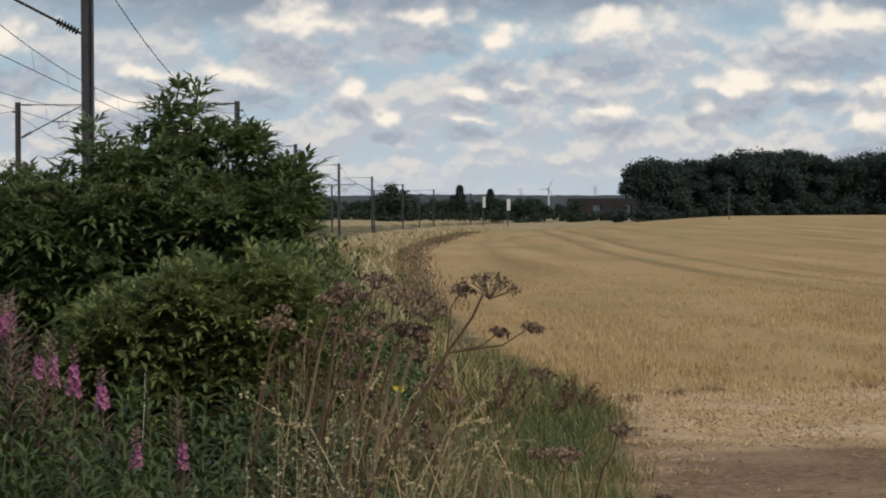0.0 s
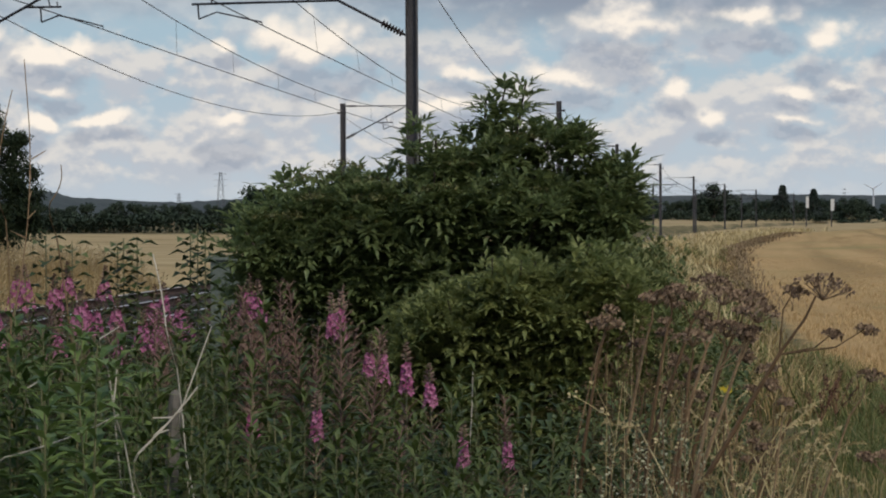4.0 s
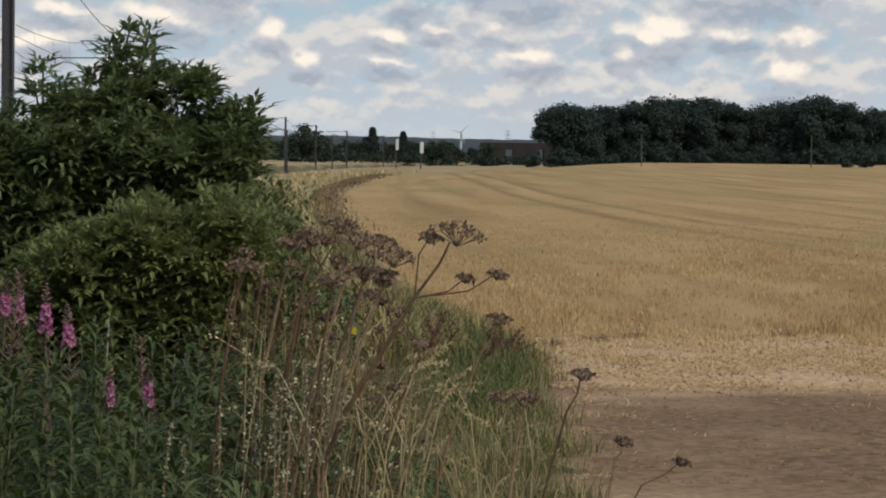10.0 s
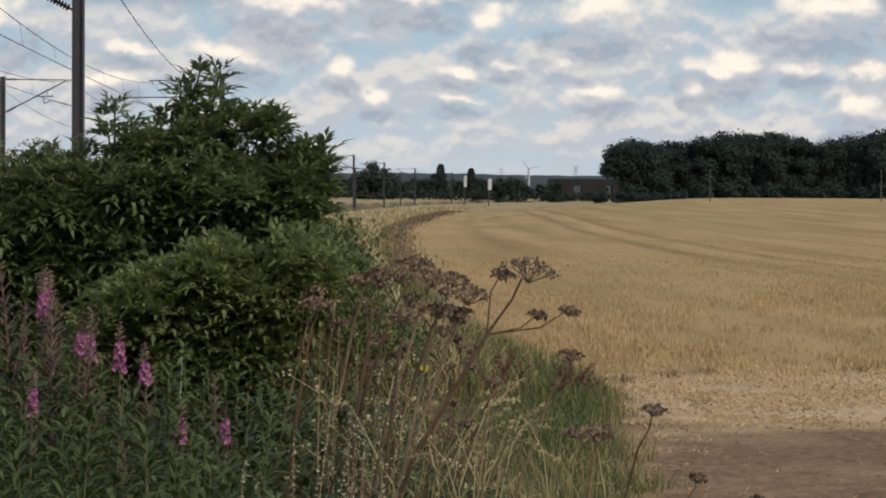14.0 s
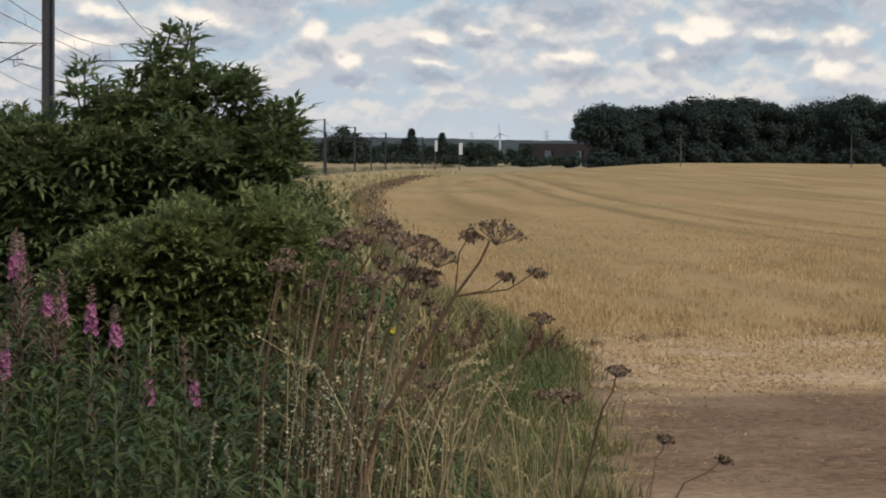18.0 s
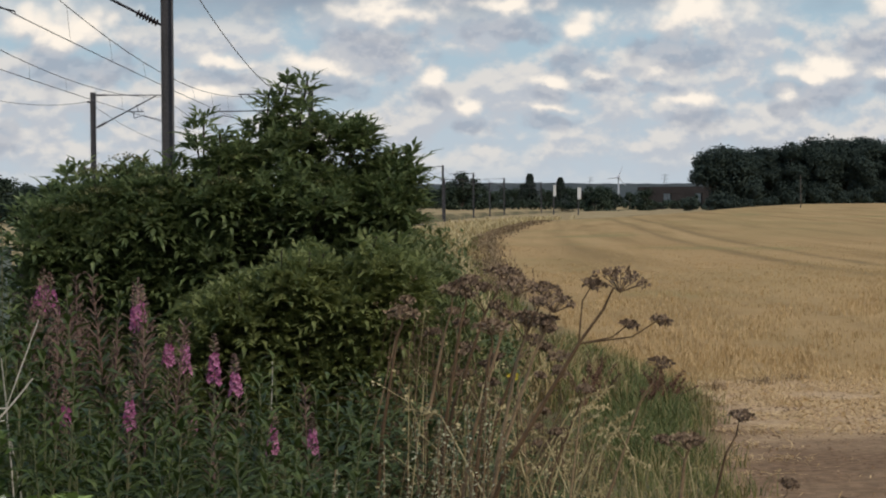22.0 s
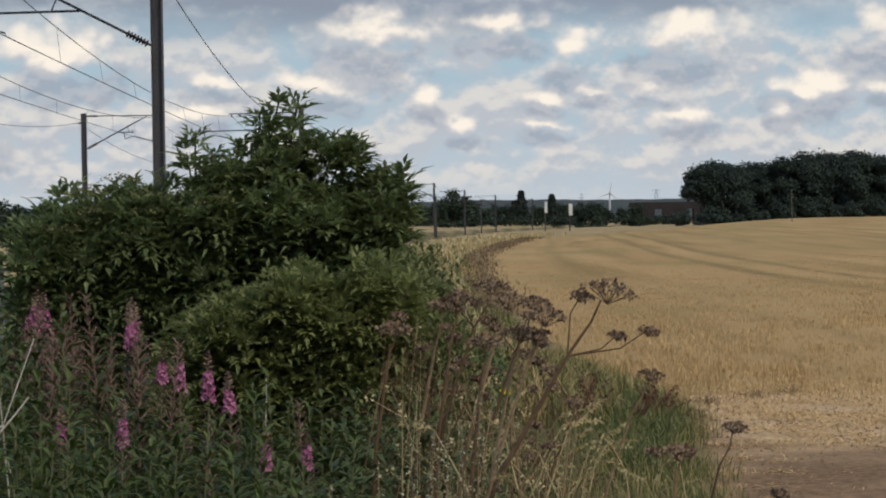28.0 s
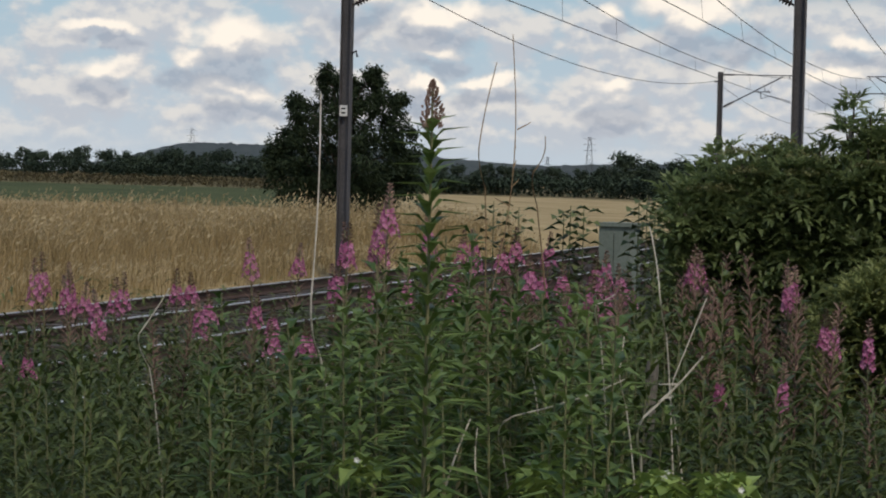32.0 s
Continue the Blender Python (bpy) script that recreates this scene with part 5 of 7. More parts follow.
# ---------------------------------------------------------------- willowherb
def willowherb(seed, h, kind):
    """kind: flower (pink spike), seed (spent, reddish pods) or green (in leaf only)."""
    r = random.Random(seed)
    lab = {"flower": "rosebay willowherb with a pink flower spike", "seed": "spent rosebay willowherb with reddish seed pods", "green": "leafy green willowherb stem not yet in flower"}[kind]
    t = thing("willowherb", lab, "wildflower", "willowherb stand")
    stem, leaf = Acc(), Acc()
    bend = Vector((r.uniform(-0.06, 0.06), r.uniform(-0.06, 0.06), 0))
    def at(u):
        return Vector((0, 0, h * u)) + bend * (u * u)
    stem.tube([at(0), at(0.35), at(0.7), at(0.98)], 0.0055, 0.002, 5)
    a = r.uniform(0, 6.28)
    last = 0.97 if kind == "green" else 0.80
    n = 66 if kind == "green" else 58
    for k in range(n):
        u = 0.12 + (last - 0.12) * k / n
        a += 2.4 + r.uniform(-0.2, 0.2)
        L_ = (0.105 if u < 0.6 else 0.105 - 0.05 * (u - 0.6) / 0.4) * r.uniform(1.05, 1.4)
        tilt = r.uniform(0.1, 0.5) + (0.5 * (u - 0.6) / 0.4 if u > 0.6 else 0)
        d = Vector((math.cos(a), math.sin(a), tilt)).normalized()
        s = Vector((-math.sin(a), math.cos(a), 0))
        leaf.tri4(at(u), d, s, s.cross(d) * -1, L_, 0.025 * r.uniform(0.8, 1.2), r.uniform(0.1, 0.45), 0.35)
    part("stem", stem, M_POD if kind == "seed" else M_STEM, t)
    part("leaves", leaf, M_ROSE_LEAF, t)
    if kind == "flower":
        fl, pod, bud = Acc(), Acc(), Acc()
        wide = 0.014 if seed % 20 < 2 else 0.027
        f0, f1 = r.uniform(0.88, 0.905), r.uniform(0.945, 0.96)
        for k in range(20):
            u = f0 + (f1 - f0) * k / 20
            a += 2.4
            w = wide * (1.05 - 0.75 * k / 20)
            c = at(u) + Vector((math.cos(a) * w, math.sin(a) * w, 0))
            out = Vector((math.cos(a), math.sin(a), 0.25)).normalized()
            s = out.orthogonal().normalized()
            q = out.cross(s)
            g = r.uniform(0, 1.5)
            for j in range(4):
                d = (s * math.cos(g + j * 1.57) + q * math.sin(g + j * 1.57) + out * 0.35).normalized()
                fl.tri4(c, d, d.cross(out).normalized(), out, 0.0125, 0.010, 0, 0.6)
        for k in range(22):
            u = f0 - 0.11 + 0.13 * k / 22
            a += 2.4
            p = at(u)
            d = Vector((math.cos(a), math.sin(a), 0.9)).normalized()
            pod.tube([p, p + d * 0.045], 0.0018, 0.001, 3)
        for k in range(26):
            u = f1 + (1.0 - f1) * k / 26
            a += 2.4
            w = 0.018 * (1.0 - k / 28)
            p = at(min(u, 0.995))
            d = Vector((math.cos(a), math.sin(a), 0.4)).normalized()
            bud.tri4(p, d, d.orthogonal(), Vector((0, 0, 1)), w + 0.006, 0.006)
        part("flower_spike", fl, M_PINK, t, "pink petals")
        part("pod_spike", pod, M_POD, t)["kind"] = "stuff"
        part("bud_tip", bud, M_POD, t)["kind"] = "stuff"
    elif kind == "seed":
        pod = Acc()
        for k in range(52):
            u = 0.66 + 0.33 * k / 52
            a += 2.4
            p = at(u)
            d = Vector((math.cos(a), math.sin(a), 1.0)).normalized()
            e = p + d * (0.06 * (1.1 - 0.7 * k / 52))
            pod.tube([p, e, e + Vector((r.uniform(-0.01, 0.01), r.uniform(-0.01, 0.01), -0.006))], 0.0024, 0.0012, 3)
        part("pod_spike", pod, M_POD, t)["kind"] = "stuff"
    return t


def stand_ok(x, y):
    a = math.degrees(math.atan2(x, y))
    if a > -4.6 or x < -6.4:
        return False
    if 10.4 < y < 12.4 and -2.6 < x < -0.4:
        return False
    if 8.9 < y < 10.4 and -1.75 < x < -0.3:
        return False
    return not (y > 12 and a > -12.0)


SWAYING = []      # stems that the wind moves


def build_stand():
    kinds = [willowherb(300 + i, 1.2, "flower") for i in range(5)] + [willowherb(320 + i, 1.2, "seed") for i in range(3)] + [willowherb(340 + i, 1.15, "green") for i in range(4)]
    r = random.Random(11)
    # stems whose heads can be told apart: place of the tip and kind
    west = [(-4.45, 9.0, 1.27), (-4.47, 9.2, 1.29), (-4.26, 9.0, 1.21), (-3.69, 8.0, 1.21), (-3.94, 8.6, 1.25), (-3.86, 9.0, 1.25), (-3.59, 7.0, 1.11), (-3.27, 8.0, 1.22), (-3.43, 8.6, 1.2), (-3.49, 9.0, 1.38), (-3.01, 8.5, 1.46), (-3.06, 8.5, 1.33), (-2.24, 6.5, 1.61), (-2.62, 7.0, 1.2), (-2.77, 9.0, 1.49), (-2.59, 9.0, 1.44), (-2.56, 9.2, 1.45), (-2.37, 8.6, 1.36), (-2.38, 8.8, 1.34), (-2.24, 9.0, 1.37), (-2.12, 8.5, 1.31), (-2.02, 9.0, 1.33), (-1.87, 9.0, 1.41)]
    east = [(-1.3, 7.8, 1.38), (-1.23, 7.6, 1.38), (-1.19, 7.6, 1.26), (-1.12, 7.6, 1.25), (-0.94, 7.0, 1.26), (-0.85, 6.9, 1.21), (-1.28, 6.6, 1.14), (-1.16, 6.7, 1.15), (-0.74, 6.6, 1.08), (-0.64, 6.8, 1.05)]
    spots = [(x, y, h, r.randrange(2, 5)) for x, y, h in west] + [(x + r.uniform(-0.09, 0.09), y + 0.15, h - r.uniform(0.0, 0.06), r.randrange(2, 5)) for x, y, h in west] + [(x, y, h, r.randrange(2)) for x, y, h in east]
    TOLD = len(spots)
    n = 0
    for _ in range(9):
        a, d = r.uniform(-18.2, -13.2), r.uniform(7.6, 10.0)
        spots.append((az(a, d), d, 1.6 + d * math.tan(radians(r.uniform(-2.6, -1.5))), r.choice((0, 1, 2, 3, 4))))
    # reddish spent stems, thickest before the elder
    for a0, a1, e0, e1, count in ((-11.4, -9.6, -2.2, -0.8, 9), (-16.5, -9.0, -3.0, -1.8, 24), (-23.5, -17.0, -3.8, -2.8, 10), (-9.0, -5.2, -5.2, -3.8, 4)):
        for _ in range(count):
            a, d = r.uniform(a0, a1), r.uniform(7.2, 9.4)
            spots.append((az(a, d), d, 1.6 + d * math.tan(radians(r.uniform(e0, e1))), r.choice((5, 6, 7))))
    for _ in range(16):
        a, d = r.uniform(-14.2, -8.6), r.uniform(7.4, 10.2)
        spots.append((az(a, d), d, 1.6 + d * math.tan(radians(r.uniform(-2.9, -1.4))), r.choice((5, 7, 8, 9, 10, 11, 8, 9))))
    while n < 150:
        a, y = r.uniform(-28.5, -4.6), 6.0 + 9.0 * r.random() ** 0.8
        x = az(a, y)
        if not stand_ok(x, y):
            continue
        hmax = 1.6 + y * math.tan(radians(-3.4 if a < -19 else (-1.75 if a < -9.5 else -3.2))) - r.uniform(0.0, 0.22)
        h = min(hmax, r.uniform(1.02, 1.27))
        if y < 8:
            h = min(h, 1.6 + y * math.tan(radians(r.uniform(-4.6, -3.4))))
        k = r.choice((5, 6, 7, 8, 9, 10, 11, 8, 9, 10, 11, 5, 6, 8, 9, 0)) if y > 8.6 else r.choice((8, 9, 10, 11, 8, 9, 10, 11, 5))
        spots.append((x, y, h, k))
        n += 1
    for i, (x, y, h, k) in enumerate(spots):
        told = i < TOLD
        tilt = 1.0 if told else 5.0
        s = (h - ground_z(x, y)) / (1.15 if k >= 8 else 1.2)
        ob = copy_thing(kinds[k], Matrix.Translation((x, y, ground_z(x, y) - 0.02)) @ pose(0, 0, 0, r.uniform(-tilt, tilt), r.uniform(-tilt, tilt), r.uniform(0, 360)) @ Matrix.Diagonal((min(1.1, s * 1.05), min(1.1, s * 1.05), s, 1)))
        if told:
            SWAYING.append(ob)
    # the mass of leafy stems between, past telling apart
    stems = Acc()
    masses = [Acc() for _ in range(16)]
    n = 0
    while n < 660:
        a, y = r.uniform(-29, -4.4), 5.25 + 6.5 * r.random() ** 1.1
        x = az(a, y)
        if not stand_ok(x, y):
            continue
        n += 1
        mass = masses[r.randrange(16)]
        top = -4.0 if a < -19 else (-2.5 if a < -11 else -3.9)
        top += 1.2 * math.exp(-((a + 16.8) / 1.8) ** 2)
        e = top - 2.9 * r.random() ** 1.3 - 0.9 * smooth(7.0, 5.0, y) + 1.1 * noise.noise(Vector((x * 1.1, y * 1.1, 3)))
        h = min(1.25, 1.6 + y * math.tan(radians(e))) - ground_z(x, y)
        lean = Vector((r.gauss(0, 0.05), r.gauss(0, 0.05), 0))
        g = r.uniform(0, 6.28)
        z0 = ground_z(x, y)
        stems.tube([Vector((x, y, z0)), Vector((x, y, z0 + h * 0.5)) + lean * 0.5, Vector((x, y, z0 + h * 0.98)) + lean], 0.0038, 0.0014, 4)
        nl = 46
        for k in range(nl):
            u = 0.42 + 0.58 * k / nl
            g += 2.4 + r.uniform(-0.25, 0.25)
            p = Vector((x, y, z0 + h * u)) + lean * u
            d = Vector((math.cos(g), math.sin(g), 0.15 + 0.95 * max(0, u - 0.7) / 0.3 + r.uniform(-0.15, 0.2))).normalized()
            s = Vector((-math.sin(g), math.cos(g), 0))
            mass.tri4(p, d, s, s.cross(d) * -1, r.uniform(0.085, 0.135) * (1 - 0.5 * max(0, u - 0.75) / 0.25), r.uniform(0.012, 0.019), r.uniform(0.1, 0.45), 0.38)
    tagged(part("willowherb_stems", stems, M_STEM), "pale green willowherb stems in the stand", "stems", kind="stuff")
    for mass in masses:
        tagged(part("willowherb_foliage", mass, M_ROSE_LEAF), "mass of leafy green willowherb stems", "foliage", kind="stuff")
    for k in kinds:
        drop(k)


build_stand()


# ---------------------------------------------------------------- undergrowth, one sheet of small leaves and grass
def build_undergrowth():
    r = random.Random(5)
    lv = Acc()
    n = 0
    while n < 18000:
        a, y = r.uniform(-29, -3.0), 5.0 + 13 * r.random() ** 1.1
        x = az(a, y)
        if x < -6.6:
            continue
        n += 1
        top = min(1.02, 1.6 + y * math.tan(radians(-2.4 if a < -10 else -4.3))) * (0.85 + 0.3 * noise.noise(Vector((x * 1.3, y * 1.3, 1))))
        z = top * r.random() ** 0.55
        b = r.uniform(0, 6.28)
        d = Vector((math.cos(b), math.sin(b), r.uniform(-0.3, 0.6))).normalized()
        s = d.cross(Vector((0, 0, 1))).normalized()
        lv.tri4(Vector((x, y, max(0.02, z))), d, s, s.cross(d), r.uniform(0.07, 0.13), r.uniform(0.012, 0.021), r.uniform(0.1, 0.5), 0.4)
    # green weeds beside the elder
    n = 0
    while n < 9000:
        a, y = r.uniform(-4.2, -0.6), r.uniform(9.5, 24)
        x = az(a, y)
        e = -0.35 - 1.05 * (a + 3.6) if y < 16 else -1.2 - 0.6 * (a + 3.6)
        top = min(1.45, 1.6 + y * math.tan(radians(min(-0.3, e)))) * (0.85 + 0.35 * noise.noise(Vector((x * 2.1, y * 0.9, 6))))
        n += 1
        if top < 0.1:
            continue
        b = r.uniform(0, 6.28)
        d = Vector((math.cos(b), math.sin(b), r.uniform(-0.4, 0.5))).normalized()
        s = d.cross(Vector((0, 0, 1))).normalized()
        lv.tri4(Vector((x, y, max(0.02, top * r.random() ** 0.45))), d, s, s.cross(d), r.uniform(0.05, 0.10), r.uniform(0.018, 0.035), r.uniform(0.1, 0.5), 0.4)
    # dark weeds low among the verge's dead stems
    n = 0
    while n < 6500:
        a, y = r.uniform(-4.6, 1.4), r.uniform(6.8, 12.5)
        x = az(a, y)
        n += 1
        top = 1.6 + y * math.tan(radians(-3.3 - 0.75 * (a + 4.0))) + 0.2 * noise.noise(Vector((x * 3, y * 1.5, 16)))
        if top < 0.15:
            continue
        b = r.uniform(0, 6.28)
        d = Vector((math.cos(b), math.sin(b), r.uniform(-0.3, 0.8))).normalized()
        s = d.cross(Vector((0, 0, 1))).normalized()
        lv.tri4(Vector((x, y, max(0.02, min(1.0, top) * r.random() ** 0.5))), d, s, s.cross(d), r.uniform(0.05, 0.10), r.uniform(0.010, 0.022), r.uniform(0.1, 0.5), 0.4)
    # tall weeds filling the gap between elder and dead stems
    tall = Acc()
    for _ in range(560):
        a, y = r.uniform(-3.2, -1.3), r.uniform(9.8, 12.5)
        x = az(a, y)
        e = -0.5 - 3.0 * max(0.0, a + 2.4) - 1.5 * r.random() ** 1.5
        h = 1.6 + y * math.tan(radians(e))
        if h < 0.3:
            continue
        lean = Vector((r.gauss(0, 0.06), r.gauss(0, 0.06), 0))
        g = r.uniform(0, 6.28)
        for k in range(34):
            u = 0.35 + 0.65 * k / 34
            g += 2.4
            d = Vector((math.cos(g), math.sin(g), 0.5 + 0.5 * u)).normalized()
            sd = Vector((-math.sin(g), math.cos(g), 0))
            tall.tri4(Vector((x, y, h * u)) + lean * u, d, sd, sd.cross(d) * -1, r.uniform(0.05, 0.085) * (1.25 - 0.6 * u), r.uniform(0.012, 0.02), r.uniform(0.0, 0.3), 0.4)
    tagged(part("tall_weeds", tall, M_WEED), "tall yellow-green weeds between elder and field verge", "weeds", kind="stuff")
    o = part("undergrowth", lv, M_GREEN)
    tagged(o, "tangled green undergrowth beneath the willowherb", "undergrowth", kind="stuff")
    # long dry and green grass of the verge
    dry, gr, fresh = Acc(), Acc(), Acc()
    n = 0
    while n < 6000:
        y = 6.9 + 14 * r.random() ** 0.9
        a = r.uniform(-5.2, 4.2)
        x = az(a, y)
        edge = lerp_table(FIELD_EDGE, y)
        if x > edge + r.uniform(-0.45, 0.10) + 0.45 * noise.noise(Vector((y * 1.7, 2.0, 0))):
            continue
        n += 1
        top = 1.6 + y * math.tan(radians(-3.4 - 3.4 * smooth(-2.5, 2.6, a)))
        h = max(0.10, min(1.0, top)) * r.uniform(0.45, 1.0)
        h *= 1 - 0.78 * smooth(-0.95, -0.1, x - edge)
        if y < 8:
            h = min(h, 0.95 + 0.05 * r.random())
        lean = Vector((r.gauss(0.25, 0.6), r.gauss(0, 0.6), 0))
        lean = lean.normalized() if lean.length > 0.01 else Vector((1, 0, 0))
        acc = dry if r.random() < 0.34 + 0.9 * noise.noise(Vector((x * 1.6, y * 0.8, 7))) - 0.3 * smooth(-0.9, -0.2, x - edge) else gr
        acc.blade(Vector((x, y, ground_z(x, y) - 0.01)), Vector((0, 0, 1)), lean, h * r.uniform(0.7, 1.15), r.uniform(0.003, 0.006), r.uniform(0.25, 1.3))
    # the fresh green patch at the corner of the headland
    for _ in range(2200):
        y = r.uniform(15.0, 21.5)
        x = lerp_table(FIELD_EDGE, y) - 0.1 - abs(r.gauss(0.12, 0.36)) + 0.3 * noise.noise(Vector((y * 1.7, 2.0, 0)))
        lean = Vector((r.uniform(-1, 1), r.uniform(-1, 1), 0)).normalized()
        fresh.blade(Vector((x, y, ground_z(x, y) - 0.01)), Vector((0, 0, 1)), lean, r.uniform(0.10, 0.30), 0.007, r.uniform(0.3, 1.1))
    # short turf at the field's edge
    for _ in range(11000):
        y = 8.8 + 21 * r.random() ** 1.2
        x = lerp_table(FIELD_EDGE, y) - abs(r.gauss(0, 0.5)) + 0.05 + 0.45 * noise.noise(Vector((y * 1.7, 2.0, 0))) + 0.2 * noise.noise(Vector((y * 6.0, 5.0, 0)))
        lean = Vector((r.uniform(-1, 1), r.uniform(-1, 1), 0)).normalized()
        (gr if r.random() < 0.72 else dry).blade(Vector((x, y, ground_z(x, y) - 0.01)), Vector((0, 0, 1)), lean, r.uniform(0.06, 0.2), 0.006, r.uniform(0.2, 0.9))
    # the verge running away beside the field
    for _ in range(9000):
        y = 19 + 100 * r.random() ** 1.6
        e = lerp_table(FIELD_EDGE, y)
        x = e - 0.1 - abs(r.gauss(0, 1.6))
        if x < lerp_table(TRACK, y) + 5.2:
            continue
        patch = noise.noise(Vector((x * 0.25, y * 0.12, 4)))
        lean = Vector((r.uniform(-1, 1), r.uniform(-1, 1), 0)).normalized()
        h = r.uniform(0.25, 0.62) * (0.45 + 0.75 * smooth(0, 1.6, e - x)) * (1 + 0.6 * patch) * (1 - 0.45 * smooth(30, 60, y))
        (dry if patch + r.uniform(-0.3, 0.3) > 0.02 or (e - x < 0.4 and y > 60) else gr).blade(Vector((x, y, ground_z(x, y) - 0.02)), Vector((0, 0, 1)), lean, h, 0.009 + y * 0.0003, r.uniform(0.2, 0.9))
    # withered margin along the far edge of the field, and pale tufts behind it
    brown, tufts = Acc(), Acc()
    for _ in range(5200):
        y = 42 + 190 * r.random() ** 1.3
        e = lerp_table(FIELD_EDGE, y)
        x = e - 0.25 + r.gauss(0, 0.22 + 0.002 * y)
        w = Vector((r.uniform(-1, 1), r.uniform(-1, 1), 0)).normalized()
        brown.blade(Vector((x, y, ground_z(x, y) - 0.02)), Vector((0, 0, 1)), w, r.uniform(0.08, 0.22), 0.006 + y * 0.0003, r.uniform(0.2, 0.9))
    n = 0
    while n < 5200:
        y = 28 + 230 * r.random() ** 1.4
        x = lerp_table(FIELD_EDGE, y) - 0.7 - abs(r.gauss(0, 2.6))
        if x < lerp_table(TRACK, y) + 5.0 or noise.noise(Vector((x * 0.3, y * 0.06, 14))) < r.uniform(-0.2, 0.25):
            n += 0.2
            continue
        n += 1
        w = Vector((r.uniform(-1, 1), r.uniform(-1, 1), 0)).normalized()
        tufts.blade(Vector((x, y, ground_z(x, y) - 0.02)), Vector((0, 0, 1)), w, r.uniform(0.3, 0.65), 0.008 + y * 0.0004, r.uniform(0.2, 0.9))
    tagged(part("withered_margin", brown, M_MARGIN), "withered brown weeds along the field's edge", "weeds", kind="stuff")
    tagged(part("pale_grass", tufts, M_BENT), "pale bleached grass on the far verge", "grass", kind="stuff")
    tagged(part("fresh_grass", fresh, M_FRESH), "fresh green grass at the field's corner", "grass", kind="stuff")
    tagged(part("dry_grass", dry, M_DRY), "bleached dry grass of the field verge", "grass", kind="stuff")
    tagged(part("green_grass", gr, M_GRASS), "green and yellowing grass of the field verge", "grass", kind="stuff")
    # tall dry grass beyond the railway
    go, seeds = Acc(), Acc()
    for _ in range(46000):
        y = 24 + 48 * r.random() ** 1.4
        x = lerp_table(TRACK, y) - 5.2 - (1.0 + 0.35 * y) * r.random() ** 1.5
        lean = Vector((r.gauss(0.4, 0.7), r.uniform(-1, 1), 0)).normalized()
        h = r.uniform(0.7, 1.15) * (0.9 + 0.35 * noise.noise(Vector((x * 0.3, y * 0.3, 9))))
        if x > lerp_table(TRACK, y) - 5.7:
            h *= 0.7
        h *= r.uniform(0.8, 1.1)
        bend = r.uniform(0.1, 0.7)
        foot = Vector((x, y, ground_z(x, y) - 0.02))
        go.blade(foot, Vector((0, 0, 1)), lean, h, 0.005 + y * 0.00016, bend)
        # pale seed heads, added also to stand for the light on the grass tops
        if r.random() < 0.32:
            tip = foot + Vector((0, 0, h * (1 - 0.35 * bend) - 0.03)) + lean * (h * bend * 0.95)
            w = (lean * (0.3 + bend) + Vector((0, 0, 0.8 - 0.6 * bend))).normalized()
            sd = w.cross(Vector((0, 1, 0.2))).normalized()
            seeds.tri4(tip, w, sd, sd.cross(w), r.uniform(0.08, 0.16), 0.012 + y * 0.0003, 0.2, 0.4)
    tagged(part("golden_grass", go, M_GOLD), "tall golden dry grass beyond the railway", "grass", kind="stuff")
    tagged(part("grass_seed_heads", seeds, M_SEEDHEAD), "pale feathery seed heads above the dry grass", "grass", kind="stuff")
    # stubble: cut straws in drilled rows
    sb = Acc()
    n = 0
    while n < 60000:
        y = 21.6 + 75 * r.random() ** 1.9
        a = r.uniform(-1.5, 12.2)
        x = az(a, y)
        if x < lerp_table(FIELD_EDGE, y) + 0.15:
            continue
        # drilled rows that run away from the headland, broken into tufts
        u = x * 0.985 + y * 0.17
        u = round(u / 0.16) * 0.16 + r.gauss(0, 0.03)
        x = (u - y * 0.17) / 0.985
        k = smooth(21.0, 24.5, y + 1.2 * noise.noise(Vector((x * 0.8, 0, 0))))
        tuft = 0.75 + 1.3 * noise.noise(Vector((x * 2.2, y * 0.7, 2))) + 0.7 * noise.noise(Vector((x * 0.4, y * 0.15, 5)))
        if r.random() > k * tuft:
            continue
        n += 1
        lean = Vector((r.gauss(0, 1), r.gauss(0, 1), 0)).normalized()
        h = r.uniform(0.05, 0.12) * (0.6 + 0.4 * k * min(1.3, tuft)) * (1 - 0.6 * smooth(26, 80, y))
        sb.blade(Vector((x, y, ground_z(x, y) - 0.01)), Vector((0, 0, 1)), lean, h, 0.0055 + y * 0.0001, r.uniform(0.0, 0.6))
    tagged(part("stubble", sb, M_STUBBLE), "cut straw stubble standing in drilled rows", "stubble", kind="stuff")
    # loose straw and clods on the headland
    lt = Acc()
    n = 0
    while n < 22000:
        y = r.triangular(12.5, 24, 20.0)
        x = lerp_table(FIELD_EDGE, y) + 0.1 + 4.2 * r.random()
        q = noise.noise(Vector((x * 1.1, y * 1.3, 8))) + 0.5 * noise.noise(Vector((x * 4, y * 4, 3)))
        if q < (-0.15 if y > 17.0 else 0.3) + r.uniform(-0.1, 0.1):
            continue
        n += 1
        b = r.uniform(0, 6.28)
        d = Vector((math.cos(b), math.sin(b), abs(r.gauss(0, 0.35)))).normalized()
        s = d.cross(Vector((0, 0, 1))).normalized()
        lt.tri4(Vector((x, y, ground_z(x, y) + r.uniform(0.0, 0.02))), d, s, Vector((0, 0, 1)), r.uniform(0.02, 0.085), r.uniform(0.005, 0.012), 0.0)
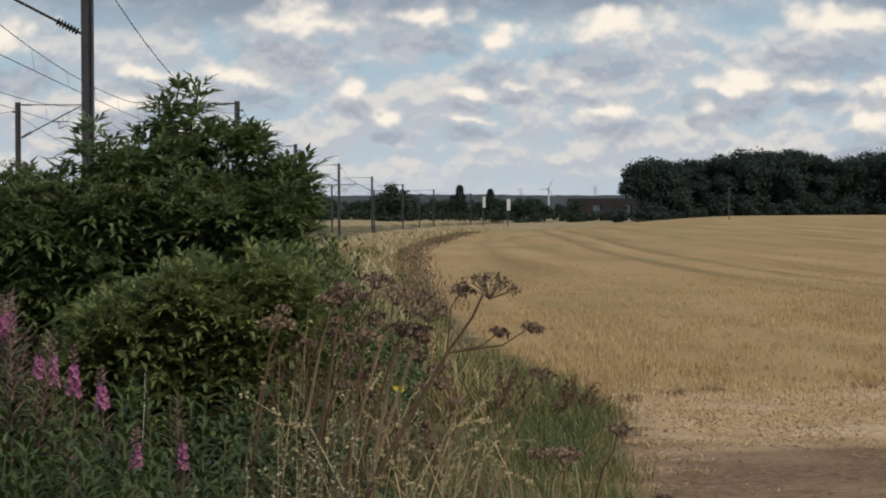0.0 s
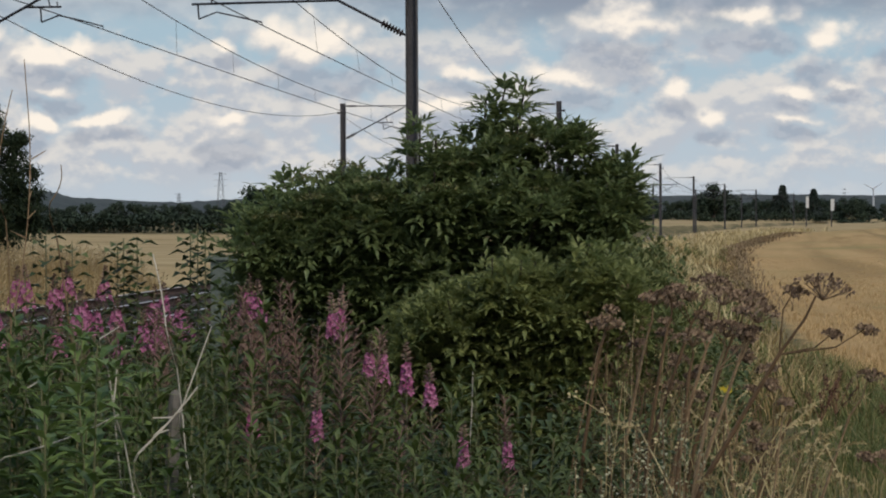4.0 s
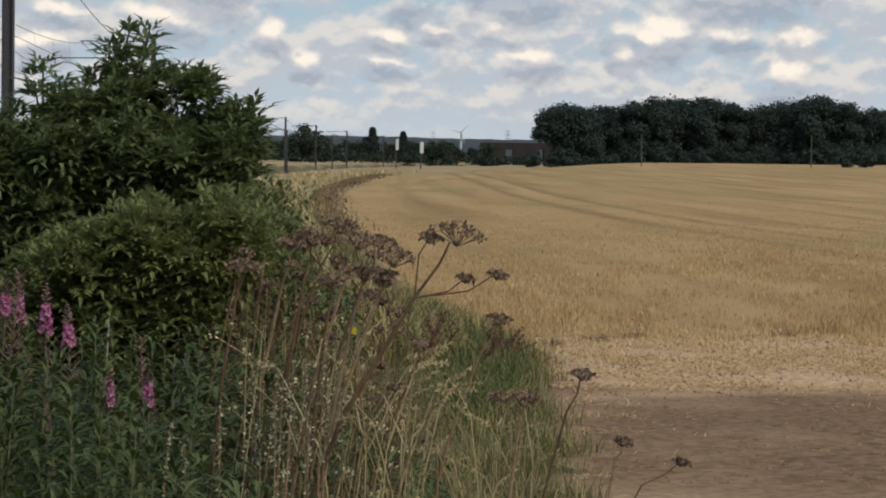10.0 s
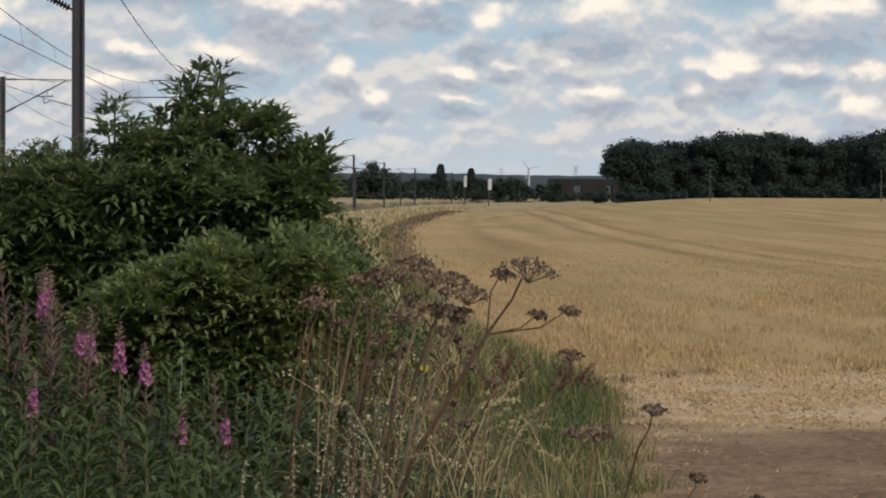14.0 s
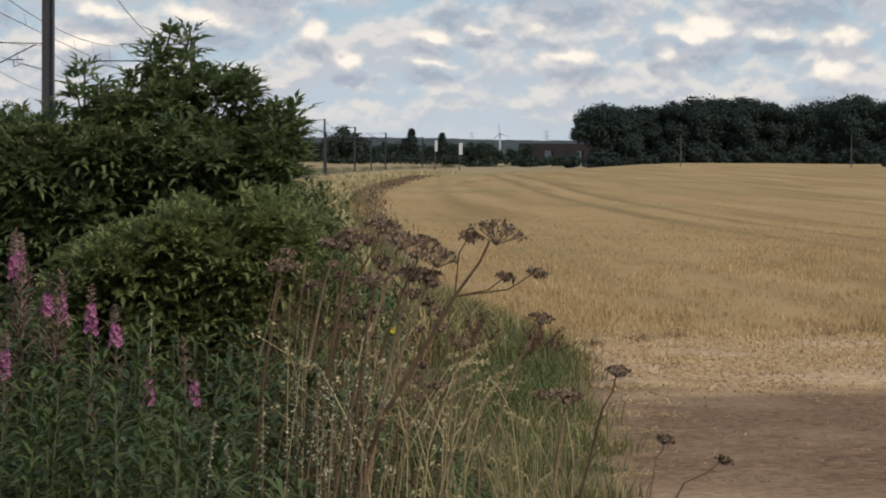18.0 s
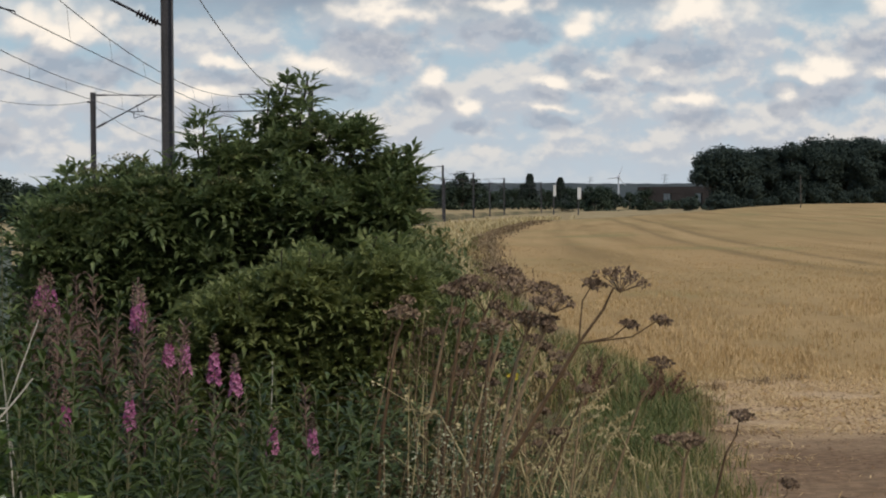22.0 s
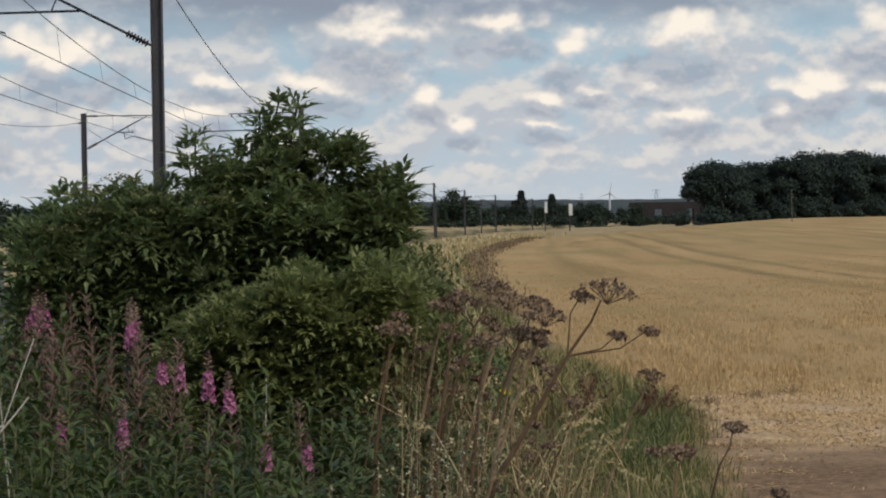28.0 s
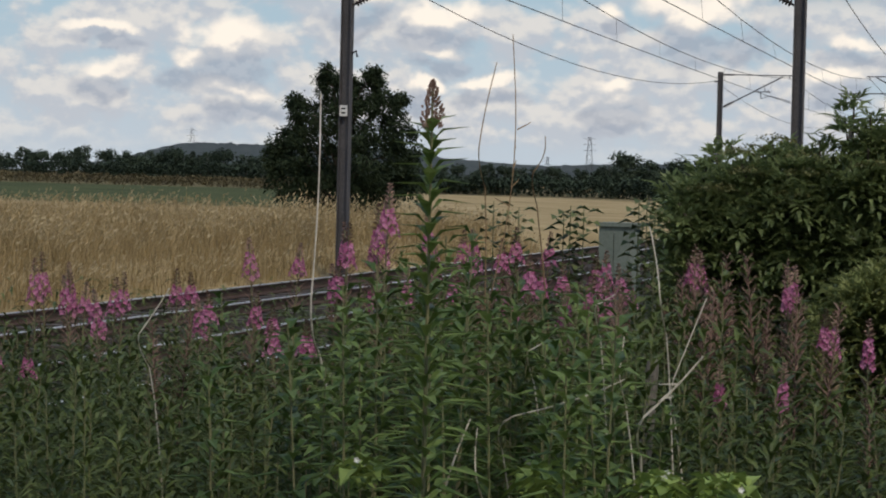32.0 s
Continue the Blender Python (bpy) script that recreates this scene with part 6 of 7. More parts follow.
    tagged(part("straw_litter", lt, M_STUBBLE), "loose straw scattered on the bare headland", "straw", kind="stuff")
    cl = Acc()
    for _ in range(12000):
        y = r.uniform(12.0, 23.0)
        x = lerp_table(FIELD_EDGE, y) + 0.05 + 4.0 * r.random()
        if noise.noise(Vector((x * 1.4, y * 1.2, 12))) < r.uniform(-0.5, 0.3):
            continue
        s = abs(r.gauss(0, 0.007)) + 0.004
        p = Vector((x, y, ground_z(x, y)))
        k = len(cl.v)
        for j in range(5):
            b = j * 1.2566 + r.uniform(-0.3, 0.3)
            cl.v.append(p + Vector((math.cos(b) * s * r.uniform(0.7, 1.3), math.sin(b) * s * r.uniform(0.7, 1.3), -0.004)))
        cl.v.append(p + Vector((0, 0, s * r.uniform(0.5, 0.9))))
        cl.f += [(k + j, k + (j + 1) % 5, k + 5) for j in range(5)]
    tagged(part("soil_clods", cl, M_CLOD), "small dry clods and stones on bare soil", "soil", kind="stuff")


def build_weed_tufts():
    """Withered brown weeds along the edge between stubble and bare soil."""
    r = random.Random(52)
    for cx, y0, wide in ((1.95, 22.1, 0.16), (2.3, 22.6, 0.14), (3.75, 22.9, 0.22), (4.15, 23.4, 0.2), (1.5, 21.6, 0.10), (1.25, 20.0, 0.12)):
        z = ground_z(cx, y0)
        t = thing("withered_weed", "low withered brown weed at the stubble's edge", "dead plant", "withered weeds", pose(cx, y0, z))
        b = Acc()
        for _ in range(80):
            p = Vector((r.gauss(0, wide * 0.5), r.gauss(0, 0.12), 0))
            w = Vector((r.gauss(0, 1), r.gauss(0, 1), 0)).normalized()
            b.blade(p, Vector((0, 0, 1)), w, r.uniform(0.03, 0.12), 0.006, r.uniform(0.3, 1.2))
        part("foliage", b, M_DEAD, t)


M_CLOD = plain_mat("dry_soil_clod", (0.15, 0.092, 0.05), (0.30, 0.195, 0.11), 0.95, 6, 50, 0.3, island=0.7)
build_undergrowth()
build_weed_tufts()


# places of the single weeds
HOGWEEDS = [  # head, from head to fork (x, z), head radius
    (0.026, 6.5, 1.356, -0.06, -0.16, 0.070), (-0.123, 7.2, 1.415, -0.06, -0.13, 0.065), (-0.072, 6.9, 1.388, -0.05, -0.16, 0.072), (-0.141, 6.4, 1.295, -0.01, -0.10, 0.055), (-0.048, 6.6, 1.308, -0.03, -0.12, 0.060), (-0.213, 6.9, 1.388, -0.02, -0.12, 0.055), (0.349, 6.2, 1.019, -0.01, -0.06, 0.058),
    (0.477, 6.1, 1.084, -0.04, -0.10, 0.038), (0.321, 7.0, 1.16, -0.06, -0.12, 0.045), (-0.397, 7.0, 1.305, -0.02, -0.08, 0.055), (0.566, 5.9, 0.939, -0.02, -0.05, 0.030), (0.734, 6.1, 0.864, -0.10, -0.06, 0.024), (0.09, 6.3, 1.135, -0.01, -0.05, 0.020), (-0.01, 7.1, 1.37, -0.06, -0.15, 0.060), (-0.27, 7.3, 1.36, -0.03, -0.14, 0.050),
]
MUGWORTS = [  # tips
    (-0.517, 6.0, 0.959),
    (-0.406, 6.12, 1.006),
    (-0.336, 6.24, 1.055),
    (-0.303, 6.06, 1.031),
    (-0.264, 6.18, 1.074),
    (-0.226, 6.0, 1.063),
    (-0.2, 6.12, 1.106),
    (-0.178, 6.24, 1.137),
    (-0.149, 6.06, 1.177),
    (-0.224, 6.18, 0.992),
    (-0.266, 6.0, 0.997),
    (-0.133, 6.12, 1.078),
    (-0.111, 6.24, 1.027),
    (-0.357, 6.06, 0.965),
    (-0.19, 6.18, 0.951),
    (-0.215, 6.0, 1.089),
    (-0.254, 6.12, 1.051),
    (-0.181, 6.24, 1.083),
    (-0.142, 6.06, 1.111),
    (-0.488, 6.18, 0.919),
    (-0.486, 6.0, 0.928),
    (-0.551, 6.12, 0.83),
    (-0.355, 6.24, 0.959),
]
DOCKS = [  # tips
    (0.899, 19.3, 0.378),
    (1.037, 19.5, 0.256),
    (0.794, 18.8, 0.284),
    (0.968, 19.4, 0.32),
    (0.434, 18.5, 0.514),
    (0.324, 18.0, 0.503),
]
STICKS = [  # upper end, run to the lower end (x, z), bow
    (-1.042, 4.95, 1.256, -0.14, -0.15, 0.007), (-1.214, 5.0, 1.197, -0.28, -0.10, 0.03), (-1.473, 4.75, 1.123, -0.06, -0.19, -0.006), (-2.306, 6.2, 1.82, -0.02, -0.62, 0.009), (-1.839, 6.4, 1.992, -0.06, -0.77, 0.043), (-1.935, 6.6, 1.926, -0.05, -0.27, -0.006), (-1.272, 5.5, 1.507, 0.03, -0.18, 0.005), (-2.476, 5.6, 1.32, -0.09, -0.13, 0.003),
    (-1.217, 5.0, 1.286, -0.01, -0.08, 0.001), (-1.471, 4.8, 1.102, 0.0, -0.11, -0.004), (-1.454, 5.3, 1.252, -0.05, -0.03, 0.002), (-0.839, 7.6, 1.123, -0.01, -0.22, 0.002), (-1.119, 5.4, 1.354, -0.08, -0.21, 0.0), (-1.744, 6.4, 1.723, -0.04, -0.11, 0.018), (-1.348, 5.5, 1.349, -0.05, -0.03, 0.001),
]
RAG, SAP, POST = (-0.11, 8.5, 0.99), (-1.404, 4.2, 1.758), (-1.463, 6.2, 1.149)


# ---------------------------------------------------------------- single weeds of the verge
def dead_umbel(acc, r, c, axis, rad):
    """Rays to many small seed clusters, domed."""
    axis = axis.normalized()
    s = axis.orthogonal().normalized()
    t = axis.cross(s)
    root = c - axis * (rad * 0.75)
    n = 15 if rad > 0.04 else 8
    for k in range(n):
        a, q = k * 2.4, math.sqrt((k + 0.5) / n)
        p = c + (s * math.cos(a) + t * math.sin(a)) * (rad * q) - axis * (rad * 0.42 * q * q)
        acc.tube([root, root.lerp(p, 0.6) + axis * (rad * 0.04), p], 0.0016, 0.0011, 3)
        for j in range(13):
            d = (axis * 0.7 + Vector((r.gauss(0, 1), r.gauss(0, 1), r.gauss(0, 1)))).normalized()
            o = p + d * r.uniform(0.0, rad * 0.18)
            acc.tri4(o, d, d.orthogonal().normalized(), axis, 0.0115, 0.0095, 0.1)


M_DARKSTEM = plain_mat("dark_dead_stem", (0.070, 0.042, 0.020), (0.145, 0.092, 0.048), 0.85, 10, 80, 0.1)


def build_hogweeds():
    r = random.Random(3)
    more = []
    for k in range(22):
        a, d = r.uniform(-3.6, 0.4), r.uniform(6.7, 8.8)
        e = -1.9 - 0.55 * (a + 3.0) * r.uniform(0.3, 1.0) + r.uniform(-2.4, 0.1)
        h = Vector((az(a, d), d, 1.6 + d * math.tan(radians(e))))
        f = h + Vector((r.uniform(-0.12, 0.07), r.uniform(-0.05, 0.05), -r.uniform(0.1, 0.2)))
        more.append((h, f, f + Vector((r.uniform(-0.16, 0.1), 0, -0.3)), r.choice((0.015, 0.02, 0.025, 0.035))))
    listed = [(Vector((0.189, 6.3, 1.429)), Vector((0.075, 6.3, 1.247)), Vector((-0.11, 6.3, 0.934)), 0.07)]
    for x, y, z, fx, fz, rad in HOGWEEDS:
        rad *= 0.8
        f = Vector((x + fx, y, z + fz))
        listed.append((Vector((x, y, z)), f, f + Vector((fx * 1.2 - 0.02, 0, -0.27)), rad))
    for n_, (head, fork, foot, rad) in enumerate(listed + more):
        d = (foot - fork)
        d = d / max(1e-6, -d.z)
        d.x = max(-0.6, min(0.6, d.x))
        base = foot + Vector((d.x * foot.z * 0.6, r.uniform(-0.05, 0.15), 0))
        base.z = ground_z(base.x, base.y)
        t = thing("dead_hogweed", "dead brown hogweed stem with dry seed heads" if rad > 0.03 else "thin dead brown stalk with a small seed head", "dead plant", "dead hogweed", pose(*base))
        st = Acc()
        w = 0.0058 if n_ == 0 else 0.0048 if rad > 0.04 else (0.0036 if rad > 0.03 else 0.0024)
        st.tube([Vector((0, 0, -0.03)), foot - base, fork - base], w * 1.45, w * 0.85, 6)
        st.tube([fork - base, (fork.lerp(head, 0.5) - base) + Vector((0.006, 0, -0.004)), head - base - (head - fork).normalized() * rad * 0.7], w * 0.75, w * 0.45, 5)
        ax = (head - fork).normalized() * 0.5 + Vector((0, 0, 1))
        u = Acc()
        dead_umbel(u, r, head - base, ax, rad)
        if n_ == 0:
            # the great stem forks: one ray beside the head, two long arms to the field side
            for tip, way, q in (((0.115, 6.3, 1.405), (-0.01, 0.03), 0.03), ((0.285, 6.3, 1.312), (0.03, -0.015), 0.026), ((0.205, 6.3, 1.300), (0.02, -0.01), 0.022)):
                tip = Vector(tip)
                arm, u2 = Acc(), Acc()
                arm.tube([fork - base, fork.lerp(tip, 0.5) - base + Vector((way[0], 0, way[1])), tip - base], w * 0.42, w * 0.24, 5)
                b_ = part("side_stalk", arm, M_DARKSTEM, t)
                dead_umbel(u2, r, tip - base, Vector((0.2, 0, 1)), q)
                part("side_head", u2, M_UMBEL, b_)
        if n_ < 17:
            SWAYING.append(t)
        if rad > 0.045 and n_ > 0:
            for _ in range(2):
                sidehead = fork.lerp(head, r.uniform(0.3, 0.7)) + Vector((r.uniform(-0.09, 0.09), r.uniform(-0.06, 0.06), r.uniform(-0.01, 0.05)))
                st.tube([fork - base, fork.lerp(sidehead, 0.5) - base, sidehead - base], w * 0.5, w * 0.3, 4)
                u2 = Acc()
                dead_umbel(u2, r, sidehead - base, Vector((0, 0, 1)), rad * 0.45)
                part("side_head", u2, M_UMBEL, t)
        part("stalk", st, M_DARKSTEM if n_ % 2 == 0 else M_DEAD, t)
        part("seed_head", u, M_UMBEL, t)


def build_mugworts():
    r = random.Random(4)
    for tip in MUGWORTS[::2] + MUGWORTS[1:12:4]:
        tip = Vector(tip)
        base = Vector((tip.x + r.uniform(-0.12, 0.06), tip.y + r.uniform(-0.05, 0.1), 0))
        base.z = ground_z(base.x, base.y)
        t = thing("mugwort", "grey-green mugwort stem with pale flower buds", "wildflower", "mugwort on the verge", pose(*base))
        st, bd = Acc(), Acc()
        mid = (tip - base) * 0.55 + Vector((r.uniform(-0.02, 0.02), 0, 0))
        st.tube([Vector((0, 0, -0.02)), mid, tip - base], 0.004, 0.0015, 5)
        for k in range(64):
            u = 0.76 + 0.24 * k / 64
            p = (mid.lerp(tip - base, (u - 0.55) / 0.45))
            q = r.uniform(0.0, 0.024) * (1.15 - u)
            a = r.uniform(0, 6.28)
            c = p + Vector((math.cos(a) * (0.003 + 1.1 * q), math.sin(a) * (0.003 + 1.1 * q), r.uniform(-0.006, 0.006)))
            bd.tri4(c, rdir(), rdir(), Vector((0, 0, 1)), 0.011, 0.008)
        lf = Acc()
        for k in range(26):
            u = 0.15 + 0.55 * k / 26
            p = mid * (u / 0.55) if u < 0.55 else mid.lerp(tip - base, (u - 0.55) / 0.45)
            a = k * 2.4
            d = Vector((math.cos(a), math.sin(a), r.uniform(-0.2, 0.5))).normalized()
            lf.tri4(p, d, d.cross(Vector((0, 0, 1))).normalized(), Vector((0, 0, 1)), r.uniform(0.04, 0.065), 0.014, 0.3)
        part("stalk", st, M_DEAD, t)
        part("flower_bud_spike", bd, M_MUGWORT, t, "pale grey buds")["kind"] = "stuff"
        part("leaves", lf, M_GREEN, t)


def build_docks():
    r = random.Random(6)
    for tip in DOCKS:
        tip = Vector(tip)
        base = Vector((tip.x + r.uniform(-0.05, 0.02), tip.y, 0))
        base.z = ground_z(base.x, base.y)
        t = thing("dock_plant", "rust-brown dock with dry seed spikes", "wildflower", "docks on the verge", pose(*base))
        st, sd = Acc(), Acc()
        h = tip.z - base.z
        for k in range(6):
            e = Vector((tip.x - base.x + r.gauss(0, 0.075), r.gauss(0, 0.06), h * (1 if k == 0 else r.uniform(0.62, 0.95))))
            s0 = Vector((0, 0, h * 0.25))
            st.tube([Vector((0, 0, 0)), s0, e], 0.006, 0.002, 4)
            for j in range(60):
                u = r.uniform(0.3, 1.0)
                p = s0.lerp(e, u) + Vector((r.gauss(0, 0.012), r.gauss(0, 0.012), 0)) * (1.2 - 0.6 * u)
                sd.tri4(p, rdir(), rdir(), Vector((0, 0, 1)), 0.018, 0.014)
        part("stalk_tuft", st, M_DOCK, t)["kind"] = "stuff"
        part("seed_spike", sd, M_DOCK, t)["kind"] = "stuff"


def build_sticks():
    for k, (x, y, z, dx, dz, bow) in enumerate(STICKS):
        pts = [Vector((x + dx * u + bow * 4 * u * (1 - u), y, z + dz * u)) for u in (0.0, 0.33, 0.66, 1.0)]
        low = min(pts, key=lambda p: p.z)
        down = Vector((low.x + R.uniform(-0.12, 0.12), low.y + 0.35, ground_z(low.x, low.y)))
        t = thing("bleached_stalk", "thin bleached dead stalk standing among the willowherb", "dead stalk", "bleached stalks", pose(*down))
        a = Acc()
        line = pts if low is pts[-1] else pts[::-1]
        line = line + [line[-1] + Vector((-0.01, 0.18, -0.12)), down]
        # ease the corners of the bend
        for _ in range(2):
            eased = [line[0]]
            for p, q in zip(line, line[1:]):
                eased += [p.lerp(q, 0.25), p.lerp(q, 0.75)]
            line = eased + [line[-1]]
        w = 0.0032 if k in (0, 2, 3) else 0.0022
        a.tube([p - down for p in line], w * 0.55, w, 5)
        part("stalk", a, M_PALE if k not in (4, 5, 13) else M_DEAD, t)
        if k in (0, 4):
            b = Acc()
            for j in range(5):
                p = pts[1].lerp(pts[-2], j / 5) - down
                g = Vector((R.uniform(-0.05, 0.05), 0, 0.02 if k else R.uniform(-0.05, 0.03)))
                b.tube([p, p + g], 0.0025, 0.0012, 4)
            part("twigs", b, M_DEAD if k else M_PALE, t)["kind"] = "stuff"


def build_special():
    r = random.Random(8)
    # yellow ragwort
    x, y, z = RAG
    t = thing("ragwort", "ragwort with a bright yellow flower head", "wildflower", at=pose(x, y, ground_z(x, y)))
    s, f = Acc(), Acc()
    s.tube([Vector((0, 0, -0.02)), Vector((0.01, 0, z * 0.6)), Vector((0, 0, z - 0.02))], 0.004, 0.002, 5)
    for k in range(6):
        c = Vector((r.gauss(0, 0.012), r.gauss(0, 0.012), z + r.uniform(-0.012, 0.012)))
        for j in range(9):
            a = j * 0.7
            d = Vector((math.cos(a), 0.5 * math.sin(a) - 0.2, 0.6 * math.sin(a))).normalized()
            f.tri4(c, d, d.cross(Vector((0, -0.6, 0.8))).normalized(), Vector((0, -0.6, 0.8)), 0.012, 0.006)
    part("stalk", s, M_STEM, t)
    part("flower_head", f, M_YELLOW, t)
    # the tall leafy stem with a seed panicle, close by
    x, y, z0 = SAP
    t = thing("tall_willow_shoot", "tall leafy green shoot topped by a pinkish seed panicle", "wildflower", at=pose(x, y, ground_z(x, y)))
    s, l, p_ = Acc(), Acc(), Acc()
    H = z0
    s.tube([Vector((0.02, 0, -0.02)), Vector((0, 0, H * 0.6)), Vector((0, 0, H))], 0.008, 0.0018, 6)
    a = 0.0
    for k in range(170):
        u = 0.28 + 0.675 * k / 170
        a += 2.4 + r.uniform(-0.15, 0.15)
        d = Vector((math.cos(a), math.sin(a), 0.75 - 0.55 * (1 - u))).normalized()
        sd = Vector((-math.sin(a), math.cos(a), 0))
        l.tri4(Vector((0, 0, H * u)), d, sd, sd.cross(d) * -1, 0.105 * (1.15 - 0.9 * max(0, u - 0.45)), 0.024, r.uniform(0.15, 0.45), 0.4)
    for k in range(170):
        u = k / 170
        a += 2.4
        w = 0.024 * (1 - u) ** 0.85 * (0.55 + 0.45 * math.sin(min(1, u * 6) * 1.57))
        c = Vector((math.cos(a) * w * r.uniform(0.2, 1.25), math.sin(a) * w * r.uniform(0.2, 1.25), H - 0.085 + 0.085 * u))
        d = Vector((math.cos(a), math.sin(a), 1.4)).normalized()
        p_.tri4(c, d, d.orthogonal().normalized(), Vector((0, 0, 1)), 0.010 - 0.004 * u, 0.006)
    part("stem", s, M_STEM, t)
    part("leaves", l, M_SUNLEAF, t)
    part("seed_panicle", p_, M_POD, t, "pinkish-brown panicle")
    # more leafy shoots round it
    for k in range(46):
        a, d = r.gauss(-17.0, 2.2), r.uniform(4.6, 6.4)
        e = r.uniform(-5.2, -2.6) + 1.7 * math.exp(-((a + 17.0) / 1.5) ** 2)
        xx, h = az(a, d), 1.6 + d * math.tan(radians(e))
        q = thing("leafy_willowherb", "close leafy green willowherb stem in the stand", "wildflower", "willowherb stand", pose(xx, d, ground_z(xx, d), r.uniform(-4, 4), r.uniform(-4, 4), r.uniform(0, 360)))
        s2, l2 = Acc(), Acc()
        s2.tube([Vector((0, 0, -0.02)), Vector((0.01, 0, h * 0.6)), Vector((0, 0, h))], 0.005, 0.0015, 5)
        g = 0.0
        for j in range(58):
            u = 0.3 + 0.7 * j / 58
            g += 2.4 + r.uniform(-0.2, 0.2)
            dd = Vector((math.cos(g), math.sin(g), 0.25 + 0.9 * max(0, u - 0.6))).normalized()
            sd = Vector((-math.sin(g), math.cos(g), 0))
            l2.tri4(Vector((0.008, 0, h * u)), dd, sd, sd.cross(dd) * -1, 0.14 * (1 - 0.5 * max(0, u - 0.6) / 0.4), 0.027, r.uniform(0.1, 0.4), 0.4)
        part("stem", s2, M_STEM, q)
        part("leaves", l2, M_SUNLEAF, q)
    # broad-leaved seedlings before the cabinet
    for xx, d, h in ((-1.92, 8.60, 1.54), (-1.97, 8.70, 1.51), (-1.87, 8.50, 1.52), (-2.29, 9.00, 1.49), (-2.34, 9.10, 1.47), (-2.54, 9.20, 1.48), (-2.64, 9.20, 1.50), (-2.24, 9.00, 1.48)):
        q = thing("broadleaf_seedling", "broad-leaved green seedling rising above the flowers", "wildflower", "broad-leaved seedlings", pose(xx, d, ground_z(xx, d)))
        s2, l2 = Acc(), Acc()
        s2.tube([Vector((0, 0, -0.02)), Vector((0.005, 0, h))], 0.005, 0.002, 5)
        for j in range(30):
            u = 0.70 + 0.30 * j / 30
            g = j * 2.4
            dd = Vector((math.cos(g), math.sin(g), 0.1)).normalized()
            sd = Vector((-math.sin(g), math.cos(g), 0))
            l2.tri4(Vector((0.005, 0, h * u)) + dd * 0.015, dd, sd, Vector((0, 0, 1)), 0.066, 0.056, 0.18, 0.45)
        part("stem", s2, M_STEM, q)
        part("leaves", l2, M_GREEN, q)
    # pale bindweed scrambling in front
    lv, fl = Acc(), Acc()
    n = 0
    while n < 460:
        a, d = r.uniform(-22.5, -10.5), r.uniform(4.7, 5.4)
        hill = 0.42 + 0.8 * noise.noise(Vector((a * 0.75, 1.0, 0)))
        if hill < 0.5 or r.random() > hill:
            continue
        n += 1
        e = -7.4 + r.random() * (0.35 + 2.2 * (hill - 0.45))
        p = Vector((az(a, d), d, 1.6 + d * math.tan(radians(e))))
        g = r.uniform(0, 6.28)
        dd = Vector((math.cos(g), math.sin(g) - 0.3, r.uniform(-0.4, 0.5))).normalized()
        sd = dd.cross(Vector((0, 0.3, 1))).normalized()
        lv.tri4(p, dd, sd, Vector((0, -0.3, 0.95)), r.uniform(0.035, 0.065), r.uniform(0.026, 0.048), 0.25, 0.35)
        if n % 45 == 0:
            for j in range(5):
                b = j * 1.257
                w = Vector((math.cos(b), -0.3, math.sin(b))).normalized()
                fl.tri4(p + Vector((0, -0.01, 0.03)), w, w.cross(Vector((0, 1, 0))).normalized(), Vector((0, -1, 0)), 0.008, 0.007)
    b = thing("bindweed", "pale yellow-green bindweed scrambling over the stand", "wildflower", at=pose(0, 0, 0))
    part("leaves", lv, M_BRIGHT, b)
    part("small_flower", fl, M_WHITE, b)["kind"] = "stuff"
    v = Acc()
    for k in range(26):
        a, d = r.uniform(-22, -11), r.uniform(4.9, 5.3)
        p = Vector((az(a, d), d, 1.6 + d * math.tan(radians(-7.0))))
        v.tube([Vector((p.x + 0.05, p.y, ground_z(p.x, p.y))), p * 0.5 + Vector((p.x * 0.5, p.y * 0.5, 0)) - Vector((0, 0, 0.0)), p], 0.003, 0.0015, 4)
    part("vines", v, M_STEM, b)
    # an old fence post lost in the stand
    x, y, z = POST
    t = thing("fence_post", "weathered grey wooden fence post in the weeds", "fence post", at=pose(x, y, ground_z(x, y), 2, 3, 20))
    s = Acc()
    s.lathe(Vector((0, 0, -0.2)), Vector((0, 0, 1)), [(0, 0.020), (z + 0.17, 0.017), (z + 0.19, 0.014), (z + 0.2, 0.006)], 9)
    part("shaft", s, M_FENCE, t)


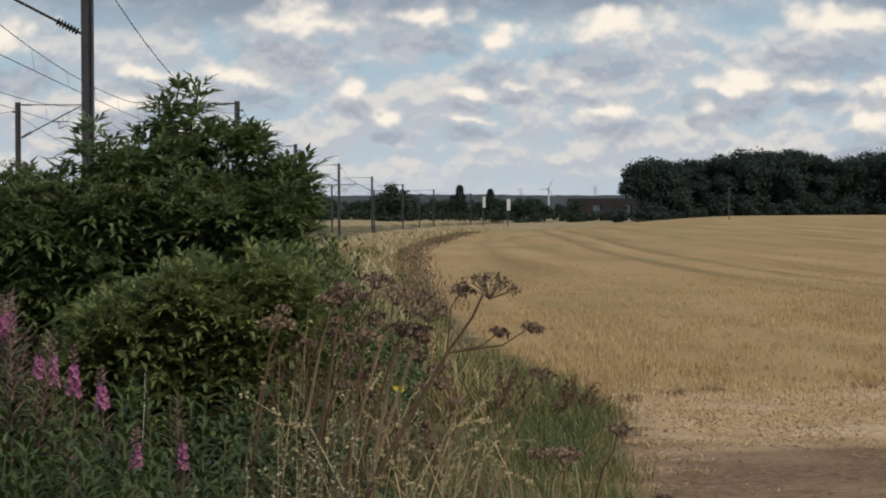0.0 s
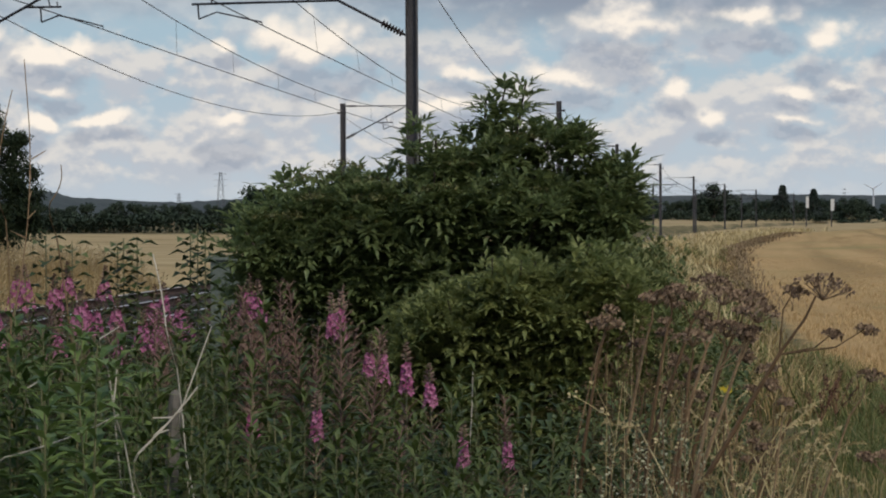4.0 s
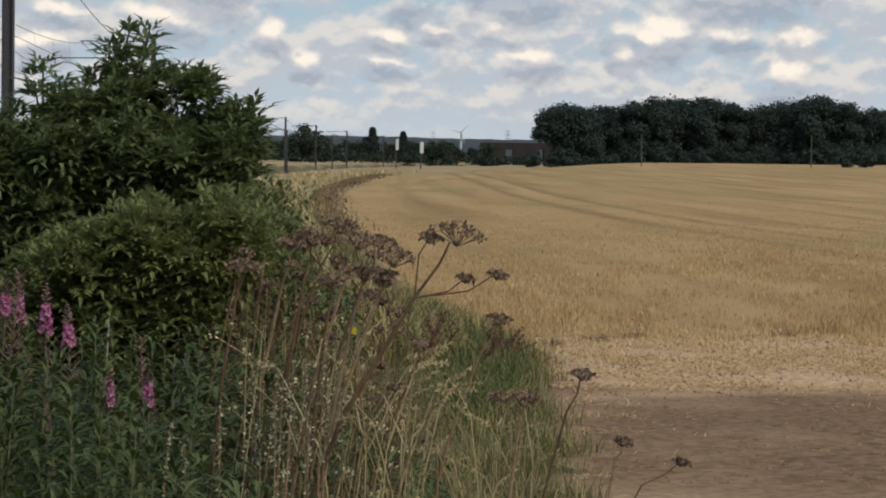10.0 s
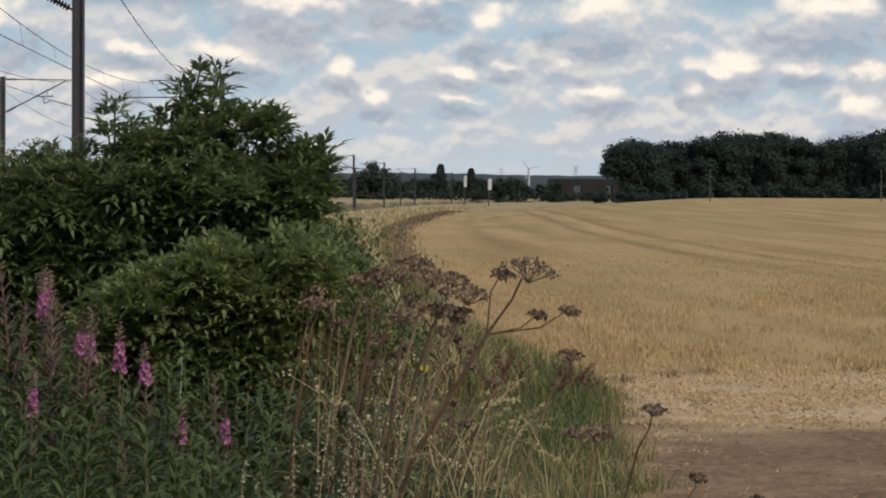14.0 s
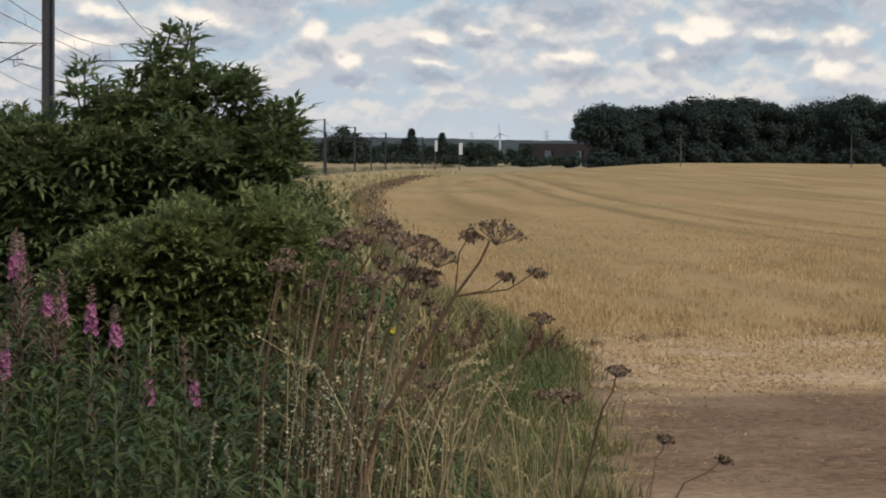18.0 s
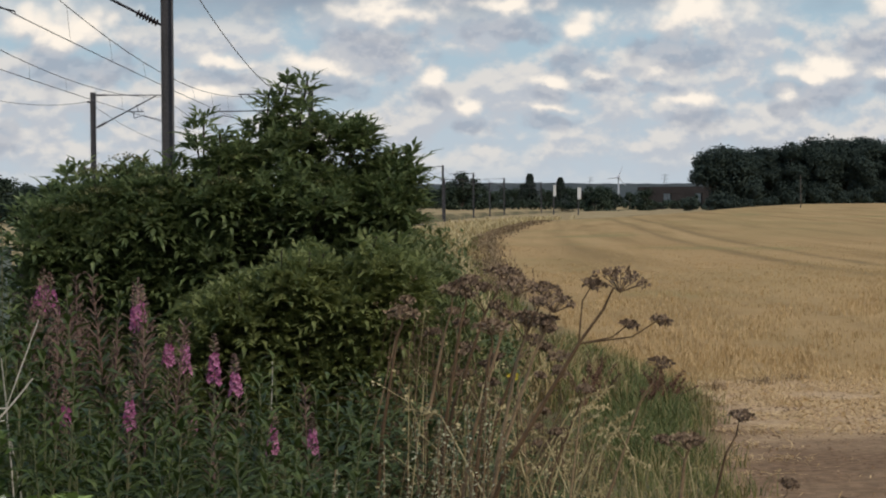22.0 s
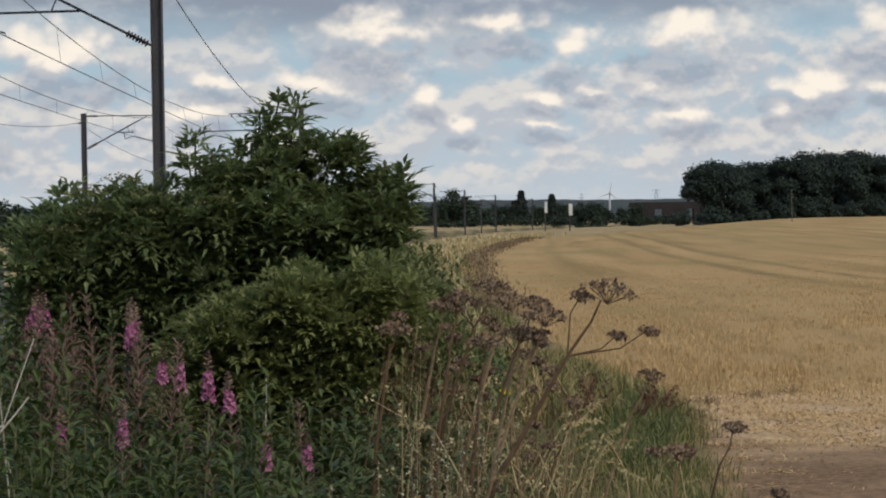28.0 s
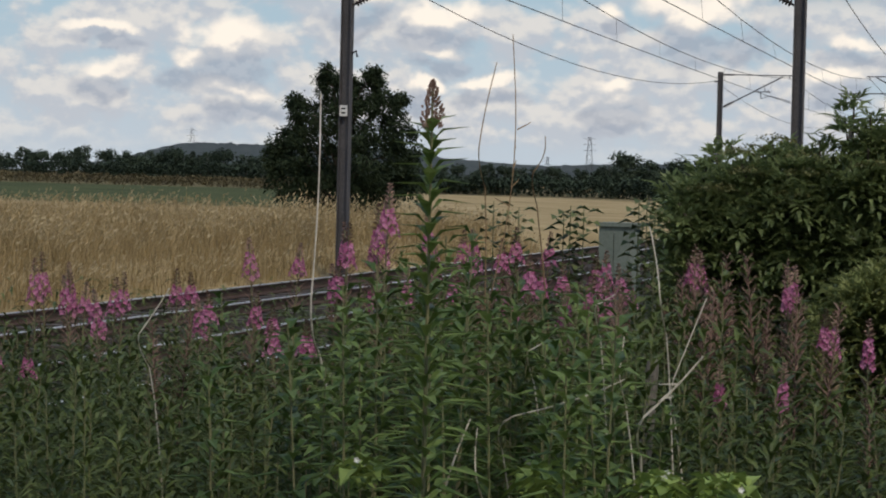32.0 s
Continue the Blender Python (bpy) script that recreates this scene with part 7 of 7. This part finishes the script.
def build_grass_heads():
    """Dry bents with nodding seed heads, each a plant of its own."""
    r = random.Random(12)
    kinds = []
    for k in range(4):
        t = thing("dry_grass_stem", "bleached grass stem with a nodding seed head", "grass", "bents on the verge")
        s, hd = Acc(), Acc()
        pts = [Vector((0, 0, 0)), Vector((0.02, 0, 0.35)), Vector((0.06, 0, 0.68)), Vector((0.13 + 0.02 * k, 0, 0.86)), Vector((0.22 + 0.03 * k, 0, 0.93 - 0.02 * k))]
        s.tube(pts, 0.0026, 0.0014, 4)
        for j in range(40):
            u = j / 40
            p = pts[3].lerp(pts[4], u) if u > 0.3 else pts[3].lerp(pts[4], u)
            q = Vector((r.gauss(0.5, 0.5), r.gauss(0, 0.5), r.gauss(-0.1, 0.5))).normalized()
            hd.tri4(p, q, q.orthogonal().normalized(), Vector((0, 0, 1)), 0.013, 0.005)
        part("culm", s, M_BENT, t)
        part("seed_head", hd, M_BENT, t)
        kinds.append(t)
    n = 0
    while n < 120:
        y = 6.5 + 5.5 * r.random() ** 1.4
        a = r.uniform(-2.2, 3.6)
        x = az(a, y)
        if x > lerp_table(FIELD_EDGE, y) - 0.1:
            continue
        e = -4.0 - 2.0 * smooth(-2.0, 2.5, a) + r.uniform(-1.6, 0.5)
        h = max(0.35, min(1.1, 1.6 + y * math.tan(radians(e))))
        s = h / 0.93
        n += 1
        copy_thing(r.choice(kinds), Matrix.Translation((x, y, ground_z(x, y))) @ pose(0, 0, 0, r.uniform(-6, 6), r.uniform(-8, 3), r.uniform(0, 360)) @ Matrix.Scale(s, 4))
    for k in kinds:
        drop(k)


build_hogweeds()
build_mugworts()
build_docks()
build_sticks()
build_special()
build_grass_heads()


def build_tangle():
    """The mass of thin dead stems behind the umbels."""
    r = random.Random(41)
    a = Acc()
    pale = Acc()
    for n_ in range(210):
        g, d = r.uniform(-3.6, 1.2), r.uniform(7.2, 10.5)
        if n_ % 6 < 1:
            d -= 0.8
        e = -1.9 - 0.75 * (g + 3.2) + r.uniform(-2.8, 0.1)
        top = Vector((az(g, d), d, min(1.3, 1.6 + d * math.tan(radians(e)))))
        if top.z < 0.25:
            continue
        foot = Vector((top.x + r.gauss(-0.07, 0.12), d + r.uniform(-0.1, 0.1), 0))
        m = foot.lerp(top, 0.55) + Vector((r.gauss(0, 0.025), 0, 0))
        keep = a
        if n_ % 6 < 1:
            a = pale
        a.tube([foot, m, top], r.uniform(0.0016, 0.003), 0.0009, 4)
        for k in range(r.choice((2, 3, 5))):
            u = r.uniform(0.55, 1.0)
            p = m.lerp(top, (u - 0.5) / 0.5)
            q = p + Vector((r.gauss(0, 0.045), r.gauss(0, 0.03), r.uniform(0.02, 0.08)))
            a.tube([p, q], 0.0011, 0.0008, 3)
            for j in range(5):
                w = rdir()
                a.tri4(q + w * 0.006, w, w.orthogonal().normalized(), Vector((0, 0, 1)), 0.011, 0.009)
        a = keep
    tagged(part("pale_stem_tangle", pale, M_BENT), "bleached dry stems among the verge weeds", "dead stems", kind="stuff")
    tagged(part("dead_stem_tangle", a, M_DARKSTEM), "tangle of thin dark brown dead stems on the verge", "dead stems", kind="stuff")


build_tangle()


# ---------------------------------------------------------------- what moves
def motions():
    # the clouds drift slowly to the east
    walk(clouds, [(0, pose(0, 0, 0, 0, 0, 0)), (16, pose(0, 0, 0, 0, 0, -0.19)), (32, pose(0, 0, 0, 0, 0, -0.38))])
    # the turbine turns
    for ob in TURNING:
        walk(ob, [(0.8 * k, pose(*ob.location, 0, 98 * 0.8 * k, 0)) for k in range(41)])
    # a light wind stirs the tall stems
    r = random.Random(90)
    for ob in SWAYING:
        rest, a, b = ob.matrix_basis.copy(), r.uniform(0, 6.28), r.uniform(1.7, 2.6)
        rows = []
        for k in range(41):
            g = 0.30 * math.sin(a + b * 0.8 * k) + 0.15 * math.sin(2.3 * a + 0.53 * b * 0.8 * k)
            rows.append((0.8 * k, Matrix.Translation(rest.translation) @ pose(0, 0, 0, 0.4 * g, g, 0) @ rest.to_3x3().normalized().to_4x4()))
        walk(ob, rows)


motions()
